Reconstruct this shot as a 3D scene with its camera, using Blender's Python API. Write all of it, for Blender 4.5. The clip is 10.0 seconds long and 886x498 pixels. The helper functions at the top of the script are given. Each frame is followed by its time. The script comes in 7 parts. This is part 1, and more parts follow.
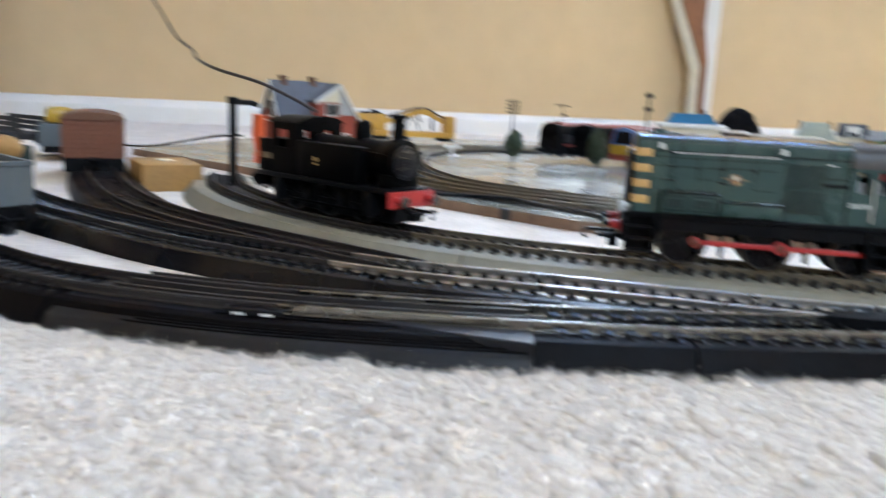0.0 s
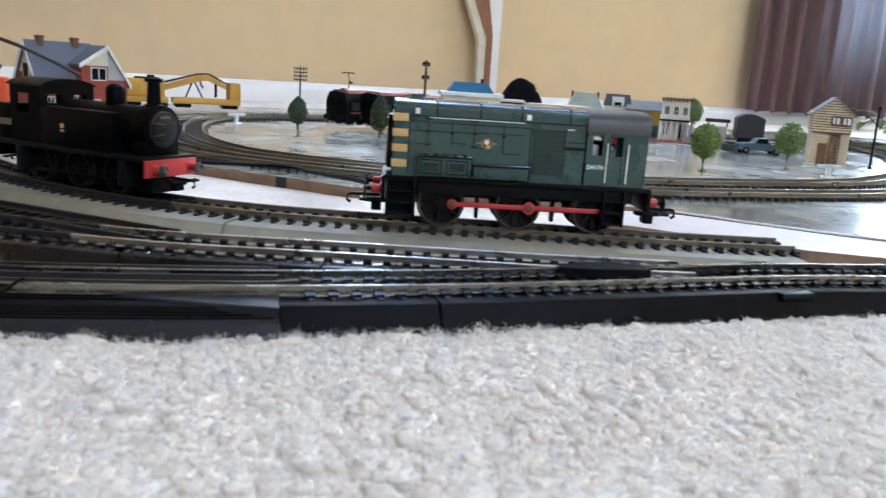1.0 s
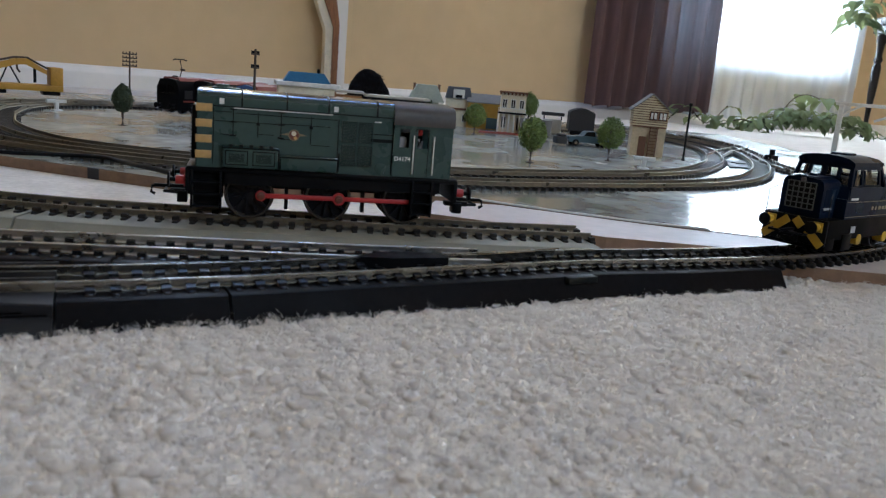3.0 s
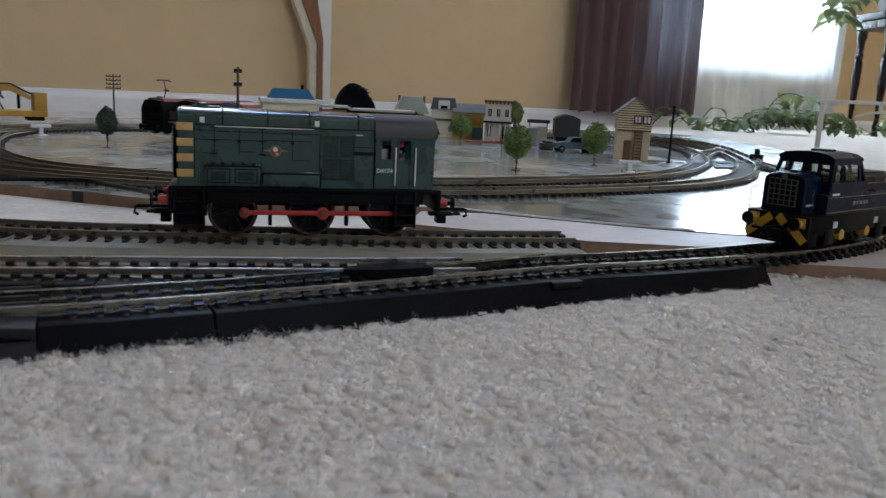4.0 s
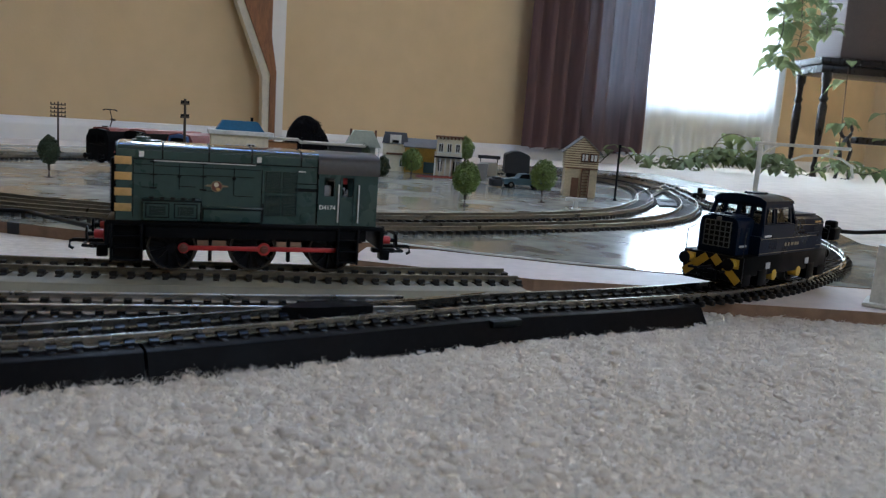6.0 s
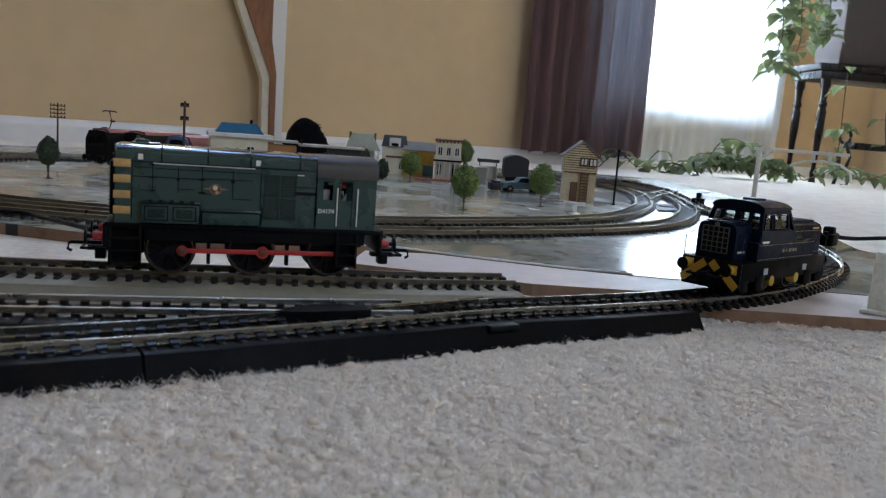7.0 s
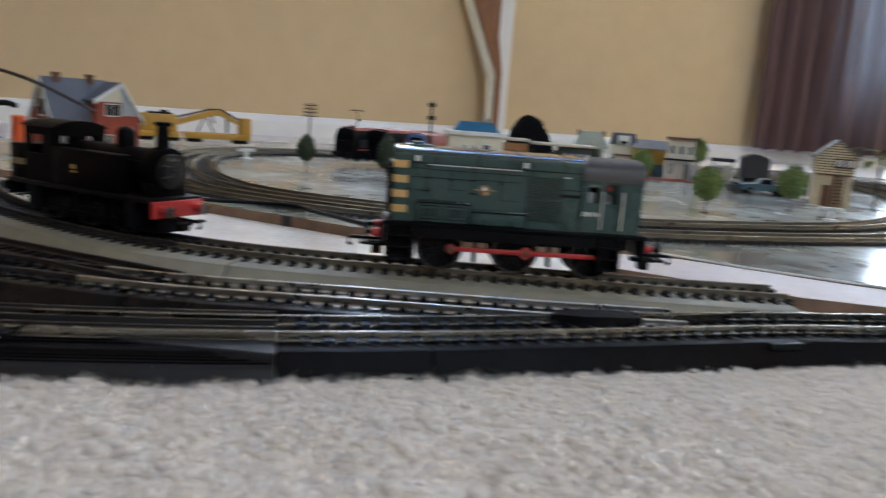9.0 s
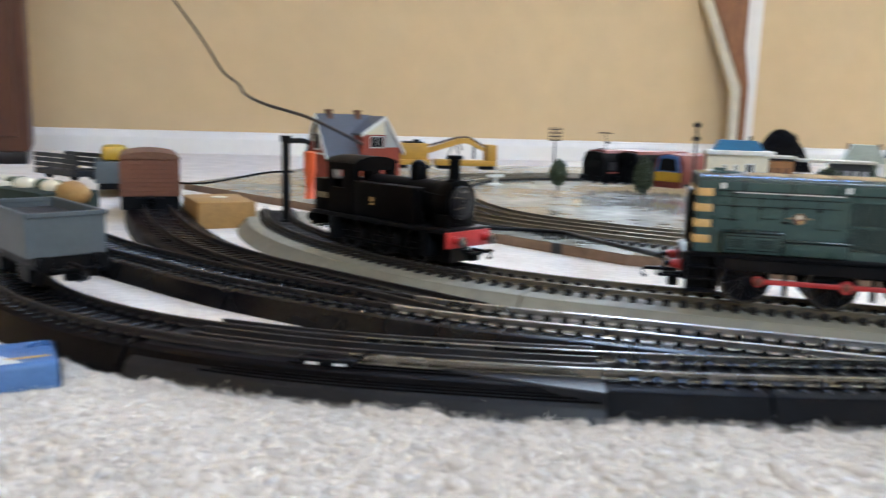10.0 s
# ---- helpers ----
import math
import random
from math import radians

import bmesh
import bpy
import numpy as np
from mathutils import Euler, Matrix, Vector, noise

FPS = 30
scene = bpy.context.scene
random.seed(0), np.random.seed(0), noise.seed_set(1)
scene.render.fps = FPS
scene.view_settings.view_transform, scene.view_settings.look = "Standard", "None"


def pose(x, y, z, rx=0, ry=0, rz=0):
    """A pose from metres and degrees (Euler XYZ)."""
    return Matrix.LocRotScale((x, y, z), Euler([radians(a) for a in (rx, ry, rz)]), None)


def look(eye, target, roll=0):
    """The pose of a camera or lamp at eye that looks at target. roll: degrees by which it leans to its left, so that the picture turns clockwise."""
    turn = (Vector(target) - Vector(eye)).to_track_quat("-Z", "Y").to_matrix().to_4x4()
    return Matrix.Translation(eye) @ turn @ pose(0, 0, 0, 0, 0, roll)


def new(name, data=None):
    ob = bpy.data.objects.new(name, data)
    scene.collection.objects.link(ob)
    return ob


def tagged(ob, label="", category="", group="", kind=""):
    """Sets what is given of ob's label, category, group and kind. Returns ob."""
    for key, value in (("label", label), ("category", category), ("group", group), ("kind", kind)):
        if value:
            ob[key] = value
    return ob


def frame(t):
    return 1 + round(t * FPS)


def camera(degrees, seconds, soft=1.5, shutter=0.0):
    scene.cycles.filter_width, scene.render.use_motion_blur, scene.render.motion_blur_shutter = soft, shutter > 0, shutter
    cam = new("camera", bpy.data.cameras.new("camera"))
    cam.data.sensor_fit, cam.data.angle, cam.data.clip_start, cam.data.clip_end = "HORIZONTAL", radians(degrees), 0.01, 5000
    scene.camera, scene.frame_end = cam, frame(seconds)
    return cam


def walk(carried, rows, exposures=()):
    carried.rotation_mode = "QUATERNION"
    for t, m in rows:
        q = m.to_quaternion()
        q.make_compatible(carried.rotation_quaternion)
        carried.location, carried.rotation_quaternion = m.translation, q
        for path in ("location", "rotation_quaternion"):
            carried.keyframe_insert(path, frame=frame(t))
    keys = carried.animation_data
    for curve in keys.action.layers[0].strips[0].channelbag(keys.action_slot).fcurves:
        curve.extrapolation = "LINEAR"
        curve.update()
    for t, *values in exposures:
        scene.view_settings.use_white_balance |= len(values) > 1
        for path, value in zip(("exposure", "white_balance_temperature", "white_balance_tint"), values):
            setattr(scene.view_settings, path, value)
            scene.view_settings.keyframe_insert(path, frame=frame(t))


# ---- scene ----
cam = camera(58.75, 10.0, soft=1.15, shutter=0.65)
cam.data.dof.use_dof, cam.data.dof.focus_distance, cam.data.dof.aperture_fstop = True, 0.5, 34.0
# seconds, eye in metres, heading to the left of +y, pitch up, lean
PATH = [
    (0, 0.00477, 0.00305, 0.07325, 1.420, -10.984, 2.832),
    (0.2, 0.00764, 0.00139, 0.07412, -2.305, -12.110, 2.301),
    (0.5, 0.01262, 0.00030, 0.07245, -4.864, -12.161, 3.199),
    (0.8, 0.01765, 0.00023, 0.07257, -12.448, -12.207, 4.137),
    (1, 0.02101, 0.00018, 0.07265, -12.962, -12.363, 3.720),
    (1.3, 0.02475, -0.00078, 0.07257, -16.983, -12.197, 3.938),
    (1.5, 0.02725, -0.00142, 0.07251, -17.638, -12.452, 3.510),
    (1.7, 0.03002, -0.00150, 0.07203, -17.588, -12.646, 3.403),
    (2, 0.03417, -0.00161, 0.07131, -20.809, -12.672, 4.007),
    (2.2, 0.03535, -0.00469, 0.07275, -22.595, -12.317, 4.192),
    (2.5, 0.03711, -0.00930, 0.07491, -24.141, -11.946, 4.819),
    (2.7, 0.03758, -0.00960, 0.07489, -23.436, -12.247, 5.057),
    (3.8, 0.04013, -0.01125, 0.07477, -23.858, -11.934, 4.268),
    (4, 0.04060, -0.01155, 0.07475, -23.865, -11.422, 2.960),
    (4.3, 0.04092, -0.01103, 0.07533, -24.721, -11.646, 3.180),
    (4.5, 0.04114, -0.01068, 0.07571, -24.174, -11.336, 4.078),
    (4.6, 0.04391, -0.01304, 0.07787, -27.206, -8.786, 4.170),
    (5, 0.04403, -0.01371, 0.07761, -27.284, -8.932, 4.304),
    (5.5, 0.04418, -0.01389, 0.07708, -27.127, -8.969, 3.988),
    (7, 0.04434, -0.01437, 0.07794, -27.216, -8.653, 4.458),
    (7.5, 0.04422, -0.01427, 0.07809, -27.196, -8.545, 4.445),
    (8, 0.04029, -0.01195, 0.08018, -25.186, -7.708, 4.975),
    (8.2, 0.03769, -0.01110, 0.07994, -23.238, -7.478, 5.148),
    (8.5, 0.03378, -0.00983, 0.07958, -19.616, -8.364, 4.693),
    (8.7, 0.02979, -0.00819, 0.07932, -16.965, -9.495, 4.476),
    (9, 0.02380, -0.00572, 0.07894, -12.119, -10.114, 4.292),
    (9.2, 0.01827, -0.00426, 0.07884, -8.720, -9.732, 3.622),
    (9.5, 0.00997, -0.00208, 0.07870, -3.872, -9.714, 2.616),
    (9.6, 0.00665, 0.00031, 0.07956, -2.543, -9.936, 2.982),
    (9.7, 0.00342, 0.00037, 0.08031, -0.752, -9.505, 3.091),
    (9.8, 0.00018, 0.00044, 0.08106, 0.872, -9.491, 2.567),
    (10, -0.00489, 0.00139, 0.08074, 4.115, -9.484, 1.762),
]


def aimed(x, y, z, yaw, pitch, lean):
    a, b = radians(yaw), radians(pitch)
    way = Vector((-math.sin(a) * math.cos(b), math.cos(a) * math.cos(b), math.sin(b)))
    return look((x, y, z), Vector((x, y, z)) + way, lean)


EXPOSURE = [(0.0, 1.09, 5600, 7), (0.5, 1.02, 5570, 7), (1.0, 1.02, 5520, 8), (1.5, 0.63, 5630, 8), (1.7, 0.25, 5740, 8), (2.0, 0.15, 5750, 9), (2.5, 0.08, 5730, 9), (4.0, -0.26, 5690, 8), (4.5, -0.21, 5690, 8), (5.0, -0.28, 5650, 8), (7.5, -0.28, 5680, 9), (8.5, -0.15, 5790, 9), (9.0, 0.26, 5830, 8.5), (9.5, 0.81, 5940, 6.5), (10.0, 1.0, 5740, 7.5)]
walk(cam, [(t, aimed(x, y, z, yaw, pitch, lean)) for t, x, y, z, yaw, pitch, lean in PATH], EXPOSURE)

# ---- world and light ----
U = 1 / 76.0  # the models are 1:76; all lengths below are in scale metres of 1/76 m

world = bpy.data.worlds.new("sky")
scene.world = world
world.use_nodes = True
wn = world.node_tree
sky = wn.nodes.new("ShaderNodeTexSky")
sky.sky_type, sky.sun_disc = "NISHITA", False
sky.sun_elevation, sky.sun_rotation = radians(35), radians(60)
wn.links.new(sky.outputs[0], wn.nodes["Background"].inputs[0])
wn.nodes["Background"].inputs[1].default_value = 0.12

RAIL, TOP = 1.13, 0.75  # rail head and board top over the carpet


def lamp_area(name, eye, target, w, h, power, colour):
    data = bpy.data.lights.new(name, "AREA")
    data.shape, data.size, data.size_y, data.energy, data.color = "RECTANGLE", w * U, h * U, power, colour
    ob = new(name, data)
    ob.matrix_world = look(Vector(eye) * U, Vector(target) * U)
    return ob


# ---- materials ----
def mat(name, colour, rough=0.5, metal=0.0, vary=0.15, scale=40.0, bump=0.0, bump_scale=None, dark=None, coat=0.0, island=0.0, stretch=None, spec=0.5):
    """A surface whose colour wanders at two scales, with fine relief. scale: cells in a metre."""
    m = bpy.data.materials.new(name)
    m.use_nodes = True
    t = m.node_tree
    b = t.nodes["Principled BSDF"]
    b.inputs["Roughness"].default_value, b.inputs["Metallic"].default_value = rough, metal
    b.inputs["Coat Weight"].default_value, b.inputs["Specular IOR Level"].default_value = coat, spec
    tc = t.nodes.new("ShaderNodeTexCoord")
    src = tc.outputs["Object"]
    if stretch:
        mp = t.nodes.new("ShaderNodeMapping")
        mp.inputs["Scale"].default_value = stretch
        t.links.new(src, mp.inputs[0])
        src = mp.outputs[0]
    n1, n2 = t.nodes.new("ShaderNodeTexNoise"), t.nodes.new("ShaderNodeTexNoise")
    n1.inputs["Scale"].default_value, n2.inputs["Scale"].default_value = scale, scale * 7
    n1.inputs["Detail"].default_value = n2.inputs["Detail"].default_value = 5
    t.links.new(src, n1.inputs[0])
    t.links.new(src, n2.inputs[0])
    add = t.nodes.new("ShaderNodeMath")
    add.operation = "ADD"
    t.links.new(n1.outputs[0], add.inputs[0])
    t.links.new(n2.outputs[0], add.inputs[1])
    last = add
    if island:
        gi = t.nodes.new("ShaderNodeNewGeometry")
        oi = t.nodes.new("ShaderNodeObjectInfo")
        s2 = t.nodes.new("ShaderNodeMath")
        s2.operation = "ADD"
        t.links.new(gi.outputs["Random Per Island"], s2.inputs[0])
        t.links.new(oi.outputs["Random"], s2.inputs[1])
        s3 = t.nodes.new("ShaderNodeMath")
        s3.operation = "MULTIPLY_ADD"
        s3.inputs[1].default_value = island
        t.links.new(s2.outputs[0], s3.inputs[0])
        t.links.new(add.outputs[0], s3.inputs[2])
        last = s3
    ramp = t.nodes.new("ShaderNodeMapRange")
    ramp.inputs[1].default_value, ramp.inputs[2].default_value = 0.65, 1.35 + island
    t.links.new(last.outputs[0], ramp.inputs[0])
    mix = t.nodes.new("ShaderNodeMix")
    mix.data_type = "RGBA"
    c = Vector(colour)
    lo = Vector(dark) if dark else c * (1 - vary)
    hi = c * (1 + vary)
    mix.inputs[6].default_value, mix.inputs[7].default_value = (*lo, 1), (*[min(v, 0.95) for v in hi], 1)
    t.links.new(ramp.outputs[0], mix.inputs[0])
    t.links.new(mix.outputs[2], b.inputs["Base Color"])
    rr = t.nodes.new("ShaderNodeMapRange")
    rr.inputs[1].default_value, rr.inputs[2].default_value = 0.3, 0.7
    rr.inputs[3].default_value, rr.inputs[4].default_value = max(rough - 0.08, 0.02), min(rough + 0.1, 1)
    t.links.new(n1.outputs[0], rr.inputs[0])
    t.links.new(rr.outputs[0], b.inputs["Roughness"])
    if bump:
        n3 = t.nodes.new("ShaderNodeTexNoise")
        n3.inputs["Scale"].default_value = bump_scale or scale * 10
        n3.inputs["Detail"].default_value = 6
        t.links.new(src, n3.inputs[0])
        bp = t.nodes.new("ShaderNodeBump")
        bp.inputs["Strength"].default_value, bp.inputs["Distance"].default_value = bump, 0.002
        t.links.new(n3.outputs[0], bp.inputs["Height"])
        t.links.new(bp.outputs[0], b.inputs["Normal"])
    return m


def glass_mat(name, tint=(0.9, 0.95, 0.95), rough=0.02):
    m = bpy.data.materials.new(name)
    m.use_nodes = True
    b = m.node_tree.nodes["Principled BSDF"]
    b.inputs["Base Color"].default_value = (*tint, 1)
    b.inputs["Roughness"].default_value, b.inputs["Transmission Weight"].default_value, b.inputs["IOR"].default_value = rough, 1.0, 1.3
    return m


def glow(name, colour, strength):
    m = bpy.data.materials.new(name)
    m.use_nodes = True
    t = m.node_tree
    e = t.nodes.new("ShaderNodeEmission")
    e.inputs[0].default_value, e.inputs[1].default_value = (*colour, 1), strength
    t.links.new(e.outputs[0], t.nodes["Material Output"].inputs[0])
    return m


M = dict(
    carpet=mat("carpet", (0.74, 0.675, 0.595), 0.95, scale=38, dark=(0.62, 0.545, 0.46), bump=0.2, bump_scale=1100, spec=0.08),
    wall=mat("tan wall paint", (0.67, 0.49, 0.278), 0.8, vary=0.05, scale=3, bump=0.15, bump_scale=250, spec=0.2),
    white=mat("white trim paint", (0.80, 0.755, 0.69), 0.45, vary=0.04, scale=8),
    ceiling=mat("ceiling paint", (0.75, 0.73, 0.68), 0.9, vary=0.03, scale=4),
    wood=mat("stained wood", (0.26, 0.105, 0.036), 0.6, vary=0.4, scale=12, stretch=(8, 8, 1)),
    darkwood=mat("dark varnished wood", (0.014, 0.010, 0.009), 0.3, vary=0.3, scale=20, stretch=(4, 4, 1), spec=0.3),
    edge=mat("bare board edge", (0.23, 0.14, 0.085), 0.75, vary=0.3, scale=25, bump=0.3),
    board=mat("grey painted board", (0.33, 0.325, 0.285), 0.18, vary=0.4, scale=9, dark=(0.15, 0.145, 0.115), bump=0.12, bump_scale=28),
    strip=mat("grey card", (0.25, 0.232, 0.18), 0.65, vary=0.15, scale=20, bump=0.2),
    black=mat("black plastic", (0.0052, 0.0044, 0.0046), 0.42, vary=0.35, scale=50, bump=0.05, bump_scale=500, spec=0.05),
    sleeper=mat("black plastic sleeper", (0.0055, 0.005, 0.0055), 0.3, vary=0.4, scale=80, island=0.3, spec=0.3),
    sleeper_gloss=mat("shiny black plastic sleeper", (0.008, 0.008, 0.0085), 0.22, vary=0.3, scale=80, island=0.3, spec=1.0),
    # middle track's rail colour, lightened to stand in for bright reflections
    rail_glare=mat("nickel silver rail lightened for glare", (0.58, 0.57, 0.55), 0.3, metal=1.0, vary=0.15, scale=120),
    tan_sleeper=mat("dusty brown sleeper", (0.015, 0.012, 0.009), 0.6, vary=0.5, scale=80, island=0.3, spec=0.3),
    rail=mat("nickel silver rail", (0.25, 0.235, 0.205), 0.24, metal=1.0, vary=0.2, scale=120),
    rail_old=mat("tarnished rail", (0.21, 0.18, 0.13), 0.34, metal=0.7, vary=0.3, scale=100),
    loco_green=mat("dark green loco paint", (0.042, 0.077, 0.067), 0.3, vary=0.12, scale=60, bump=0.03, bump_scale=800, spec=0.32),
    green_gloss=mat("glossy dark green roof paint", (0.022, 0.046, 0.042), 0.12, vary=0.1, scale=60, spec=0.8, coat=0.6),
    seam=mat("dark seam shadow paint", (0.0022, 0.004, 0.004), 0.5, vary=0.2, scale=60, spec=0.2),
    # loco green made darker, with the shade between the slats painted in
    louvre_green=mat("green louvre paint darkened for slat shade", (0.016, 0.033, 0.029), 0.4, vary=0.15, scale=60, spec=0.3),
    pale=mat("pale pinkish board", (0.56, 0.48, 0.45), 0.55, vary=0.1, scale=20, bump=0.1),
    loco_roof=mat("dark grey roof paint", (0.048, 0.040, 0.033), 0.42, vary=0.2, scale=80),
    loco_black=mat("black frame paint", (0.0048, 0.0048, 0.0056), 0.42, vary=0.3, scale=80, spec=0.1),
    wheel=mat("dark wheel metal", (0.016, 0.015, 0.015), 0.35, metal=0.4, vary=0.3, scale=80),
    tyre=mat("steel tyre", (0.16, 0.15, 0.145), 0.3, metal=0.9, vary=0.2, scale=80),
    black_gloss=mat("shiny black plastic", (0.005, 0.005, 0.0065), 0.26, vary=0.3, scale=50, spec=0.25),
    rim=mat("worn steel rim", (0.085, 0.074, 0.06), 0.35, metal=0.8, vary=0.2, scale=80),
    red=mat("red paint", (0.44, 0.030, 0.028), 0.4, vary=0.15, scale=80),
    orange=mat("orange plastic", (0.62, 0.095, 0.02), 0.4, vary=0.1, scale=80),
    straw=mat("straw yellow paint", (0.60, 0.37, 0.13), 0.5, vary=0.15, scale=80),
    yellow=mat("bright yellow paint", (0.46, 0.285, 0.02), 0.42, vary=0.1, scale=80),
    cream=mat("cream card", (0.73, 0.66, 0.50), 0.7, vary=0.12, scale=60),
    print_white=mat("white print", (0.75, 0.74, 0.70), 0.5, vary=0.05, scale=80),
    gold=mat("gold line print", (0.22, 0.17, 0.09), 0.4, vary=0.1, scale=80),
    blue=mat("dark blue loco paint", (0.0020, 0.0064, 0.019), 0.3, vary=0.15, scale=60, bump=0.02, bump_scale=800, spec=0.08),
    steam=mat("satin black paint", (0.0013, 0.0012, 0.0014), 0.42, vary=0.3, scale=60, spec=0.07),
    grille_grey=mat("grey grille paint", (0.055, 0.06, 0.055), 0.4, vary=0.2, scale=60),
    plate_grey=mat("smooth dark grey plastic", (0.0105, 0.0105, 0.0125), 0.4, vary=0.3, scale=50, bump=0.04, bump_scale=400, spec=0.3),
    glass=glass_mat("clear plastic window"),
    brown_wagon=mat("bauxite brown paint", (0.165, 0.058, 0.026), 0.55, vary=0.15, scale=50),
    grey_wagon=mat("light grey wagon paint", (0.088, 0.105, 0.115), 0.55, vary=0.12, scale=50),
    leaf=mat("green plastic foliage", (0.15, 0.205, 0.05), 0.75, vary=0.5, scale=150, bump=0.4, bump_scale=900, island=0.5),
    leaf_dark=mat("dark green foliage", (0.042, 0.056, 0.028), 0.75, vary=0.5, scale=150, bump=0.4, bump_scale=900, island=0.5),
    bark=mat("brown trunk", (0.06, 0.04, 0.028), 0.7, vary=0.3, scale=100),
    fur=mat("black cloth", (0.006, 0.005, 0.005), 0.95, vary=0.4, scale=40, bump=0.8, bump_scale=300, spec=0.1),
)


def sheer_mat(name):
    m = bpy.data.materials.new(name)
    m.use_nodes = True
    t = m.node_tree
    tr, tl, df = t.nodes.new("ShaderNodeBsdfTransparent"), t.nodes.new("ShaderNodeBsdfTranslucent"), t.nodes.new("ShaderNodeBsdfDiffuse")
    for n in (tl, df):
        n.inputs[0].default_value = (0.80, 0.87, 0.95, 1)
    m1, m2 = t.nodes.new("ShaderNodeMixShader"), t.nodes.new("ShaderNodeMixShader")
    m1.inputs[0].default_value, m2.inputs[0].default_value = 0.5, 0.62
    t.links.new(df.outputs[0], m1.inputs[1])
    t.links.new(tl.outputs[0], m1.inputs[2])
    t.links.new(tr.outputs[0], m2.inputs[1])
    t.links.new(m1.outputs[0], m2.inputs[2])
    t.links.new(m2.outputs[0], t.nodes["Material Output"].inputs[0])
    return m


def leafy(name, colour, rough=0.35, vary=0.4, scale=20, let=0.4, through_colour=(0.17, 0.24, 0.09)):
    """A thin sheet that lets some light through."""
    m = mat(name, colour, rough, vary=vary, scale=scale, island=0.4 if scale > 5 else 0.0, spec=0.3, stretch=None if scale > 5 else (4, 4, 0.3))
    t = m.node_tree
    b = t.nodes["Principled BSDF"]
    tl, mx = t.nodes.new("ShaderNodeBsdfTranslucent"), t.nodes.new("ShaderNodeMixShader")
    tl.inputs[0].default_value = (*through_colour, 1)
    mx.inputs[0].default_value = let
    t.links.new(b.outputs[0], mx.inputs[1])
    t.links.new(tl.outputs[0], mx.inputs[2])
    t.links.new(mx.outputs[0], t.nodes["Material Output"].inputs[0])
    return m


M["houseleaf"] = leafy("waxy house plant leaf", (0.14, 0.18, 0.085), 0.6, through_colour=(0.24, 0.27, 0.12))
M["curtain"] = leafy("dark brown curtain cloth", (0.125, 0.068, 0.060), 0.8, 0.35, 2.5, 0.058, (0.32, 0.37, 0.45))
M["cable_soft"] = mat("black rubber cable", (0.005, 0.005, 0.006), 0.6, vary=0.2, spec=0.15)
M["cable_brown"] = mat("brown cable sheath", (0.035, 0.022, 0.016), 0.5, vary=0.2)
M["yarn"] = leafy("carpet yarn", (0.86, 0.80, 0.72), 0.8, 0.1, 30, 0.5)
M["yarn"].node_tree.nodes["Principled BSDF"].inputs["Specular IOR Level"].default_value = 0.1
M["yarn"].node_tree.nodes["Translucent BSDF"].inputs[0].default_value = (0.90, 0.84, 0.77, 1)
M["tuft"] = leafy("wool tuft", (0.86, 0.795, 0.715), 0.95, 0.1, 45, 0.5, (0.90, 0.84, 0.77))
M["tuft"].node_tree.nodes["Principled BSDF"].inputs["Specular IOR Level"].default_value = 0.06
M["sheer"] = sheer_mat("white sheer cloth")
# rail_dark also stands in for rails with little to reflect
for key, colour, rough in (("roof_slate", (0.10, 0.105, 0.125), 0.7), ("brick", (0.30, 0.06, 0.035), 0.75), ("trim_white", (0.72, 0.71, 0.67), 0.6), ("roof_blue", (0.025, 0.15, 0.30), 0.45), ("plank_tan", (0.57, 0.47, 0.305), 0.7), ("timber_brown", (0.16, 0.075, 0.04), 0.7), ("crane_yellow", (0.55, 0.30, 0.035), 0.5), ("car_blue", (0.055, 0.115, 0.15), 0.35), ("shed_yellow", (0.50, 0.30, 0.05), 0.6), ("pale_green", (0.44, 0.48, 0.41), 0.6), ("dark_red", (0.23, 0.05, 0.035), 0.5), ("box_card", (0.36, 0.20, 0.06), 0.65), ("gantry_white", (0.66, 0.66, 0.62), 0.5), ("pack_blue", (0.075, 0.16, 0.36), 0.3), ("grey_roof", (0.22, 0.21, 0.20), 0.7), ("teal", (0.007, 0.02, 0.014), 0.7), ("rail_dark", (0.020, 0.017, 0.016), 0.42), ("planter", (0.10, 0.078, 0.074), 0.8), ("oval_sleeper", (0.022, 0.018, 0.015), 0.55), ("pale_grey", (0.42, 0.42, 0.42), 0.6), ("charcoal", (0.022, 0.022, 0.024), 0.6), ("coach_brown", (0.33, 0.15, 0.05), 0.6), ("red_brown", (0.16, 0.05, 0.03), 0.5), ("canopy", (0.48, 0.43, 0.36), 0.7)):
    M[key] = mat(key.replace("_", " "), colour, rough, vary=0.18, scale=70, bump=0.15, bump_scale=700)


# ---- mesh helpers; sizes in scale metres ----
def box(bm, x0, x1, y0, y1, z0, z1, bevel=0.0, seg=2):
    r = bmesh.ops.create_cube(bm, size=1, matrix=Matrix.LocRotScale(((x0 + x1) / 2, (y0 + y1) / 2, (z0 + z1) / 2), None, (x1 - x0, y1 - y0, z1 - z0)))
    if bevel:
        es = list({e for v in r["verts"] for e in v.link_edges})
        bmesh.ops.bevel(bm, geom=es, offset=bevel, segments=seg, affect="EDGES", profile=0.5)


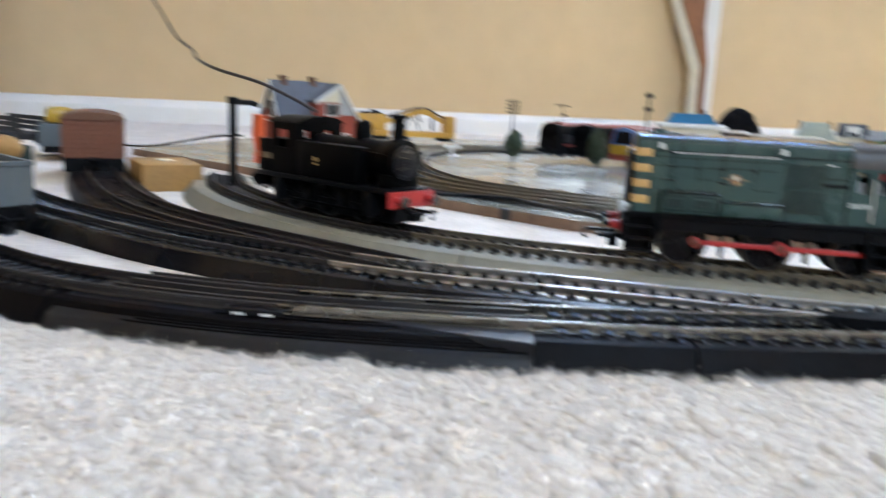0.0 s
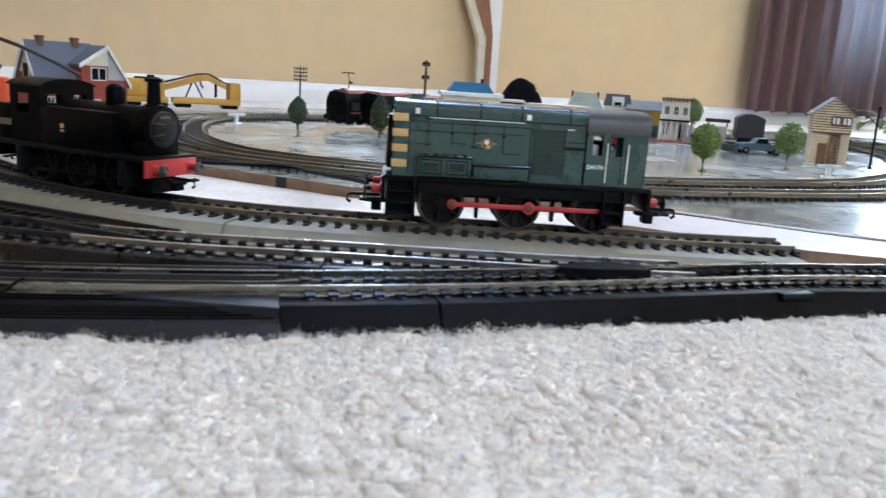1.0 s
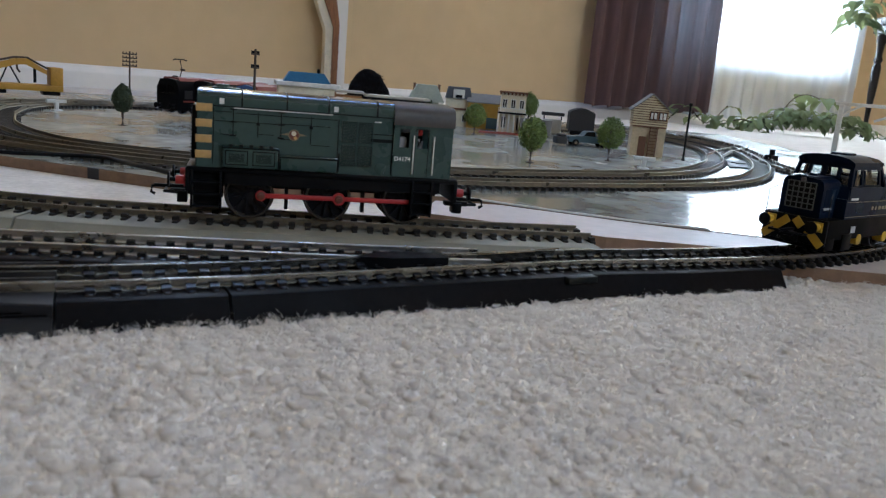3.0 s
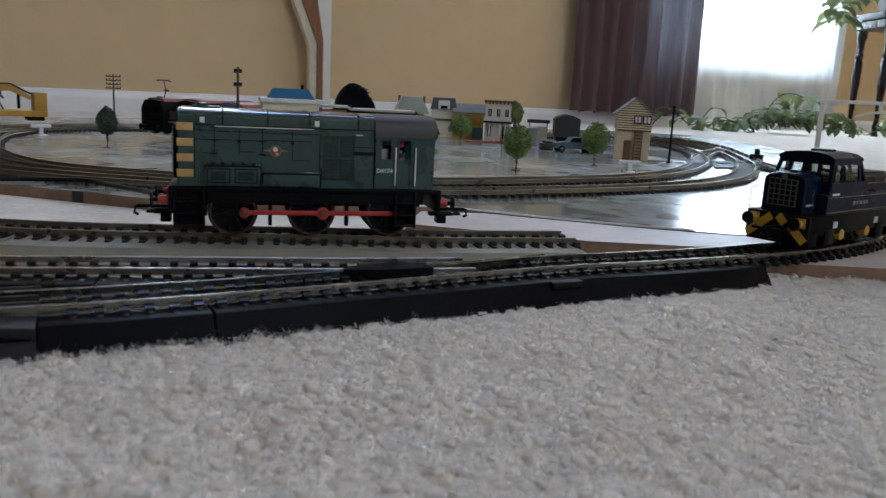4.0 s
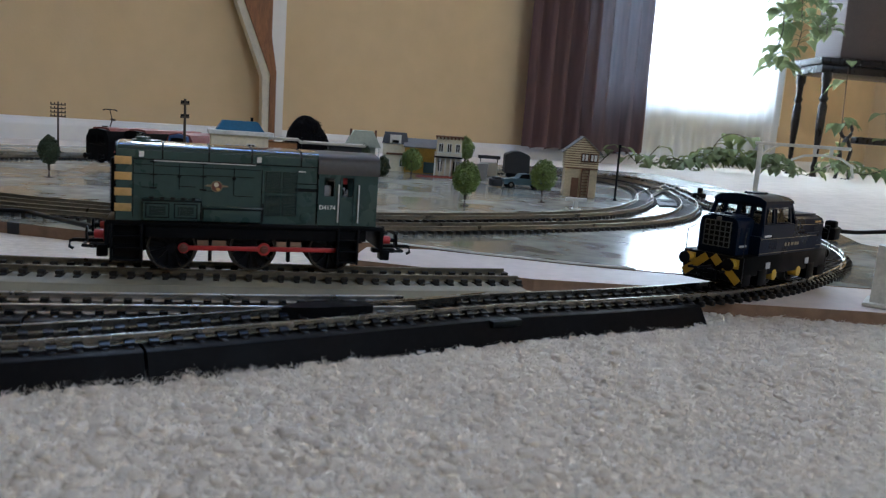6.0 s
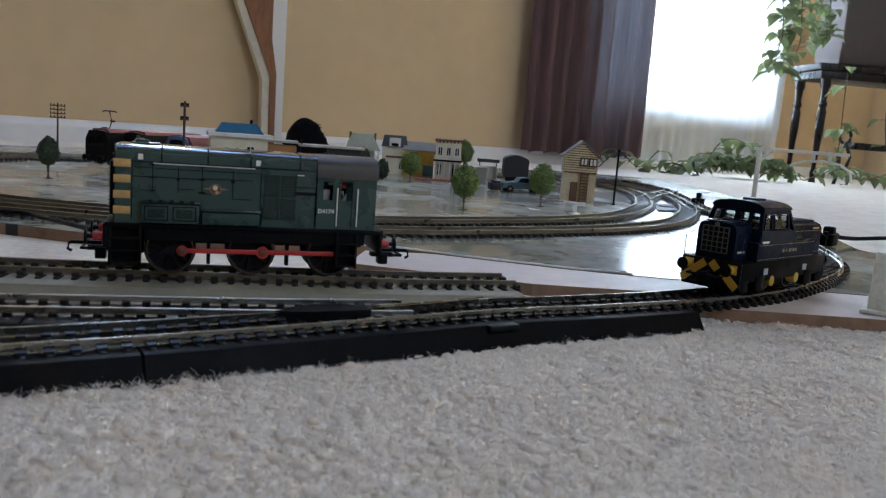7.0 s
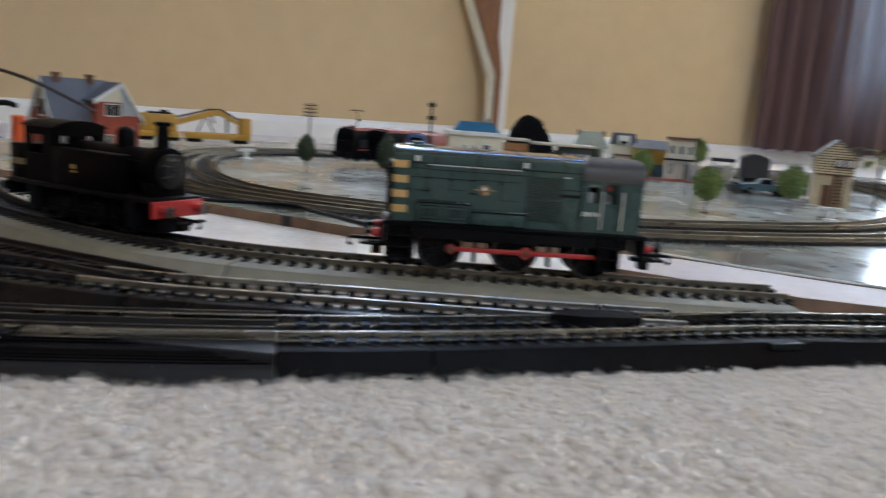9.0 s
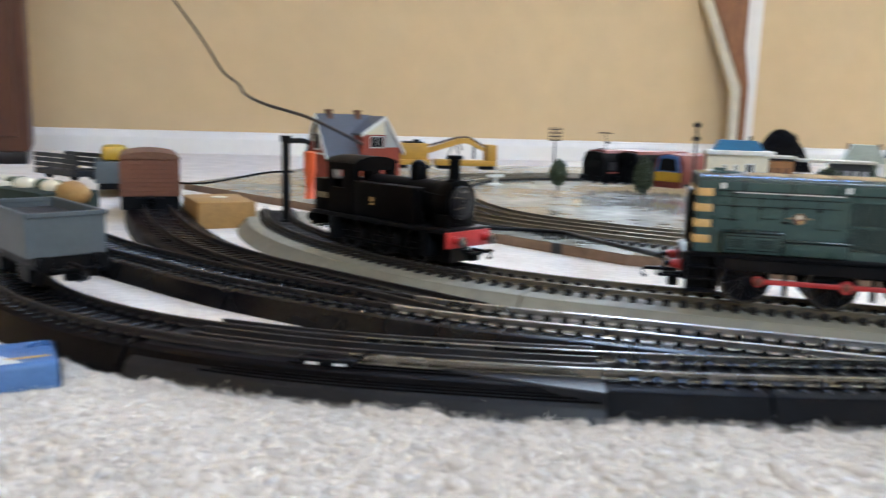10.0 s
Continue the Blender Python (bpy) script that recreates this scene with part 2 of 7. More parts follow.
def cyl(bm, c, r, h, axis="z", seg=16, r2=None, bevel=0.0):
    rot = {"z": Matrix(), "x": Matrix.Rotation(radians(90), 4, "Y"), "y": Matrix.Rotation(radians(-90), 4, "X")}[axis]
    k = bmesh.ops.create_cone(bm, cap_ends=True, segments=seg, radius1=r, radius2=r if r2 is None else r2, depth=h, matrix=Matrix.Translation(c) @ rot)
    if bevel:
        es = [e for e in {e for v in k["verts"] for e in v.link_edges} if any(len(f.verts) > 4 for f in e.link_faces)]
        bmesh.ops.bevel(bm, geom=es, offset=bevel, segments=2, affect="EDGES", profile=0.5)


def ball(bm, c, r, scale=(1, 1, 1), sub=2):
    bmesh.ops.create_icosphere(bm, subdivisions=sub, radius=r, matrix=Matrix.LocRotScale(c, None, scale))


def prism(bm, profile, a0, a1, axis="x"):
    """A profile of (u, v) swept straight from a0 to a1. axis x: (y, z); axis y: (x, z); axis z: (x, y)."""
    put = {"x": lambda a, u, v: (a, u, v), "y": lambda a, u, v: (u, a, v), "z": lambda a, u, v: (u, v, a)}[axis]
    p0, p1 = ([bm.verts.new(put(a, u, v)) for u, v in profile] for a in (a0, a1))
    n = len(profile)
    fs = [bm.faces.new((p0[i], p0[(i + 1) % n], p1[(i + 1) % n], p1[i])) for i in range(n)] + [bm.faces.new(p0), bm.faces.new(list(reversed(p1)))]
    bmesh.ops.recalc_face_normals(bm, faces=fs)


def tube(bm, pts, r, seg=6):
    """A round bar along points."""
    pts = [Vector(p) for p in pts]
    rings = []
    for i, p in enumerate(pts):
        d = (pts[min(i + 1, len(pts) - 1)] - pts[max(i - 1, 0)]).normalized()
        s = d.cross(Vector((0, 0, 1)))
        s = s.normalized() if s.length > 1e-3 else Vector((1, 0, 0))
        u = s.cross(d)
        rr = r[i] if isinstance(r, (list, tuple)) else r
        rings.append([bm.verts.new(p + rr * (math.cos(2 * math.pi * k / seg) * s + math.sin(2 * math.pi * k / seg) * u)) for k in range(seg)])
    fs = [bm.faces.new((a[k], a[(k + 1) % seg], b[(k + 1) % seg], b[k])) for a, b in zip(rings, rings[1:]) for k in range(seg)]
    fs += [bm.faces.new(rings[0]), bm.faces.new(list(reversed(rings[-1])))]
    bmesh.ops.recalc_face_normals(bm, faces=fs)


def curve_pts(pts, step=0.5):
    """A smooth line through plan points, at even steps."""
    p = [Vector((*q, 0)) if len(q) == 2 else Vector(q) for q in pts]
    p = [2 * p[0] - p[1]] + p + [2 * p[-1] - p[-2]]
    out = []
    for i in range(1, len(p) - 2):
        for k in range(20):
            t = k / 20
            out.append(0.5 * (2 * p[i] + (p[i + 1] - p[i - 1]) * t + (2 * p[i - 1] - 5 * p[i] + 4 * p[i + 1] - p[i + 2]) * t * t + (3 * p[i] - p[i - 1] - 3 * p[i + 1] + p[i + 2]) * t**3))
    out.append(p[-2])
    even, left = [out[0]], step
    for a, b in zip(out, out[1:]):
        while (b - a).length >= left and left > 0:
            a = a + (b - a).normalized() * left
            even.append(a)
            left = step
        left -= (b - a).length
    return even


def sides(line):
    """Across-directions (to the left of travel) along a line."""
    res = []
    for i in range(len(line)):
        d = (line[min(i + 1, len(line) - 1)] - line[max(i - 1, 0)]).normalized()
        res.append(Vector((-d.y, d.x, 0)))
    return res


def sweep(bm, line, profile, side=None):
    """A profile of (across, up) swept along a line, closed at its ends."""
    side = side or sides(line)
    rings = [[bm.verts.new(p + s * a + Vector((0, 0, z))) for a, z in profile] for p, s in zip(line, side)]
    n = len(profile)
    fs = [bm.faces.new((a[k], a[(k + 1) % n], b[(k + 1) % n], b[k])) for a, b in zip(rings, rings[1:]) for k in range(n)]
    fs += [bm.faces.new(rings[0]), bm.faces.new(list(reversed(rings[-1])))]
    bmesh.ops.recalc_face_normals(bm, faces=fs)


def mesh_of(name, bm, material, smooth=40):
    bmesh.ops.scale(bm, vec=(U, U, U), verts=bm.verts)
    me = bpy.data.meshes.new(name)
    bm.to_mesh(me)
    bm.free()
    me.materials.append(M[material] if isinstance(material, str) else material)
    if smooth:
        me.shade_smooth()
        me.set_sharp_from_angle(angle=radians(smooth))
    return me


def part(name, bm, material, parent, label="", smooth=40, at=None):
    ob = new(name, mesh_of(name, bm, material, smooth))
    ob.parent = parent
    if at is not None:
        ob.matrix_basis = at
    return tagged(ob, label)


def thing(name, x, y, z, yaw, label, category, group="", kind=""):
    ob = new(name)
    ob.empty_display_size = 0.01
    ob.matrix_world = pose(x * U, y * U, z * U, 0, 0, yaw)
    return tagged(ob, label, category, group, kind)


def solid(name, bm, material, label, category, kind="structure", smooth=40):
    return tagged(new(name, mesh_of(name, bm, material, smooth)), label, category, "", kind)


def B():
    return bmesh.new()


def bar_text(parent, name, text, size, at, material, depth=0.006, spacing=0.92):
    """Lettering as a thin mesh of its own."""
    cu = bpy.data.curves.new(name, "FONT")
    cu.offset, cu.space_character = size * U * 0.03, spacing
    cu.body, cu.size, cu.extrude, cu.align_x, cu.align_y = text, size * U, depth * U, "CENTER", "CENTER"
    tmp = new(name + "_tmp", cu)
    me = bpy.data.meshes.new_from_object(tmp.evaluated_get(bpy.context.evaluated_depsgraph_get()))
    bpy.data.objects.remove(tmp)
    me.materials.clear()
    me.materials.append(M[material])
    ob = new(name, me)
    ob.parent, ob.matrix_basis = parent, at
    return ob


def at(x, y, z, rx=0, ry=0, rz=0):
    return pose(x * U, y * U, z * U, rx, ry, rz)


# ---- the room ----
def wall_run(name, a, b, z0, z1, label, thick=9.0, holes=()):
    """An upright wall from a to b, its face towards the room's middle, with openings (from, to, low, high) along it."""
    a, b = Vector((*a, 0)), Vector((*b, 0))
    d = (b - a).normalized()
    n = Vector((-d.y, d.x, 0))
    length = (b - a).length
    bm = B()

    def block(s0, s1, h0, h1):
        if s1 - s0 < 1e-3 or h1 - h0 < 1e-3:
            return
        vs = [bm.verts.new(a + d * s + n * o + Vector((0, 0, h))) for h in (h0, h1) for s, o in ((s0, 0), (s1, 0), (s1, thick), (s0, thick))]
        for f in ((0, 1, 2, 3), (4, 5, 6, 7), (0, 1, 5, 4), (1, 2, 6, 5), (2, 3, 7, 6), (3, 0, 4, 7)):
            bm.faces.new([vs[i] for i in f])

    s = 0.0
    for h0, h1, lo, hi in holes:
        block(s, h0, z0, z1)
        block(h0, h1, z0, lo)
        block(h0, h1, hi, z1)
        s = h1
    block(s, length, z0, z1)
    bmesh.ops.recalc_face_normals(bm, faces=bm.faces)
    return solid(name, bm, "wall", label, "wall", smooth=0), a, d, n


LW0, LW1 = (-100.0, 88.6), (39.6, 130.0)  # far wall
RW0, RW1 = (39.6, 130.0), (230.0, 160.0)  # window wall
HIGH = 182.0
# the opening in this wall is added, above the view, for a lamp
_, fa, fd, fnrm = wall_run("wall_far", LW0, LW1, -2, HIGH, "tan painted wall behind the model railway", holes=((119.0, 132.0, 27.3, 168.0),))
_, wa, wd, wnrm = wall_run("wall_window", RW0, RW1, -2, HIGH, "tan painted wall with a bright window", holes=((70.0, 139.0, 14.5, 150.0),))
wall_run("wall_right", RW1, (200.0, -140.0), -2, HIGH, "plain tan wall of the room")
wall_run("wall_back", (200.0, -140.0), (-120.0, -140.0), -2, HIGH, "plain tan wall behind the camera", holes=((70.0, 175.0, 60.0, 160.0),))
wall_run("wall_left", (-120.0, -140.0), (-100.0, 88.6), -2, HIGH, "plain tan wall of the room")
# ceiling with a narrow slot along the far wall, added for an unseen lamp
ADDED_SLOT = (-2.0, 76.0, 100.5, 108.5)
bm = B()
for x0, x1, y0, y1 in ((-140, ADDED_SLOT[0], -160, 190), (ADDED_SLOT[1], 260, -160, 190), (ADDED_SLOT[0], ADDED_SLOT[1], -160, ADDED_SLOT[2]), (ADDED_SLOT[0], ADDED_SLOT[1], ADDED_SLOT[3], 190)):
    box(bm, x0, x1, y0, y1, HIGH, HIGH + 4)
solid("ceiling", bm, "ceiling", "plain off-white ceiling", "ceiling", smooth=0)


# blue lamp added out of view to draw highlights along the loco roofs
lamp_area("added_roof_light", (37, 104.5, HIGH + 3.5), (37, 104.4, 0), 77.0, 7.5, 9.5, (0.24, 0.45, 1.0))


def skirting(name, a, b, top=3.3, s0=0.0, s1=None):
    a, b = Vector((*a, 0)), Vector((*b, 0))
    d = (b - a).normalized()
    n = Vector((-d.y, d.x, 0))
    bm = B()
    s1 = s1 or (b - a).length
    sweep(bm, [a + d * s0 - n * 0.02, a + d * s1 - n * 0.02], [(0, -0.5), (0, top), (-0.35, top - 0.1), (-0.55, top - 0.5), (-0.9, top - 0.8), (-1.0, top - 1.1), (-1.0, -0.5)])
    return solid(name, bm, "white", "white painted baseboard along the tan wall", "baseboard")


skirting("baseboard", LW0, LW1, 3.3)
skirting("baseboard", RW0, RW1, 3.1)

# window frame, pane, daylight behind
wc = wa + wd * 104.5
yaw_w = math.degrees(math.atan2(wd.y, wd.x))
WIN = pose(wc.x * U, wc.y * U, 0, 0, 0, yaw_w)
win = tagged(new("window_1"), "white framed window with daylight behind a sheer", "window", "", "structure")
win.matrix_world = WIN
bm = B()
for x0, x1, z0, z1 in ((-34.5, -32, 14.5, 150), (32, 34.5, 14.5, 150), (-32, 32, 14.5, 17), (-32, 32, 147, 150), (-32, 32, 80, 83)):
    box(bm, x0, x1, 2, 5, z0, z1, 0.3)
part("window_frame", bm, "white", win)
bm = B()
box(bm, -32, 32, 3.3, 3.6, 17, 147)
pane = part("pane", bm, "glass", win, smooth=0)
pane.visible_shadow = False
bm = B()
box(bm, -36, 36, -0.4, 2, 13.3, 14.4, 0.15)
part("window_sill", bm, "white", win)
bm = B()
for x0, x1 in ((-38.5, -34.6), (34.6, 38.5)):
    box(bm, x0, x1, -0.9, -0.02, 12.0, 154, 0.2)
part("window_casing", bm, "white", win)
bm = B()
box(bm, -130, 130, 60, 61, -60, 260)
day = tagged(new("backdrop", mesh_of("backdrop", bm, glow("bright overcast daylight", (0.90, 0.96, 1.0), 13.0), 0)), "bright hazy daylight outside the window", "sky", "", "structure")
day.matrix_world = WIN
c = wc + wnrm * 7 + Vector((0, 0, 82))
lamp_area("window_daylight", c, c - wnrm * 60 + Vector((0, 0, -30)), 62, 128, 26.0, (0.86, 0.93, 1.0))
def bare_frame(name, label, m, w, h, bar=1.6):
    """Four bars and a crossbar in an opening, w by h, upright in its own plane."""
    ob = tagged(new(name), label, "window", "", "structure")
    ob.matrix_world = m
    for x0, x1, z0, z1 in ((-w / 2, -w / 2 + bar, -h / 2, h / 2), (w / 2 - bar, w / 2, -h / 2, h / 2), (-w / 2 + bar, w / 2 - bar, -h / 2, -h / 2 + bar), (-w / 2 + bar, w / 2 - bar, h / 2 - bar, h / 2)):
        bm = B()
        box(bm, x0, x1, 1.0, 3.0, z0, z1, 0.15)
        part("frame_bar", bm, "white", ob)


p = fa + fd * 125.5 + Vector((0, 0, 97.65))
bare_frame("added_window_far", "tall white frame added round an unseen far light", pose(p.x * U, p.y * U, p.z * U, 0, 0, math.degrees(math.atan2(fd.y, fd.x))), 13, 140.7, 0.8)
bare_frame("window_3", "white framed window in the back wall", pose(77.5 * U, -140 * U, 110 * U, 0, 0, 180), 105, 100)
# frame of the added ceiling slot, never in view
bare_frame("added_window_roof", "narrow white frame added round an unseen roof light", pose(37 * U, 104.5 * U, HIGH * U, 90, 0, 0), 78, 8, 0.25)
# lamp added above the view for glints on track, board and roofs
c = fa + fd * 125.5 + fnrm * 5 + Vector((0, 0, 97.65))
lamp_area("added_far_light", c, c - fnrm * 60 + Vector((0, 0, -30)), 12.4, 139.5, 8.0, (0.50, 0.69, 1.0))
lamp_area("back_window_daylight", (77.5, -143, 110), (30, 0, 20), 100, 95, 21.0, (0.76, 0.87, 1.0))

# carpet: one sheet to the walls, with tufted relief where it lies open
def pile(x, y):
    """Soft rounded tufts with shallow creases between them."""
    q = Vector((x, y, 0))
    w = Vector((noise.noise(q * 2.0 + Vector((3, 0, 1))), noise.noise(q * 2.0 + Vector((0, 7, 4))), 0)) * 0.22
    v = noise.noise(q * 1.1) * 0.06 + abs(noise.noise((q + w) * 2.7 + Vector((0, 0, 5.0)))) * 0.17
    return v + abs(noise.noise((q + w) * 6.0 + Vector((0, 0, 9.0)))) * 0.06 + noise.noise(q * 15 + Vector((0, 0, 2.0))) * 0.012 - 0.05


def lift(x, y):
    """The pile stands higher against the foot of the track bed."""
    k = min(1.0, max(0.0, (y - 9.5) / 4.0))
    far = min(1.0, max(0.0, (20.6 - y) / 1.6))
    return 0.24 * k * k * (3 - 2 * k) * far


bm = B()
X0, X1, Y0, Y1 = -20.0, 36.0, 5.0, 21.0
box(bm, -140, 260, -160, 190, -3, -0.35)
solid("floor", bm, "carpet", "cream wall-to-wall carpet", "carpet", smooth=0)
NX, NY = 560, 160
xs = np.linspace(X0, X1, NX)
ys = np.linspace(Y0, Y1, NY)
vv = [(x * U, y * U, (0.03 + lift(x, y) + pile(x, y)) * U) for y in ys for x in xs]
ff = [(j * NX + i, j * NX + i + 1, (j + 1) * NX + i + 1, (j + 1) * NX + i) for j in range(NY - 1) for i in range(NX - 1)]
me = bpy.data.meshes.new("carpet_pile")
me.from_pydata(vv, [], ff)
me.materials.append(M["carpet"])
me.shade_smooth()
tagged(new("carpet_pile", me), "cream tufted carpet pile in front of the track", "carpet", "", "stuff")
# outer carpet around the near patch
bm = B()
for x0, x1, y0, y1 in ((-140, X0, -160, 190), (X1, 260, -160, 190), (X0, X1, -160, Y0), (X0, X1, Y1, 190)):
    nx, ny = max(2, int((x1 - x0) / 3)), max(2, int((y1 - y0) / 3))
    g = [[bm.verts.new((x0 + (x1 - x0) * i / nx, y0 + (y1 - y0) * j / ny, 0.28)) for i in range(nx + 1)] for j in range(ny + 1)]
    for j in range(ny):
        for i in range(nx):
            bm.faces.new((g[j][i], g[j][i + 1], g[j + 1][i + 1], g[j + 1][i]))
solid("carpet", bm, "carpet", "cream carpet reaching to the walls", "carpet", smooth=0)

# soft tufts: uneven rounded heads packed over the near carpet
gen = np.random.default_rng(7)
STEP = 0.2
gx, gy = np.meshgrid(np.arange(-15, 34, STEP), np.arange(6.2, 17.6, STEP))
tx = gx.ravel() + gen.uniform(-0.5, 0.5, gx.size) * STEP
ty = gy.ravel() + gen.uniform(-0.5, 0.5, gx.size) * STEP
tz = np.array([0.0 + lift(x, y) + pile(x, y) for x, y in zip(tx, ty)])
rings, seg = (0.0, 0.42, 0.75, 0.95, 1.0), 7
dome, faces = [(0.0, 0.0, 1.0)], []
for k, t in enumerate(rings[1:]):
    dome += [(t * math.cos(2 * math.pi * (j + 0.5 * k) / seg), t * math.sin(2 * math.pi * (j + 0.5 * k) / seg), (1 - t**2.4) ** 0.5 if t < 1 else -0.7) for j in range(seg)]
faces += [(0, 1 + j, 1 + (j + 1) % seg) for j in range(seg)]
for k in range(len(rings) - 2):
    for j in range(seg):
        q, r = 1 + k * seg, 1 + (k + 1) * seg
        faces += [(q + j, r + j, q + (j + 1) % seg), (q + (j + 1) % seg, r + j, r + (j + 1) % seg)]
dome = np.array(dome)
n = len(tx)
wide, high = gen.uniform(0.09, 0.2, n), gen.uniform(0.03, 0.085, n)
pts = dome[None] * np.stack([wide * gen.uniform(0.8, 1.3, n), wide, high], 1)[:, None]
turn = gen.uniform(0, 2 * math.pi, n)
pts = np.stack([pts[..., 0] * np.cos(turn)[:, None] - pts[..., 1] * np.sin(turn)[:, None], pts[..., 0] * np.sin(turn)[:, None] + pts[..., 1] * np.cos(turn)[:, None], pts[..., 2]], -1)
pts[..., :2] += gen.normal(0, 0.25, (n, 1, 2)) * pts[..., 2:3]  # each head leans its own way
pts += gen.normal(0, 0.016, pts.shape)
pts += np.stack([tx, ty, tz], 1)[:, None]
tri = (np.array(faces)[None] + (np.arange(n) * len(dome))[:, None, None]).reshape(-1, 3)
me = bpy.data.meshes.new("carpet_tufts")
me.from_pydata((pts.reshape(-1, 3) * U).tolist(), [], tri.tolist())
me.materials.append(M["tuft"])
me.shade_smooth()
tagged(new("carpet_tufts", me), "soft cream wool tufts of the carpet", "carpet tuft", "", "stuff")

# curled yarn ends over the whole near carpet, and a fringe of fine hairs along the foot of the black track bed
rng = random.Random(5)
vv, ff = [], []


def ribbon(p, a, lean, h, w, curl, n):
    """A tapering curled strand that rises from p and bends over towards the angle a."""
    across = Vector((-math.sin(a), math.cos(a), 0))
    i = len(vv)
    for k in range(n + 1):
        t = k / n
        b = a + curl * t * t
        c = Vector(p) + Vector((math.cos(b) * lean * t * t, math.sin(b) * lean * t * t, h * (t - 0.25 * t * t)))
        half = w * (1 - 0.75 * t)
        vv.extend((tuple((c - across * half) * U), tuple((c + across * half) * U)))
    ff.extend((i + 2 * k, i + 2 * k + 1, i + 2 * k + 3, i + 2 * k + 2) for k in range(n))


def foot_line(x):
    return 15.35 + 0.004 * (x - 2) ** 2 * (1 if x < 2 else 0.55)


for k in range(130000):
    x, y = rng.uniform(-15, 34), 6.5 + 10.5 * rng.random() ** 1.15
    tall = 0.095 + 0.06 * noise.noise(Vector((x * 2.9, y * 2.9, 8.0)))
    ribbon((x, y, 0.03 + lift(x, y) + pile(x, y)), rng.uniform(0, 6.28), rng.uniform(0.03, 0.12), tall * rng.uniform(0.6, 1.5), rng.uniform(0.009, 0.018), rng.uniform(-2, 2), 3)
for k in range(9000):
    x = rng.uniform(-16, 26)
    y = foot_line(x) - abs(rng.gauss(0, 0.45))
    ribbon((x, y, 0.1 + lift(x, y) + pile(x, y)), rng.uniform(0, 6.28), rng.uniform(0.05, 0.16), rng.uniform(0.04, 0.13), rng.uniform(0.006, 0.012), rng.uniform(-2, 2), 4)
for k in range(150):
    x = rng.uniform(-14, 24)
    y = foot_line(x) - abs(rng.gauss(0, 0.2))
    ribbon((x, y, 0.12 + lift(x, y) + pile(x, y)), rng.uniform(0, 6.28), rng.uniform(0.08, 0.25), rng.uniform(0.13, 0.3), 0.007, rng.uniform(-5, 5), 6)
me = bpy.data.meshes.new("carpet_fibres")
me.from_pydata(vv, [], ff)
me.materials.append(M["yarn"])
tagged(new("carpet_fibres", me), "loose cream yarn ends of the carpet pile", "carpet fibre", "", "stuff")

# ---- boards ----
def slab(name, outline, z0, z1, label, category="board", top="board"):
    ob = tagged(new(name), label, category, "", "")
    bm = B()
    prism(bm, outline, z0, z1 - 0.012, "z")
    part("core", bm, "edge", ob, smooth=0)
    bm = B()
    prism(bm, outline, z1 - 0.012, z1, "z")
    part("painted_top", bm, top, ob, smooth=0)
    return ob


base_board = slab("base_board", [(-24.0, 57.0), (-1.6, 38.3), (4.9, 32.9), (16.6, 29.6), (19.4, 26.8), (22.2, 24.5), (25.4, 22.3), (32.1, 18.6), (44.0, 12.4), (46.5, 29.0), (60.0, 45.0), (72.0, 60.8), (81.5, 76.2), (89.0, 95.0), (76.0, 102.0), (10.0, 97.0), (-18.0, 88.0)], 0.0, TOP, "glossy grey painted plywood base board")
bm = B()
box(bm, -0.28, 0.28, -0.03, 0.2, -0.66, 0.004, 0.01)
part("edge_joint", bm, "charcoal", base_board, "dark joint in the board's edge", at=at(2.2, 35.14, TOP, 0, 0, -39.7))
bm = B()
tube(bm, [(11.5, 31.1, TOP + 0.02), (16.6, 29.68, TOP + 0.02), (19.4, 26.88, TOP + 0.02), (22.2, 24.58, TOP + 0.02), (24.4, 23.05, TOP + 0.02)], 0.06, 6)
part("edge_strip", bm, "trim_white", base_board, "thin white edging strip")
slab("extension_board", [(13.5, 26.2), (18.9, 21.95), (23.4, 20.0), (23.0, 18.1), (23.85, 17.4), (28.0, 15.5), (44.0, 6.8), (47.5, 10.4), (32.0, 18.5), (25.2, 22.25), (22.1, 24.45), (17.8, 28.1), (15.2, 28.9)], 0.0, TOP - 0.02, "pale pinkish strip of board beside the main one", top="pale")

# ---- track ----
def rails_of(parent, line, material, name="rail"):
    sd = sides(line)
    for off in (-0.63, 0.63):
        bm = B()
        sweep(bm, line, [(off - 0.075, 0.92), (off + 0.075, 0.92), (off + 0.02, 0.96), (off + 0.02, 1.07), (off + 0.042, 1.085), (off + 0.042, 1.108), (off + 0.03, RAIL - 0.006), (off + 0.012, RAIL), (off - 0.012, RAIL), (off - 0.03, RAIL - 0.006), (off - 0.042, 1.108), (off - 0.042, 1.085), (off - 0.02, 1.07), (off - 0.02, 0.96)], sd)
        part(name, bm, material, parent, smooth=36)


def sleeper_mesh(material):
    bm = B()
    box(bm, -0.085, 0.085, -0.97, 0.97, TOP - 0.02, 0.905, 0.03, 1)
    for off in (-0.63, 0.63):
        for s in (-0.13, 0.13):
            far, near = (off + s + 0.07, off + s - 0.07)
            prism(bm, [(near, 0.9), (far, 0.9), (far, 1.015 - (0.012 if s > 0 else 0)), (near, 1.015 - (0.05 if s < 0 else 0))], -0.1, 0.1)
    return mesh_of("sleeper", bm, material, 60)


SLEEPER = {k: sleeper_mesh(k) for k in ("sleeper", "tan_sleeper", "oval_sleeper", "sleeper_gloss")}


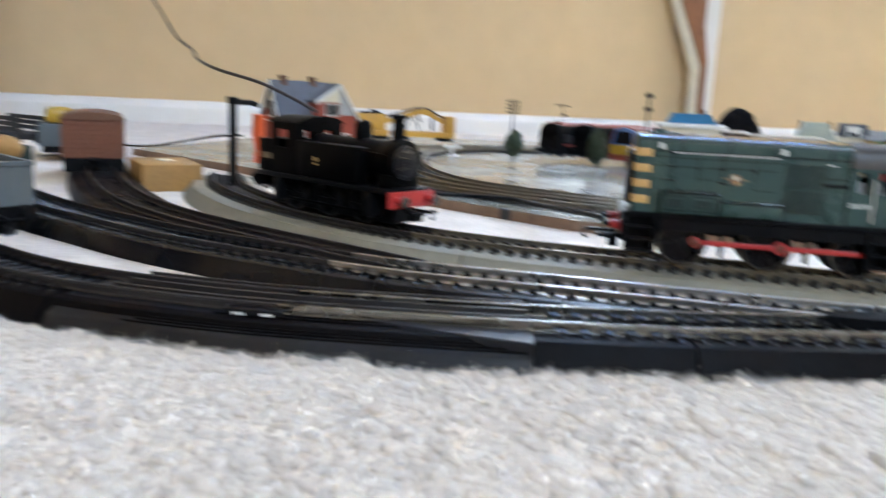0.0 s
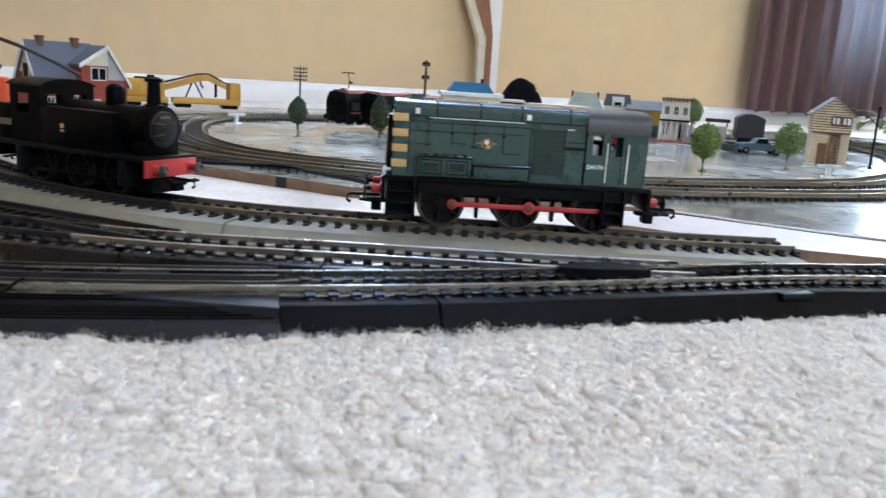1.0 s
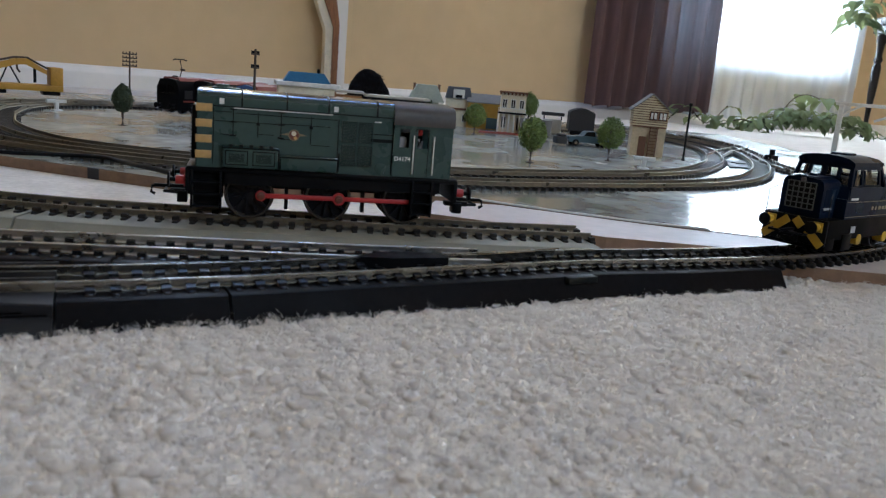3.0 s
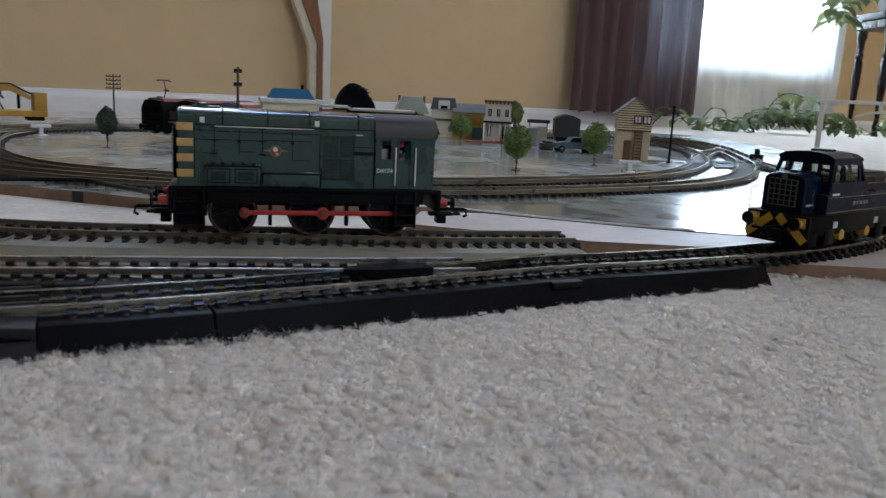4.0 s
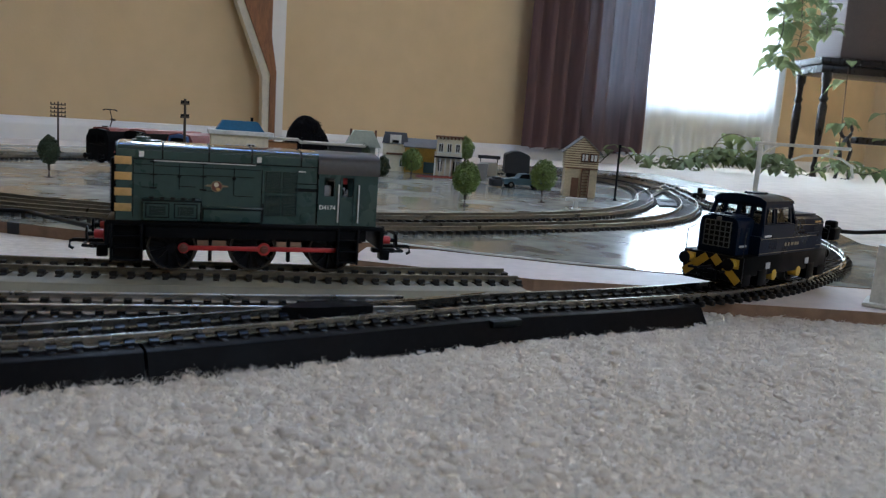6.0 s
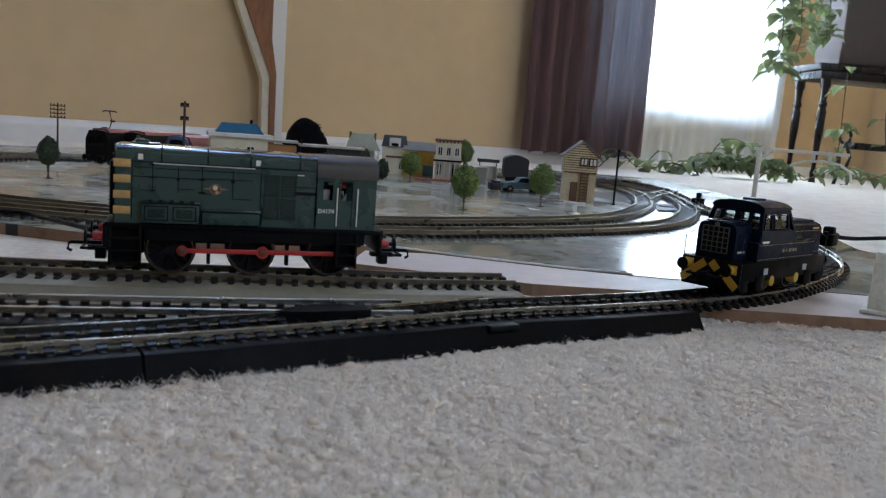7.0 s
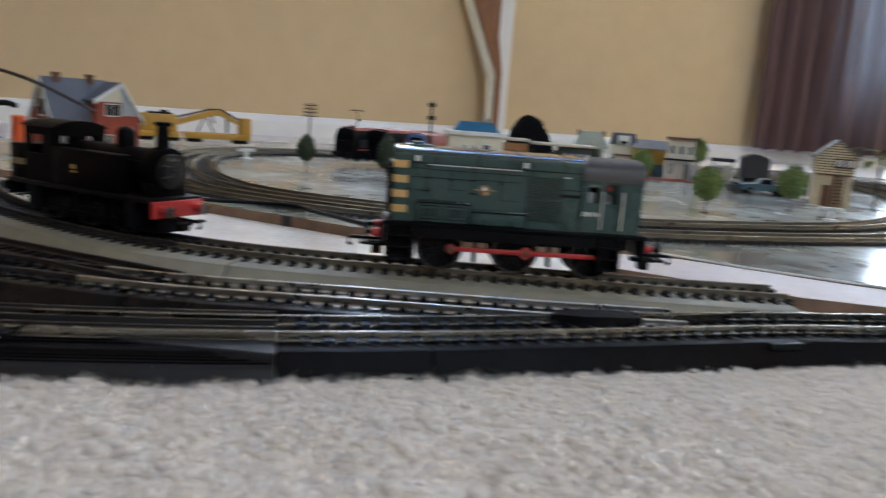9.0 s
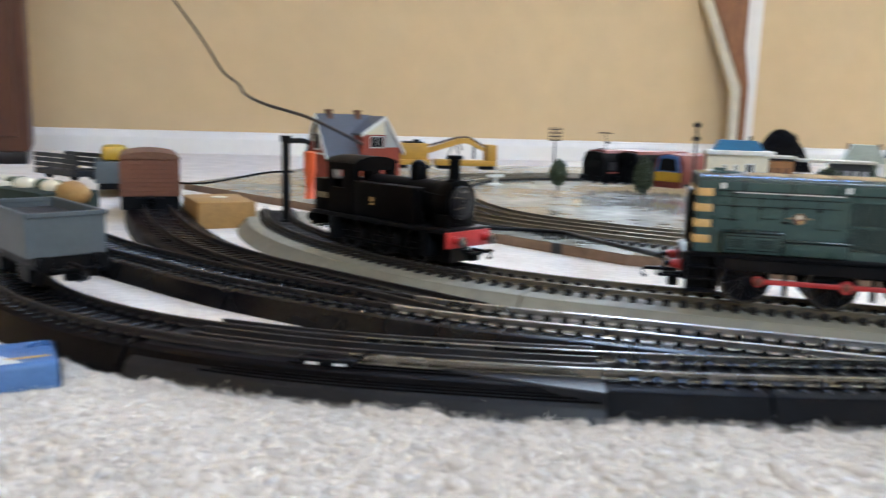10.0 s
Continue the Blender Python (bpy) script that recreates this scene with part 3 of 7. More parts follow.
def track(name, pts, label, rail="rail", sleeper="sleeper", singles=True, s0=0.0, s1=1e9, spacing=0.48, skip=None, dull=-1e9):
    ob = tagged(new(name), label, "track")
    fine = curve_pts(pts, 0.31)
    line = fine[::2] + ([fine[-1]] if len(fine) % 2 == 0 else [])
    # left of dull the rails take a darker colour, imitating weaker reflections
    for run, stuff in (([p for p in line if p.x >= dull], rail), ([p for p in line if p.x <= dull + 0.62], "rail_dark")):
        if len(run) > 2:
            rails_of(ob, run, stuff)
    line = curve_pts(pts, spacing)
    sd = sides(line)
    bm = B()
    loose = 0
    for i, (p, s) in enumerate(zip(line, sd)):
        ang = math.atan2(-s.x, s.y)
        m = Matrix.Translation(p) @ Matrix.Rotation(ang, 4, "Z")
        if skip and skip[0] < p.x < skip[1]:
            continue
        if singles and s0 <= i <= s1:
            o = new("sleeper", SLEEPER[sleeper])
            o.parent = ob
            o.matrix_basis = Matrix.Translation(p * U) @ Matrix.Rotation(ang, 4, "Z")
        else:
            loose += 1
            n0 = len(bm.verts)
            box(bm, -0.085, 0.085, -0.97, 0.97, TOP - 0.02, 0.905)
            bm.verts.ensure_lookup_table()
            bmesh.ops.transform(bm, matrix=m, verts=bm.verts[n0:])
    if loose:
        o = part("sleeper_run", bm, sleeper, ob, smooth=0)
        o["kind"] = "stuff"
    else:
        bm.free()
    return ob


A = [(-23.5, 33.5), (-17.8, 25.6), (-14, 21.3), (-9.8, 18.4), (-5.2, 17.0), (-0.5, 16.6), (4, 16.65), (8.3, 17.05), (14.5, 17.75), (18, 17.8), (22, 18.0), (26.1, 18.62), (29, 19.55), (32.3, 20.95), (36.1, 23.15), (39.3, 26.0), (43.0, 30.5), (46.8, 35.9), (50, 42), (53.4, 48.8), (60.1, 58.2), (67.8, 70.4), (70.5, 81.0), (64, 86)]
BT = [(12.2, 17.95), (8.8, 18.5), (5.5, 19.2), (2.4, 19.85), (-1.0, 20.6), (-4.9, 22.1), (-8.5, 23.9), (-11.5, 25.9), (-14.8, 28.3), (-19, 32.5), (-22, 37)]
CT = [(17.5, 21.35), (13, 22.1), (9.05, 23.1), (4.5, 24.2), (1, 25.3), (-2.5, 27.2), (-6.2, 30.4), (-8.7, 33.4), (-10.8, 37.0), (-12.5, 42)]
ET = [(-1.0, 20.9), (-3.3, 22.5), (-6.1, 24.5), (-9.3, 27.0), (-13, 31.0), (-17.4, 38.2), (-22, 47.5), (-27, 58)]


def bed(name, pts, cuts, half=1.15, foot=1.75, low=-0.05, material="black", label="", top=0.865):
    """Moulded bed under a track, in butted lengths."""
    ob = tagged(new(name), label, "track bed")
    line = curve_pts(pts, 0.25)
    ends = [0] + sorted(min(range(len(line)), key=lambda i: (line[i] - Vector((*c, 0))).length) for c in cuts) + [len(line) - 1]
    for i, j in zip(ends, ends[1:]):
        seg = line[i : j + 1]
        if len(seg) < 3:
            continue
        d0, d1 = (seg[1] - seg[0]).normalized() * 0.03, (seg[-2] - seg[-1]).normalized() * 0.03
        seg = [seg[0] + d0] + seg[1:-1] + [seg[-1] + d1]
        bm = B()
        sweep(bm, seg, [(-foot, low), (-half - 0.05, top - 0.09), (-half - 0.03, top - 0.03), (-half + 0.03, top), (half - 0.03, top), (half + 0.03, top - 0.03), (half + 0.05, top - 0.09), (foot, low)])
        part("segment", bm, material, ob)
    return ob


bed("near_track_bed", [p for p in A if p[0] <= 22], [(-16, 22.8), (-8.3, 17.85), (1.8, 16.6), (5.1, 16.75)], label="black moulded plastic track bed on the carpet")
bed("middle_track_bed", BT, [(8, 18.6), (3.2, 19.7), (-1.5, 20.8), (-8, 23.6)], half=1.12, foot=1.42, material="black_gloss", label="black moulded bed under the middle track")
bed("branch_track_bed", ET, [(-9.3, 27.0)], half=1.4, foot=1.7, label="dark bed under the goods branch")
bed("siding_bed", CT, [(1, 25.3)], half=1.55, foot=2.3, low=0.02, top=0.84, material="strip", label="grey card strip under the siding")
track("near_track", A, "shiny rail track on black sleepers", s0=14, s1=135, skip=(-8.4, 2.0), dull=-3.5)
track("middle_track", BT, "silver rail track curving away on black sleepers", rail="rail_glare", sleeper="sleeper_gloss", s1=70, dull=-3.0)
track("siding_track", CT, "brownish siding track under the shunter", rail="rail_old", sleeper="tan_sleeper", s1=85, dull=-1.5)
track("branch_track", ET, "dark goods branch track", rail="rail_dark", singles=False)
T1 = [(-3.6, 58.7), (-2.6, 50.5), (0.2, 43.6), (5, 39.6), (10, 37.6), (19.4, 36.8), (25.5, 37.4), (33.3, 39.1), (39.0, 42.0), (44.3, 46.2), (49.5, 51.5), (56.5, 61), (60.5, 70), (60, 78)]
T2 = [(-6.0, 58.7), (-5.0, 49), (-1.8, 41.8), (4, 37.2), (10, 34.4), (17.7, 33.0), (23.1, 33.2), (29.9, 34.2), (35.5, 35.8), (41, 38.7), (47.5, 44.2), (54.4, 52.0), (62.5, 64.0), (66, 73), (66, 80), (60, 84)]
XT = [(48.2, 50.2), (51.0, 53.4), (54.4, 56.6), (58.0, 59.9), (61.4, 62.5), (65.5, 65.9), (69.0, 69.6)]
T1B = [(-3.6, 58.7), (-3.2, 65), (-0.5, 71), (6, 75), (16, 77), (30, 79), (60, 80)]
T2B = [(-6.0, 58.7), (-5.5, 66), (-2.5, 73), (5, 77.5), (16, 79.5), (30, 81.5), (62, 83)]
for nm, pts in (("inner_oval_track", T1), ("outer_oval_track", T2), ("inner_oval_track", T1B), ("outer_oval_track", T2B), ("crossover_track", XT)):
    track(nm, pts, "oval track on the grey board", rail="rail_old", sleeper="oval_sleeper", singles=False)


# ---- rolling stock ----
def mirror(profile):
    return profile + [(-y, z) for y, z in reversed(profile) if abs(y) > 1e-6]


def wheel(parent, x, y, r, spokes=10, out=-1, rim="wheel", hub_mat=None):
    """A spoked wheel upright across the track; out: the side that its face looks to."""
    bm = B()
    seg = 28
    prof = [(r * 0.99, -0.16), (r * 1.06, -0.16), (r * 1.06, -0.1), (r, -0.06), (r * 0.985, 0.12), (r * 0.91, 0.12), (r * 0.91, -0.1)]
    rings = [[bm.verts.new((math.cos(2 * math.pi * k / seg) * a, -out * -1 * b * 0 + out * b, math.sin(2 * math.pi * k / seg) * a)) for a, b in prof] for k in range(seg)]
    for k in range(seg):
        p, q = rings[k], rings[(k + 1) % seg]
        for i in range(len(prof)):
            j = (i + 1) % len(prof)
            bm.faces.new((p[i], p[j], q[j], q[i]))
    bmesh.ops.recalc_face_normals(bm, faces=bm.faces)
    w = part("wheel", bm, rim, parent, at=at(x, y, r))
    bm = B()
    for k in range(spokes):
        a = 2 * math.pi * k / spokes
        n0 = len(bm.verts)
        box(bm, r * 0.15, r * 0.92, -0.05, 0.05, -0.04, 0.04)
        bm.verts.ensure_lookup_table()
        bmesh.ops.transform(bm, matrix=Matrix.Rotation(a, 4, "Y"), verts=bm.verts[n0:])
    cyl(bm, (0, 0, 0), r * 0.24, 0.2, "y", 14)
    # dark disc added behind the spokes so no light shows through
    cyl(bm, (0, -out * 0.12, 0), r * 0.92, 0.03, "y", 20)
    part("spokes", bm, hub_mat or "loco_black", w)
    return w


def buffer(parent, x, y, z, way, material="red", head="loco_black"):
    bm = B()
    cyl(bm, (way * 0.14, 0, 0), 0.13, 0.28, "x", 14, bevel=0.02)
    box(bm, -0.03 if way > 0 else -0.04, 0.04 if way > 0 else 0.03, -0.17, 0.17, -0.17, 0.17, 0.02)
    b = part("buffer", bm, material, parent, at=at(x, y, z))
    bm = B()
    cyl(bm, (way * 0.36, 0, 0), 0.065, 0.2, "x", 10)
    cyl(bm, (way * 0.47, 0, 0), 0.22, 0.06, "x", 18, bevel=0.02)
    part("buffer_head", bm, head, b)


def coupling(parent, x, way):
    """The wide tension-lock hook and bar."""
    bm = B()
    box(bm, min(0, way * 0.75), max(0, way * 0.75), -0.16, 0.16, 0.52, 0.66, 0.02)
    box(bm, *(sorted((way * 0.25, way * 0.55))), -0.22, 0.22, 0.28, 0.62, 0.03)
    tube(bm, [(way * 0.6, -0.62, 0.66), (way * 0.86, -0.62, 0.66), (way * 0.86, 0.62, 0.66), (way * 0.6, 0.62, 0.66)], 0.05)
    box(bm, *(sorted((way * 0.3, way * 1.22))), -0.05, 0.05, 0.68, 0.78, 0.015)
    tube(bm, [(way * 1.1, 0, 0.73), (way * 1.27, 0, 0.7), (way * 1.29, 0, 0.53), (way * 1.18, 0, 0.47)], 0.05)
    part("coupling", bm, "loco_black", parent, at=at(x, 0, 0))


def frame_lines(bm, rects, y, w=0.02, d=0.02):
    """Thin raised outlines of doors on a side at y (towards -y)."""
    for x0, x1, z0, z1 in rects:
        for a, b, c, e in ((x0, x1, z0, z0 + w), (x0, x1, z1 - w, z1), (x0, x0 + w, z0, z1), (x1 - w, x1, z0, z1)):
            box(bm, a, b, y - d, y + 0.02, c, e)


def plate(bm, us, zs, holes, pos, thick, axis="y"):
    """An upright plate with square openings: cells of a grid, left out where (column, row) is in holes."""
    put = (lambda u, o, z: (u, pos + o, z)) if axis == "y" else (lambda u, o, z: (pos + o, u, z))
    v = {(i, j, k): bm.verts.new(put(u, thick * k, z)) for i, u in enumerate(us) for j, z in enumerate(zs) for k in (0, 1)}
    cells = {(i, j) for i in range(len(us) - 1) for j in range(len(zs) - 1)} - set(holes)
    for i, j in cells:
        for k in (0, 1):
            bm.faces.new([v[i, j, k], v[i + 1, j, k], v[i + 1, j + 1, k], v[i, j + 1, k]])
        for (di, dj), (p, q) in {(-1, 0): ((0, 0), (0, 1)), (1, 0): ((1, 0), (1, 1)), (0, -1): ((0, 0), (1, 0)), (0, 1): ((0, 1), (1, 1))}.items():
            if (i + di, j + dj) not in cells:
                a, b = (i + p[0], j + p[1]), (i + q[0], j + q[1])
                bm.faces.new([v[*a, 0], v[*b, 0], v[*b, 1], v[*a, 1]])
    bmesh.ops.delete(bm, geom=[w for w in bm.verts if not w.link_faces], context="VERTS")
    bmesh.ops.recalc_face_normals(bm, faces=bm.faces)


def shunter(x, y, yaw):
    g = thing("shunter_locomotive", x, y, RAIL, yaw, "dark green six-wheel diesel shunter with red rods on the siding", "model locomotive")
    shoulder = [(-1.12, 3.22), (-1.112, 3.39), (-1.1, 3.52), (-1.083, 3.568), (-1.062, 3.588), (-0.98, 3.639), (-0.945, 3.65), (-0.7, 3.667), (0, 3.682)]
    bm = B()
    prism(bm, mirror([(-1.12, 1.5)] + shoulder), -3.85, 1.8)
    hd = part("hood", bm, "loco_green", g, "dark green engine hood with doors and louvres", smooth=50)
    # doors, bars and hinges on both sides
    for sgn in (-1, 1):
        turn = pose(0, 0, 0, 0, 0, 180) if sgn > 0 else None
        y0 = -1.12
        bm = B()
        for xx, za, zb in ((-2.86, 2.42, 3.2), (-2.17, 2.42, 3.14), (-1.52, 2.4, 3.2), (-0.66, 2.3, 3.12), (0.14, 1.62, 3.1), (-3.4, 1.6, 3.2)):
            box(bm, xx - 0.012, xx + 0.012, y0 - 0.018, y0 + 0.02, za, zb)
        box(bm, 0.17, 0.21, y0 - 0.03, y0 + 0.02, 1.55, 2.1)
        for xa, xb, zz in ((-3.38, -2.2, 2.82), (-2.14, -1.6, 2.82), (-1.5, -0.1, 2.84), (-3.36, -2.9, 3.08), (-2.8, 0.1, 3.06), (-2.15, -1.72, 2.5), (-3.2, -2.9, 2.44), (-0.64, -0.1, 2.28), (-1.52, -1.2, 2.4)):
            box(bm, xa, xb, y0 - 0.016, y0 + 0.02, zz, zz + 0.02)
        box(bm, -3.42, 1.78, y0 - 0.02, y0 + 0.02, 3.225, 3.255)
        for xx in (-2.86, -1.52):
            for zz in (3.16, 2.8, 2.42):
                box(bm, xx - 0.09, xx + 0.09, y0 - 0.045, y0 + 0.02, zz, zz + 0.045)
        for xx in (-2.17, -0.66):
            box(bm, xx - 0.05, xx + 0.05, y0 - 0.045, y0 + 0.02, 2.76, 2.84)
        box(bm, 1.12, 1.76, y0 - 0.03, y0 + 0.02, 2.5, 2.6)
        box(bm, 1.1, 1.78, y0 - 0.02, y0 + 0.02, 2.72, 2.745)
        box(bm, 1.76, 1.8, y0 - 0.02, y0 + 0.02, 1.55, 3.25)
        part("door_seam", bm, "seam", hd, at=turn, smooth=0)
        for x0, z0 in ((0.24, 2.44), (0.74, 2.44), (0.24, 1.74), (0.74, 1.74)):
            bm = B()
            frame_lines(bm, [(x0, x0 + 0.44, z0, z0 + 0.62)], y0, 0.03, 0.035)
            for k in range(12):
                box(bm, x0 + 0.03, x0 + 0.41, y0 - 0.02, y0 + 0.02, z0 + 0.04 + k * 0.046, z0 + 0.064 + k * 0.046)
            part("louvre", bm, "louvre_green", hd, at=turn, smooth=0)
        bm = B()
        cyl(bm, (1.45, y0 - 0.01, 1.72), 0.17, 0.05, "y", 20, bevel=0.01)
        part("filler_cap", bm, "loco_green", hd, at=turn)
    for name, x0, x1, zt, cells in (("battery_box", -3.12, -1.58, 2.17, ((-3.06, -2.42), (-2.3, -1.66))), ("side_locker", -1.5, 0.12, 1.98, ())):
        bm = B()
        box(bm, x0, x1, -1.36, -1.1, 1.55, zt - 0.05, 0.03)
        bb = part(name, bm, "loco_green", hd)
        bm = B()
        box(bm, x0 - 0.03, x1 + 0.03, -1.4, -1.1, zt - 0.05, zt, 0.015)
        part("lid", bm, "green_gloss", bb)
        bm = B()
        box(bm, x0 - 0.02, x1 + 0.02, -1.375, -1.11, zt - 0.085, zt - 0.05)
        box(bm, x1, x1 + 0.035, -1.35, -1.11, 1.55, zt - 0.05)
        for a, b in cells:
            frame_lines(bm, [(a, b, 1.62, 2.04)], -1.36, 0.03, 0.02)
        if cells:
            for k in range(5):
                box(bm, -2.95 + k * 0.28, -2.84 + k * 0.28, -1.44, -1.38, zt - 0.04, zt + 0.05, 0.01)
        part("box_seam", bm, "seam", bb, smooth=0)
        for a, b in cells:
            bm = B()
            box(bm, a + 0.1, b - 0.1, -1.375, -1.34, 1.7, 1.96, 0.01)
            for k in range(5):
                box(bm, a + 0.13, b - 0.13, -1.39, -1.36, 1.725 + k * 0.046, 1.75 + k * 0.046)
            part("vent_panel", bm, "louvre_green", bb, smooth=0)
    bm = B()
    box(bm, -2.85, -0.05, -1.165, -1.13, 3.2, 3.225)
    box(bm, 1.2, 1.4, -1.16, -1.13, 3.08, 3.11)
    part("handrail", bm, "print_white", hd, "thin white handrail line")
    outer = [(y * 1.012, z + 0.022) for y, z in shoulder[2:]]
    for xa, xb in ((-3.8, -2.66), (-2.6, -1.4), (-1.34, -0.2), (-0.14, 1.24), (1.3, 1.78)):
        bm = B()
        prism(bm, mirror([(-1.09, 3.47)] + outer), xa, xb)
        part("roof_panel", bm, "green_gloss", hd, "shiny dark green roof sheet", smooth=50)
    bm = B()
    for xx in (-2.63, -1.37, -0.17, 1.27):
        prism(bm, mirror([(y * 1.02, z + 0.03) for y, z in shoulder]), xx - 0.022, xx + 0.022)
    part("roof_rib", bm, "seam", hd)
    for xa, xb in ((-3.36, -2.7), (-2.56, -1.44), (-1.3, -0.24), (-0.1, 1.2)):
        bm = B()
        prism(bm, [(-1.13, 3.27), (-1.118, 3.49), (-1.07, 3.49), (-1.08, 3.27)], xa, xb)
        part("shoulder_panel", bm, "loco_green", hd, smooth=0)
    bm = B()
    box(bm, -3.5, -2.7, -0.3, 0.3, 3.67, 3.74, 0.02)
    cyl(bm, (-3.2, 0, 3.75), 0.2, 0.14, "z", 14)
    part("roof_detail", bm, "loco_green", hd)
    for xx in (-3.25, -0.02):
        bm = B()
        prism(bm, [(-1.136, 3.3), (-1.126, 3.46), (-1.0, 3.44), (-1.0, 3.3)], xx, xx + 0.13)
        part("headcode_patch", bm, "print_white", hd, "small white patch on the shoulder")
    # nose with yellow and black bars
    bm = B()
    prism(bm, mirror([(-1.125, 1.55)] + [(y * 1.005, z) for y, z in shoulder]), -3.87, -3.845)
    part("nose_panel", bm, "loco_black", hd)
    for k in range(4):
        zz = 1.75 + k * 0.44
        bm = B()
        box(bm, -3.885, -3.44, -1.14, 1.14, zz, zz + 0.22, 0.01)
        part("warning_bar", bm, "straw", hd, "straw yellow warning bar")
    bm = B()
    box(bm, -4.02, -3.87, -0.62, 0.62, 1.65, 3.2, 0.04)
    rad = part("radiator", bm, "loco_black", g)
    for k in range(14):
        bm = B()
        box(bm, -4.05, -4.0, -0.55, 0.55, 1.75 + k * 0.1, 1.79 + k * 0.1)
        part("slat", bm, "loco_black", rad, smooth=0)
    # cab
    cb = new("cab")
    cb.parent = g
    cb["label"] = "dark green driving cab with open windows"
    for sgn in (-1, 1):
        bm = B()
        plate(bm, (1.8, 1.98, 2.28, 2.53, 2.86, 3.62), (1.45, 2.4, 2.96, 3.1), {(1, 1), (3, 1)}, sgn * 1.2, sgn * -0.08)
        part("side_wall", bm, "loco_green", cb, smooth=0)
    bm = B()
    plate(bm, (-1.12, -0.85, -0.25, 0.25, 0.85, 1.12), (1.45, 2.35, 2.95, 3.1), {(1, 1), (3, 1)}, 3.62, -0.07, "x")
    part("end_wall", bm, "loco_green", cb, smooth=0)
    bm = B()
    box(bm, 1.8, 1.87, -1.12, 1.12, 1.45, 3.2)
    part("bulkhead", bm, "loco_black", cb, smooth=0)
    bm = B()
    prism(bm, mirror([(-1.24, 3.06), (-1.235, 3.16), (-1.21, 3.36), (-1.16, 3.5), (-1.07, 3.59), (-0.9, 3.65), (-0.5, 3.7), (0, 3.72)]), 1.78, 3.66)
    part("cab_roof", bm, "loco_roof", cb, "weathered grey cab roof")
    bm = B()
    box(bm, 1.9, 3.5, -1.1, 1.1, 1.45, 2.2)
    box(bm, 2.3, 2.9, -0.2, 0.4, 2.2, 2.75, 0.05)
    part("cab_interior", bm, "loco_black", cb)
    bm = B()
    box(bm, 2.57, 2.72, -1.0, -0.8, 2.76, 2.96, 0.04)
    part("control_knob", bm, "red", cb, "small red control in the cab")
    bm = B()
    box(bm, 2.02, 2.24, -0.95, -0.75, 2.2, 2.7, 0.04)
    part("driver_seat", bm, "pale_grey", cb, "pale grey seat back")
    bm = B()
    tube(bm, [(2.62, -0.9, 2.66), (2.68, -0.9, 2.45), (2.6, -0.9, 2.3)], 0.05, 6)
    tube(bm, [(2.72, -0.88, 2.3), (2.74, -0.88, 2.6)], 0.03, 6)
    part("control_lever", bm, "pale_grey", cb)
    for xx in (2.41, 3.03):
        bm = B()
        tube(bm, [(xx, -1.25, 1.62), (xx, -1.25, 2.78)], 0.024)
        part("handrail", bm, "print_white", cb, "white vertical cab handrail")
    bm = B()
    frame_lines(bm, [(2.45, 2.88, 1.5, 2.98)], -1.2, 0.015, 0.015)
    box(bm, 1.82, 3.6, -1.215, -1.2, 1.46, 1.52)
    part("door_seam", bm, "seam", cb, smooth=0)
    bar_text(cb, "number", "D4174", 0.18, at(2.09, -1.206, 2.05, 90, 0, 0), "print_white", spacing=1.02)
    # emblem: plain discs with two tapered bars
    for nm, cx, cz, r, yy, mt in (("emblem", -1.14, 2.55, 0.165, -1.135, "gold"), ("emblem_field", -1.14, 2.55, 0.14, -1.142, "red_brown"), ("emblem_centre", -1.15, 2.6, 0.07, -1.148, "cream"), ("emblem_foot", -1.1, 2.47, 0.05, -1.148, "straw")):
        bm = B()
        cyl(bm, (cx, yy, cz), r, 0.02, "y", 24)
        part(nm, bm, mt, hd, "round gold edged emblem" if nm == "emblem" else "")
    bm = B()
    for k in (-1, 1):
        prism(bm, [(-1.14 + k * 0.15, 2.53), (-1.14 + k * 0.15, 2.6), (-1.14 + k * 0.26, 2.585), (-1.14 + k * 0.36, 2.55)], -1.135, -1.12, "y")
    part("emblem_wings", bm, "gold", hd)
    # frames, beams, steps
    bm = B()
    box(bm, -4.1, 3.86, -1.2, 1.2, 1.36, 1.5, 0.02)
    box(bm, -3.05, 3.35, -1.12, -1.02, 1.02, 1.4)
    box(bm, -3.05, 3.35, 1.02, 1.12, 1.02, 1.4)
    box(bm, -3.4, 3.4, -0.42, 0.42, 0.85, 1.4)
    for xx in (-1.32, 0.98):
        box(bm, xx, xx + 0.1, -0.85, -0.6, 0.3, 1.1, 0.01)
    fr = part("frame", bm, "loco_black", g, "black running plate and frames")
    for way in (-1, 1):
        bm = B()
        e = 4.08 if way < 0 else 3.84
        x0, x1 = sorted((way * (e - 0.06), way * (e + 0.06)))
        box(bm, x0, x1, -1.2, 1.2, 0.78, 1.46, 0.02)
        part("buffer_beam", bm, "loco_black", fr)
        for s in (-1, 1):
            buffer(g, way * (e + 0.06), s * 0.85, 1.05, way)
        coupling(g, way * (e - (0.2 if way < 0 else 0.02)), way)
    for sx in ((-4.0, -3.2), (2.45, 3.05)):
        for s in (-1, 1):
            bm = B()
            ya, yb = sorted((s * 1.22, s * 0.85))
            for xx in sx:
                box(bm, xx, xx + 0.07, ya, yb, 0.3, 1.4, 0.01)
            for zz in (0.34, 0.68, 1.02):
                box(bm, sx[0], sx[1] + 0.07, ya, yb, zz, zz + 0.05)
            box(bm, sx[0] + 0.03, sx[1] + 0.03, *sorted((s * 0.86, s * 0.82)), 0.3, 1.4)
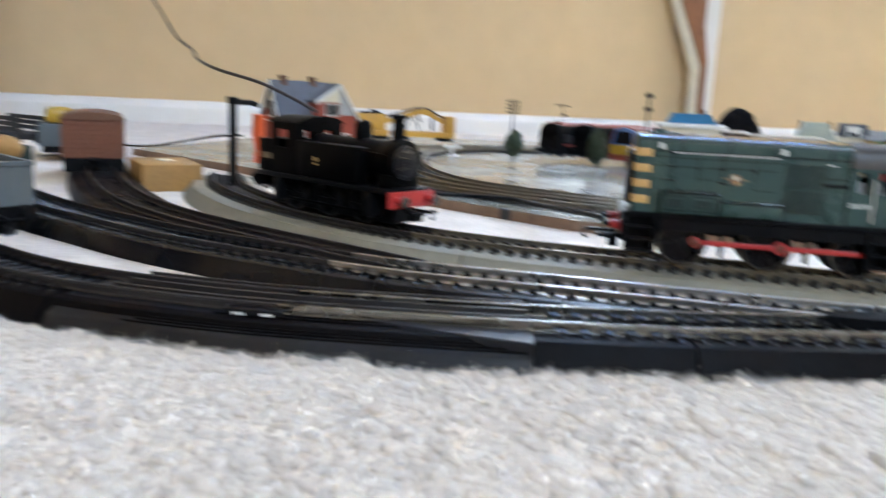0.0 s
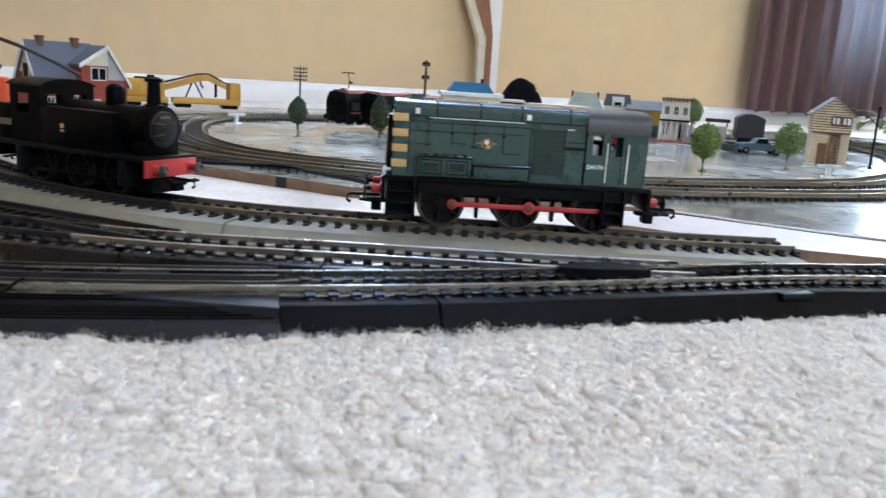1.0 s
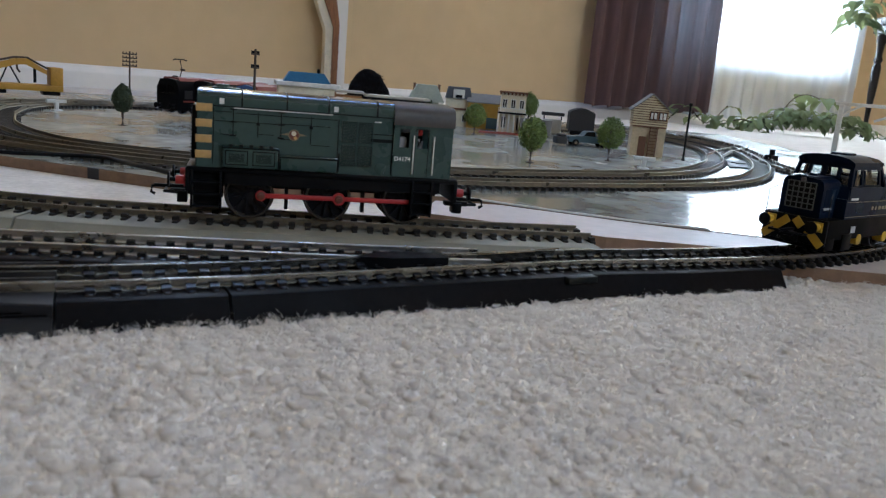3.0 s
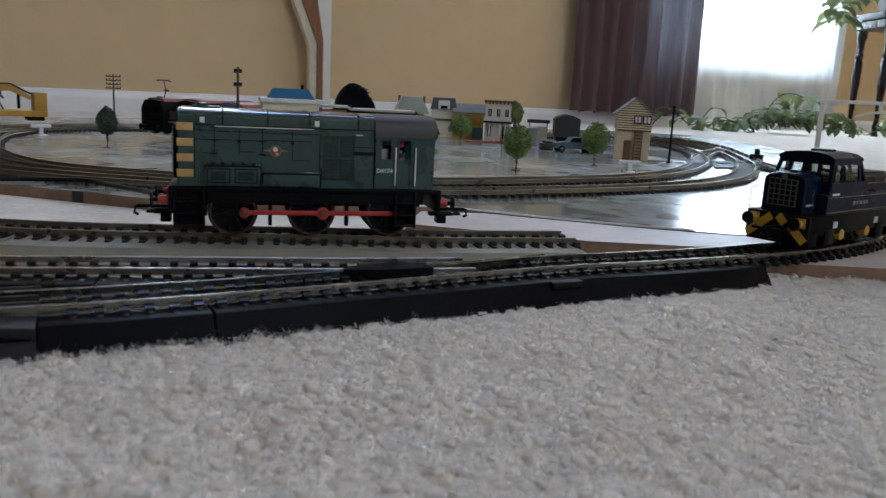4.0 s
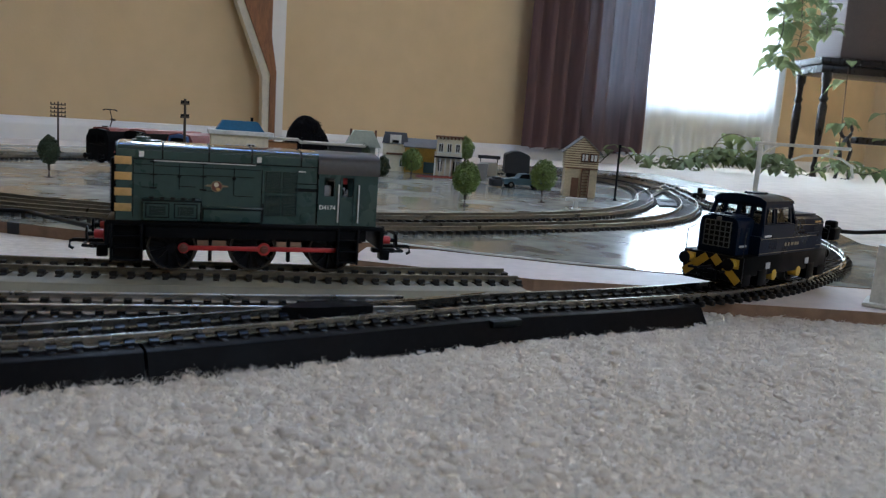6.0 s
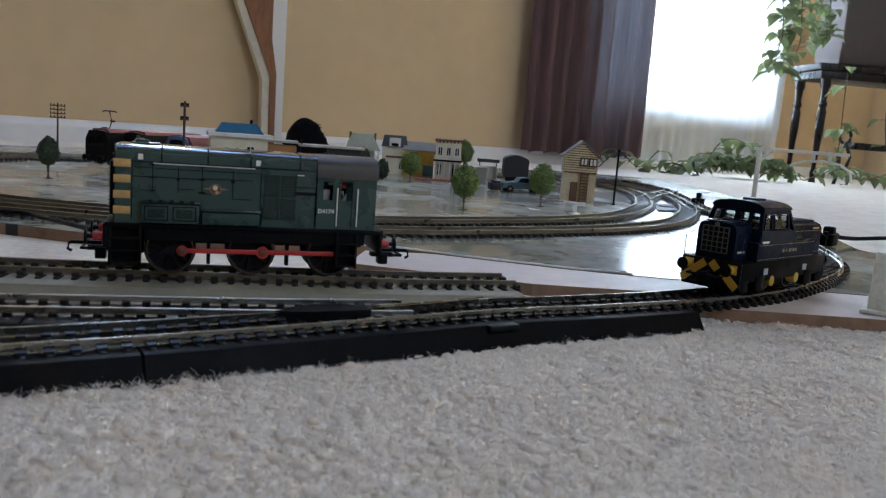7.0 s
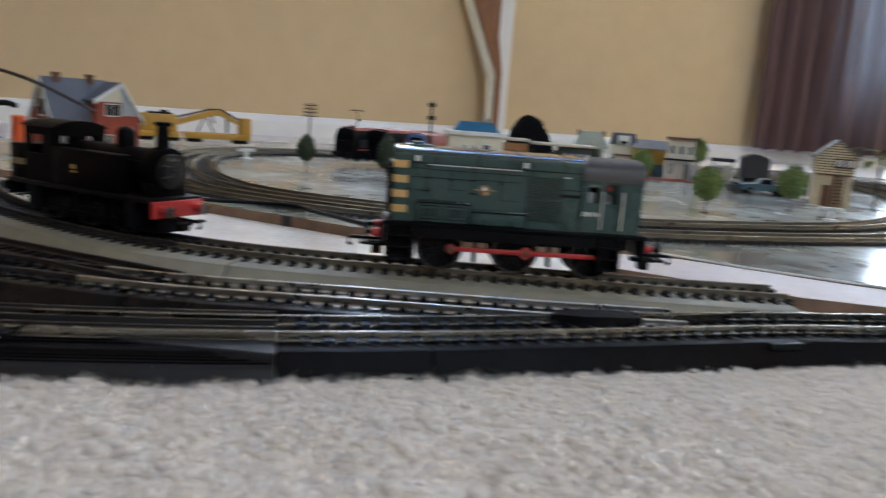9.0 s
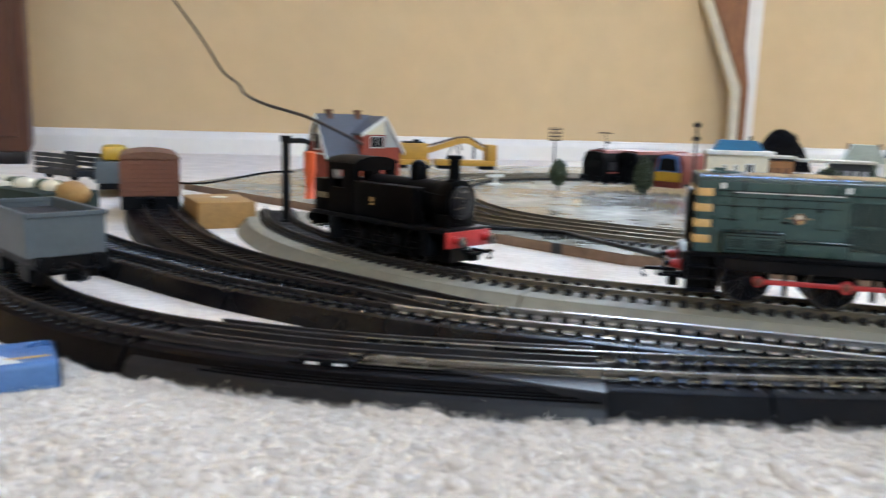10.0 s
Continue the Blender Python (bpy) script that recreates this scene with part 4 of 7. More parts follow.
            part("step_ladder", bm, "loco_black", g)
    for xx in (-2.35, -0.03, 2.33):
        for s in (-1, 1):
            wheel(g, xx, s * 0.72, 0.685, 11, s, "rim", "black_gloss")
    for s in (-1, 1):
        bm = B()
        yy = s * 0.95
        for xa, xb in ((-2.02, 0.28), (0.28, 2.55)):
            box(bm, xa, xb, yy - 0.04, yy + 0.04, 0.635, 0.775, 0.02)
        for xx in (-2.02, 0.28):
            cyl(bm, (xx, yy, 0.7), 0.155 if xx < 0 else 0.19, 0.1, "y", 16)
        part("coupling_rod", bm, "red", g, "bright red coupling rod")
        for xx in (-2.02, 0.28):
            bm = B()
            cyl(bm, (xx, yy + s * 0.06, 0.7), 0.125, 0.05, "y", 14, bevel=0.015)
            cyl(bm, (xx, yy + s * 0.1, 0.7), 0.06, 0.06, "y", 6)
            part("crank_pin", bm, "red_brown", g)
    return g


shunter(9.1, 23.15, -8.5)


def sentinel(x, y, yaw):
    g = thing("industrial_locomotive", x, y, RAIL, yaw, "dark blue four-wheel diesel locomotive with yellow hubs on the near track", "model locomotive")
    bm = B()
    hood = mirror([(-0.92, 1.22), (-0.92, 2.26), (-0.84, 2.42), (-0.66, 2.5), (0, 2.53)])
    prism(bm, hood, 0.4, 3.3)
    ln = part("long_hood", bm, "blue", g, "dark blue engine hood", smooth=30)
    bm = B()
    box(bm, 0.55, 3.2, -0.62, 0.62, 2.51, 2.58, 0.03)
    for k in range(8):
        box(bm, 2.45, 2.95, -0.94, -0.9, 1.5 + k * 0.09, 1.54 + k * 0.09)
    box(bm, 3.28, 3.34, -0.7, 0.7, 1.4, 2.5, 0.02)
    part("hood_detail", bm, "blue", ln)
    bm = B()
    prism(bm, mirror([(-1.14, 1.22), (-1.14, 1.84), (-1.1, 1.9), (0, 1.92)]), -2.35, 2.3)
    part("side_tank", bm, "blue", g, "dark blue side casing with thin gold lines", smooth=30)
    bm = B()
    prism(bm, mirror([(-0.74, 1.22), (-0.74, 2.28), (-0.69, 2.44), (-0.56, 2.53), (0, 2.57)]), -3.3, -2.1)
    sh = part("short_hood", bm, "blue", g, smooth=30)
    bm = B()
    box(bm, -3.34, -3.28, -0.52, 0.52, 1.45, 2.4, 0.03)
    part("grille_backing", bm, "loco_black", sh)
    bm = B()
    for k in range(6):
        yy = -0.5 + k * 0.2
        tube(bm, [(-3.37, yy, 1.46), (-3.37, yy, 2.38)], 0.022)
    for k in range(6):
        zz = 1.47 + k * 0.182
        tube(bm, [(-3.37, -0.5, zz), (-3.37, 0.5, zz)], 0.022)
    part("grille", bm, "grille_grey", sh, "grille bars over the radiator")
    bm = B()
    cyl(bm, (-3.32, 0, 2.46), 0.09, 0.1, "x", 14)
    part("headlamp", bm, "tyre", sh)
    bm = B()
    for yy in (-0.745, 0.725):
        box(bm, -3.1, -2.45, yy, yy + 0.02, 1.4, 2.2, 0.005)
    part("side_door", bm, "blue", sh)
    bm = B()
    box(bm, -3.28, -2.2, -0.5, 0.5, 2.56, 2.6, 0.015)
    cyl(bm, (-2.75, 0, 2.63), 0.14, 0.1, "z", 16, bevel=0.02)
    part("hood_hatch", bm, "blue", sh)
    # cab: slanted pillars, roof, panes
    cb = new("cab")
    cb.parent = g
    cb["label"] = "dark blue cab with large windows"
    zc0, zc1 = 2.2, 3.12
    six = ((0, 1, 2, 3), (4, 5, 6, 7), (0, 1, 5, 4), (1, 2, 6, 5), (2, 3, 7, 6), (3, 0, 4, 7))

    def pillar(corners):
        bm = B()
        vs = [bm.verts.new(p) for p in corners]
        for f in six:
            bm.faces.new([vs[i] for i in f])
        bmesh.ops.recalc_face_normals(bm, faces=bm.faces)
        part("pillar", bm, "blue", cb, smooth=0)

    for s in (-1, 1):
        y0, y1 = s * 1.12, s * 0.98
        for (xa, xb), (xc, xd) in (((-2.2, -2.08), (-1.95, -1.83)), ((-1.38, -1.28), (-1.36, -1.26)), ((-0.05, 0.06), (-0.1, 0.02)), ((0.4, 0.52), (0.02, 0.14))):
            pillar(((xa, y0, zc0), (xb, y0, zc0), (xb, y0 - s * 0.08, zc0), (xa, y0 - s * 0.08, zc0), (xc, y1, zc1), (xd, y1, zc1), (xd, y1 - s * 0.08, zc1), (xc, y1 - s * 0.08, zc1)))
        for nm, lim, ys, zs in (("sill_rail", (-2.18, 0.48), (s * 1.13, s * 1.03), (1.86, 2.32)), ("roof_rail", (-1.98, 0.12), (s * 1.01, s * 0.92), (2.92, 3.14))):
            bm = B()
            box(bm, *lim, *sorted(ys), *zs)
            part(nm, bm, "blue", cb, smooth=0)
    ends = ((-2.2, 0.08, 0.25 / 0.92), (0.52, -0.08, -0.38 / 0.92))
    us = (-1.08, -0.99, -0.62, -0.52, -0.07, 0.07, 0.52, 0.62, 0.99, 1.08)

    def slant(bm, x0, k):
        """Leans an upright end of the cab back and draws its sides in towards the roof."""
        for v in bm.verts:
            v.co.x += (v.co.z - zc0) * k
            v.co.y *= 1 - 0.13 * (v.co.z - zc0) / 0.92

    for x0, thick, k in ends:
        bm = B()
        plate(bm, us, (1.9, 2.34, 2.6, 2.95, zc1), {(1, 1), (1, 2), (7, 1), (7, 2), (3, 2), (5, 2)}, x0, thick, "x")
        slant(bm, x0, k)
        part("end_wall", bm, "blue", cb, smooth=0)
        for ya, yb, za in ((-0.99, -0.62, 2.34), (-0.52, -0.07, 2.6), (0.07, 0.52, 2.6), (0.62, 0.99, 2.34)):
            for nm, mt, rects, w in (("window_frame", "blue", ((ya, yb, za, za + 0.03), (ya, yb, 2.92, 2.95), (ya, ya + 0.03, za + 0.03, 2.92), (yb - 0.03, yb, za + 0.03, 2.92)), 0.012), ("pane", "glass", ((ya + 0.03, yb - 0.03, za + 0.03, 2.92),), 0.006)):
                bm = B()
                for y0, y1, z0, z1 in rects:
                    box(bm, x0 + thick / 2 - w, x0 + thick / 2 + w, y0, y1, z0, z1)
                slant(bm, x0, k)
                part(nm, bm, mt, cb, smooth=0)
    bm = B()
    prism(bm, mirror([(-1.04, 3.06), (-1.0, 3.16), (-0.8, 3.27), (-0.4, 3.33), (0, 3.35)]), -2.02, 0.18)
    box(bm, -1.2, -0.5, -0.3, 0.3, 3.33, 3.41, 0.03)
    part("cab_roof", bm, "blue", cb, smooth=30)
    for s in (-1, 1):
        for (xa, xb, xc, xd) in ((-2.02, -1.42, -1.84, -1.4), (-1.24, -0.08, -1.22, -0.12)):
            for w0, w1, nm, mt in ((0.0, 0.06, "window_frame", "blue"), (0.06, 0.5, "pane", "glass")):
                bm = B()
                za, zb = 2.36, 2.9

                def P(u, v, o):
                    x = (xa + (xb - xa) * u) * (1 - v) + (xc + (xd - xc) * u) * v
                    return (x, s * (1.13 - 0.13 * (za - 2.2 + (zb - za) * v) / 0.92 - o), za + (zb - za) * v)

                if nm == "window_frame":
                    for (u0, u1, v0, v1) in ((0, 1, 0, 0.05), (0, 1, 0.95, 1), (0, 0.035, 0, 1), (0.965, 1, 0, 1)):
                        vs = [bm.verts.new(P(u, v, o)) for o in (-0.012, 0.03) for u, v in ((u0, v0), (u1, v0), (u1, v1), (u0, v1))]
                        for f in ((0, 1, 2, 3), (4, 5, 6, 7), (0, 1, 5, 4), (1, 2, 6, 5), (2, 3, 7, 6), (3, 0, 4, 7)):
                            bm.faces.new([vs[i] for i in f])
                else:
                    vs = [bm.verts.new(P(u, v, o)) for o in (0.03, 0.05) for u, v in ((0, 0), (1, 0), (1, 1), (0, 1))]
                    for f in ((0, 1, 2, 3), (4, 5, 6, 7), (0, 1, 5, 4), (1, 2, 6, 5), (2, 3, 7, 6), (3, 0, 4, 7)):
                        bm.faces.new([vs[i] for i in f])
                bmesh.ops.recalc_face_normals(bm, faces=bm.faces)
                part(nm, bm, mt, cb, smooth=0)
    bm = B()
    box(bm, -1.6, -0.3, -0.5, 0.5, 2.2, 2.55, 0.05)
    part("cab_interior", bm, "loco_black", cb)
    # lining and lettering
    bm = B()
    for z in (1.28, 1.8):
        box(bm, -2.3, 2.25, -1.147, -1.13, z, z + 0.018)
    box(bm, 0.35, 3.28, -0.927, -0.91, 2.2, 2.218)
    box(bm, 2.3, 3.28, -0.927, -0.91, 1.34, 1.36)
    part("lining", bm, "gold", g, "thin gold lining")
    for k, (xx, w) in enumerate(((-0.42, 0.14), (-0.14, 0.1), (0.1, 0.2), (0.4, 0.16), (0.62, 0.12))):
        bm = B()
        box(bm, xx, xx + w, -1.15, -1.13, 1.5, 1.62)
        part("lettering", bm, "gold", g)
    for xx, yy, z, mt in ((-2.05, -1.14, 1.88, "print_white"), (2.5, -0.93, 2.27, "straw"), (-3.1, -0.77, 1.5, "pale_grey")):
        bm = B()
        box(bm, xx, xx + 0.5, yy - 0.01, yy + 0.02, z, z + 0.07)
        part("name_panel", bm, mt, g)
    # frame and ends
    bm = B()
    box(bm, -3.35, 3.35, -1.16, 1.16, 0.5, 1.22, 0.03)
    box(bm, -2.3, -1.65, -1.2, -0.9, 0.12, 0.7, 0.02)
    box(bm, 1.65, 2.3, -1.2, -0.9, 0.12, 0.7, 0.02)
    box(bm, -3.35, -2.75, -1.16, 1.16, 0.15, 0.6, 0.02)
    box(bm, 2.75, 3.35, -1.16, 1.16, 0.15, 0.6, 0.02)
    fr = part("frame", bm, "steam", g)
    for xx in (-1.75, 1.45):
        bm = B()
        box(bm, xx, xx + 0.3, -1.185, -1.15, 0.72, 0.95)
        part("data_panel", bm, "pale_grey", fr, "small white panel")
    for xx in (-1.0, 1.0):
        for s in (-1, 1):
            wheel(g, xx, s * 0.72, 0.45, 8, s, "tyre")
            bm = B()
            cyl(bm, (xx, s * 1.0, 0.45), 0.2, 0.36, "y", 18, bevel=0.03)
            part("axle_cover", bm, "yellow", g, "bright yellow axle cover")
    for way in (-1, 1):
        bm = B()
        x0, x1 = sorted((way * 3.35, way * 3.45))
        box(bm, x0, x1, -1.16, 1.16, 0.3, 1.2, 0.02)
        bb = part("buffer_beam", bm, "loco_black", g)
        xx = way * 3.46
        for (ya, za, yb, zb) in ((1.1, 0.36, 0.22, 1.08), (-1.05, 0.3, -0.5, 0.8), (-0.02, 1.12, -0.28, 0.86)):
            bm = B()
            d = Vector((0, yb - ya, zb - za)).normalized()
            n = Vector((0, -d.z, d.y)) * 0.14
            vs = [bm.verts.new(Vector((xx + o, 0, 0)) + q) for o in (-0.02, 0.02) for q in (Vector((0, ya, za)) + n, Vector((0, ya, za)) - n, Vector((0, yb, zb)) - n, Vector((0, yb, zb)) + n)]
            for f in ((0, 1, 2, 3), (4, 5, 6, 7), (0, 1, 5, 4), (1, 2, 6, 5), (2, 3, 7, 6), (3, 0, 4, 7)):
                bm.faces.new([vs[i] for i in f])
            bmesh.ops.recalc_face_normals(bm, faces=bm.faces)
            part("warning_stripe", bm, "yellow", bb, smooth=0)
        for s in (-1, 1):
            buffer(g, way * 3.45, s * 0.85, 0.95, way, "yellow")
        coupling(g, way * 3.1, way)
        for s in (-1, 1):
            bm = B()
            tube(bm, [(way * 3.42, s * 1.12, 1.2), (way * 3.42, s * 1.12, 1.95), (way * 3.1, s * 1.0, 2.1)], 0.02)
            part("handrail", bm, "wheel", g)
    return g


bl = sentinel(26.75, 19.15, 15.0)
bl.matrix_world = pose(26.75 * U, 19.15 * U, RAIL * U, 0, 0, 15.0) @ Matrix.Scale(0.945, 4)


def tank_engine(x, y, yaw):
    g = thing("steam_locomotive", x, y, RAIL, yaw, "black six-coupled steam tank engine with a red buffer beam", "model locomotive")
    bm = B()
    cyl(bm, (1.0, 0, 2.45), 0.78, 4.6, "x", 28)
    part("boiler", bm, "steam", g)
    bm = B()
    cyl(bm, (3.25, 0, 2.45), 0.86, 0.75, "x", 28, bevel=0.03)
    box(bm, 2.9, 3.6, -0.8, 0.8, 1.35, 2.0, 0.02)
    sb = part("smokebox", bm, "steam", g)
    bm = B()
    cyl(bm, (3.66, 0, 2.45), 0.66, 0.08, "x", 28, bevel=0.02)
    cyl(bm, (3.7, 0, 2.45), 0.52, 0.12, "x", 24, bevel=0.05)
    cyl(bm, (3.76, 0, 2.45), 0.07, 0.14, "x", 10)
    tube(bm, [(3.78, -0.2, 2.3), (3.78, 0.2, 2.6)], 0.025)
    part("smokebox_door", bm, "plate_grey", sb, "dark grey round smokebox door")
    bm = B()
    tube(bm, [(3.72, 0.62 * math.cos(a), 2.45 + 0.62 * math.sin(a)) for a in np.linspace(0.3, 2.84, 14)], 0.025, 5)
    for a in (-0.5, 0.5):
        tube(bm, [(3.74, 0.5 * math.cos(a) - 0.95, 2.45 + 0.5 * math.sin(a)), (3.8, -0.05, 2.45 + 0.35 * math.sin(a))], 0.03, 5)
    part("door_rail", bm, "rim", sb)
    bm = B()
    box(bm, 3.73, 3.77, -0.22, 0.22, 2.84, 2.92)
    part("plate", bm, "tyre", sb)
    bm = B()
    cyl(bm, (3.2, 0, 3.67), 0.26, 1.0, "z", 20, r2=0.22)
    cyl(bm, (3.2, 0, 4.18), 0.32, 0.14, "z", 20, bevel=0.03)
    cyl(bm, (3.2, 0, 3.25), 0.42, 0.16, "z", 20, r2=0.28)
    part("chimney", bm, "steam", g)
    bm = B()
    cyl(bm, (1.2, 0, 3.42), 0.36, 0.6, "z", 20, bevel=0.03)
    ball(bm, (1.2, 0, 3.72), 0.36, (1, 1, 0.7))
    part("dome", bm, "steam", g)
    for s in (-1, 1):
        bm = B()
        box(bm, -1.6, 2.2, *sorted((s * 1.2, s * 0.6)), 1.5, 2.95, 0.06)
        part("side_tank", bm, "steam", g)
    cb = new("cab")
    cb.parent = g
    for s in (-1, 1):
        bm = B()
        plate(bm, (-3.3, -2.95, -2.2, -1.5), (1.5, 2.6, 3.35, 3.72), {(1, 1)}, s * 1.2, s * -0.08)
        part("side_wall", bm, "steam", cb, smooth=0)
    for xx in (-1.5, -3.3):
        bm = B()
        plate(bm, (-1.12, -0.85, -0.3, 0.3, 0.85, 1.12), (1.5, 2.85, 3.35, 3.72), {(1, 1), (3, 1)}, xx, -0.07, "x")
        part("end_wall", bm, "steam", cb, smooth=0)
    bm = B()
    prism(bm, mirror([(-1.28, 3.66), (-1.0, 3.82), (-0.5, 3.93), (0, 3.96)]), -3.45, -1.4)
    part("cab_roof", bm, "steam", cb)
    bm = B()
    box(bm, -4.3, -3.3, -1.15, 1.15, 1.5, 2.9, 0.05)
    part("bunker", bm, "steam", g)
    bm = B()
    for k in range(4):
        box(bm, -4.1 + k * 0.2, -3.97 + k * 0.2, -1.17, -1.14, 2.05, 2.3)
    part("number_bars", bm, "gold", g)
    bm = B()
    cyl(bm, (-0.3, -1.21, 2.28), 0.1, 0.03, "y", 14)
    box(bm, -0.4, -0.2, -1.22, -1.2, 2.05, 2.13)
    part("emblem", bm, "straw", g)
    bm = B()
    box(bm, -4.35, 3.95, -1.25, 1.25, 1.32, 1.5, 0.02)
    # black filler added between the frames to darken the gap under the boiler
    box(bm, -4.0, 3.6, -0.52, 0.52, 0.12, 1.35)
    for xx in (-3.1, 2.6):
        box(bm, xx, xx + 0.4, -1.2, 1.2, 0.35, 1.35, 0.02)
    part("frame", bm, "loco_black", g)
    bm = B()
    tube(bm, [(-1.2, -0.85, 3.02), (3.4, -0.92, 2.75)], 0.025)
    part("handrail", bm, "steam", g)
    for way in (-1, 1):
        bm = B()
        x0, x1 = sorted((way * 3.95 - (0.4 if way < 0 else 0), way * 4.07 - (0.4 if way < 0 else 0)))
        box(bm, x0, x1, -1.22, 1.22, 0.78, 1.4, 0.02)
        part("buffer_beam", bm, "red" if way > 0 else "steam", g, "red buffer beam" if way > 0 else "")
        for s in (-1, 1):
            buffer(g, (x1 if way > 0 else x0), s * 0.85, 1.08, way, "red" if way > 0 else "steam", "tyre" if way > 0 else "steam")
        coupling(g, way * 3.9, way)
    for xx in (-2.2, 0.0, 2.1):
        for s in (-1, 1):
            wheel(g, xx, s * 0.72, 0.68, 12, s, "wheel")
    for s in (-1, 1):
        bm = B()
        box(bm, -2.2, 2.1, s * 0.95 - 0.04, s * 0.95 + 0.04, 0.4, 0.52, 0.02)
        part("coupling_rod", bm, "steam", g)
    return g


te = tank_engine(-4.15, 28.9, -40.0)
te.matrix_world = pose(-4.15 * U, 28.9 * U, RAIL * U, 0, 0, -40.0) @ Matrix.Scale(0.88, 4)


# ---- room furnishings ----
def drape(name, s0, s1, z0, z1, folds, depth, material, label, off, flare=1.0):
    """Hanging cloth with upright folds, in front of the window wall."""
    bm = B()
    rows = []
    rnd = random.Random(len(name) + folds)
    ph = [rnd.uniform(-1.6, 1.6) for _ in range(folds + 2)]
    amp = [rnd.uniform(0.45, 1.0) for _ in range(folds + 2)]
    n = folds * 10
    for j in range(13):
        v = j / 12
        z = z0 + (z1 - z0) * v
        row = []
        for i in range(n + 1):
            u = i / n
            k = u * folds
            wob = ph[int(k)] * (1 - (k % 1)) + ph[int(k) + 1] * (k % 1)
            swell = amp[int(k)] * (1 - (k % 1)) + amp[int(k) + 1] * (k % 1)
            y = -off - depth * swell * (0.5 + 0.5 * math.sin(2 * math.pi * (k + 0.12 * wob + 0.05 * math.sin(3 * v + k)))) * (0.75 + 0.25 * (1 - v))
            mid = (s0 + s1) / 2
            x = mid + (s0 + (s1 - s0) * u - mid) * (1 + (flare - 1) * (1 - v) ** 1.5)
            row.append(bm.verts.new((x, y, z + (0.25 * math.sin(k * 6.3 + 1) if j == 0 else 0))))
        rows.append(row)
    for a, b in zip(rows, rows[1:]):
        for i in range(n):
            bm.faces.new((a[i], a[i + 1], b[i + 1], b[i]))
    ob = tagged(new(name, mesh_of(name, bm, material, 60)), label, "curtain")
    ob.matrix_world = WIN
    return ob


drape("curtain", -55.2, -20.4, 2.8, 152, 9, 3.2, "curtain", "dark brown curtain hanging beside the window", 3.4, 1.04)
drape("sheer_curtain", -25.0, 36.0, 2.2, 151, 15, 1.2, "sheer", "thin white sheer over the bright window", 1.0)

# white jamb in the corner and a leaning brown board with a cream edge
jamb = tagged(new("door_jamb"), "white upright jamb and brown angled board in the corner", "door frame", "", "structure")
bm = B()
prism(bm, [(35.7, -1), (38.1, -1), (38.1, 182), (35.7, 182)], 124.6, 128.4, "y")
part("jamb_post", bm, "white", jamb, smooth=0)
bm = B()
prism(bm, [(35.8, 0.1), (36.75, 0.1), (36.7, 11.6), (35.78, 17.0), (35.72, 60), (22, 60), (30.6, 24.0), (35.76, 11.2)], 124.0, 124.55, "y")
part("angled_board", bm, "wood", jamb, "reddish brown stained board", smooth=0)
bm = B()
prism(bm, [(34.8, 0.1), (35.98, 0.1), (35.78, 11.2), (30.55, 24.0), (21.95, 60), (20.4, 60), (29.4, 24.0), (34.6, 10.8)], 124.4, 126.4, "y")
part("cream_edge", bm, "cream", jamb, "cream painted edge", smooth=0)

jamb.matrix_world = Matrix.Translation((-0.75 * U, 0, 0.7 * U))

# dark cupboard at the far left
M["oldwood"] = mat("dark brown polished wood", (0.085, 0.030, 0.012), 0.5, vary=0.35, scale=12, stretch=(8, 8, 1))
cup = thing("cupboard", -55.0, 78.0, 0, 30, "dark brown wooden cupboard standing on the carpet", "cupboard")
bm = B()
box(bm, -14, 5.5, -6, 8, 1.5, 110, 0.3)
part("body", bm, "oldwood", cup)
bm = B()
box(bm, -13.5, 5.2, -5.6, 7.8, 0.1, 1.5, 0.2)
part("plinth", bm, "darkwood", cup)
bm = B()
box(bm, -13.2, 4.4, -6.5, -6, 3, 106, 0.2)
part("door", bm, "oldwood", cup)

# heap of black cloth in the corner
bm = B()
rows = []
for i in range(61):
    x = -3.4 + 8.6 * i / 60
    u = x + 0.35
    dome = 5.9 * max(0.0, 1 - (abs(u) / (3.1 if u < 0 else 4.3)) ** (2.2 if u < 0 else 1.8)) ** (0.6 if u < 0 else 0.85)
    top, deep = max(dome, 0.05), 2.4 * max(0.05, min(1.0, (x + 3.4) * 1.5, (5.2 - x) * 1.2))
    row = []
    for j in range(41):
        a = math.pi * j / 40
        q = Vector((x, -deep * math.copysign(abs(math.cos(a)) ** 0.6, math.cos(a)), top * math.sin(a) ** 0.6))
        k = 0.16 * noise.noise(q * 0.9) + 0.14 * noise.noise(q * 2.6) + 0.09 * noise.noise(q * 6)
        row.append(bm.verts.new(q + Vector((k, k * (1 if a > 1.6 else -1), k if j not in (0, 40) else 0))))
    rows.append(row)
for r0, r1 in zip(rows, rows[1:]):
    for j in range(40):
        bm.faces.new((r0[j], r1[j], r1[j + 1], r0[j + 1]))
rnd = random.Random(9)
for k in range(140):
    x, a = rnd.uniform(-3.2, 1.8), rnd.uniform(0.4, 2.7)
    top = 5.7 * max(0.0, 1 - (abs(x + 0.35) / 2.9) ** 2.2) ** 0.5
    p = Vector((x, -2.2 * math.cos(a), top * math.sin(a) ** 0.6))
    d = Vector((rnd.gauss(0.15, 0.35), rnd.gauss(0, 0.3), rnd.uniform(0.0, 0.35)))
    tube(bm, [p - d * 0.3, p + d * 0.6, p + d * 1.0 + Vector((0.1, 0, -0.15))], 0.045, 4)
bmesh.ops.recalc_face_normals(bm, faces=bm.faces)
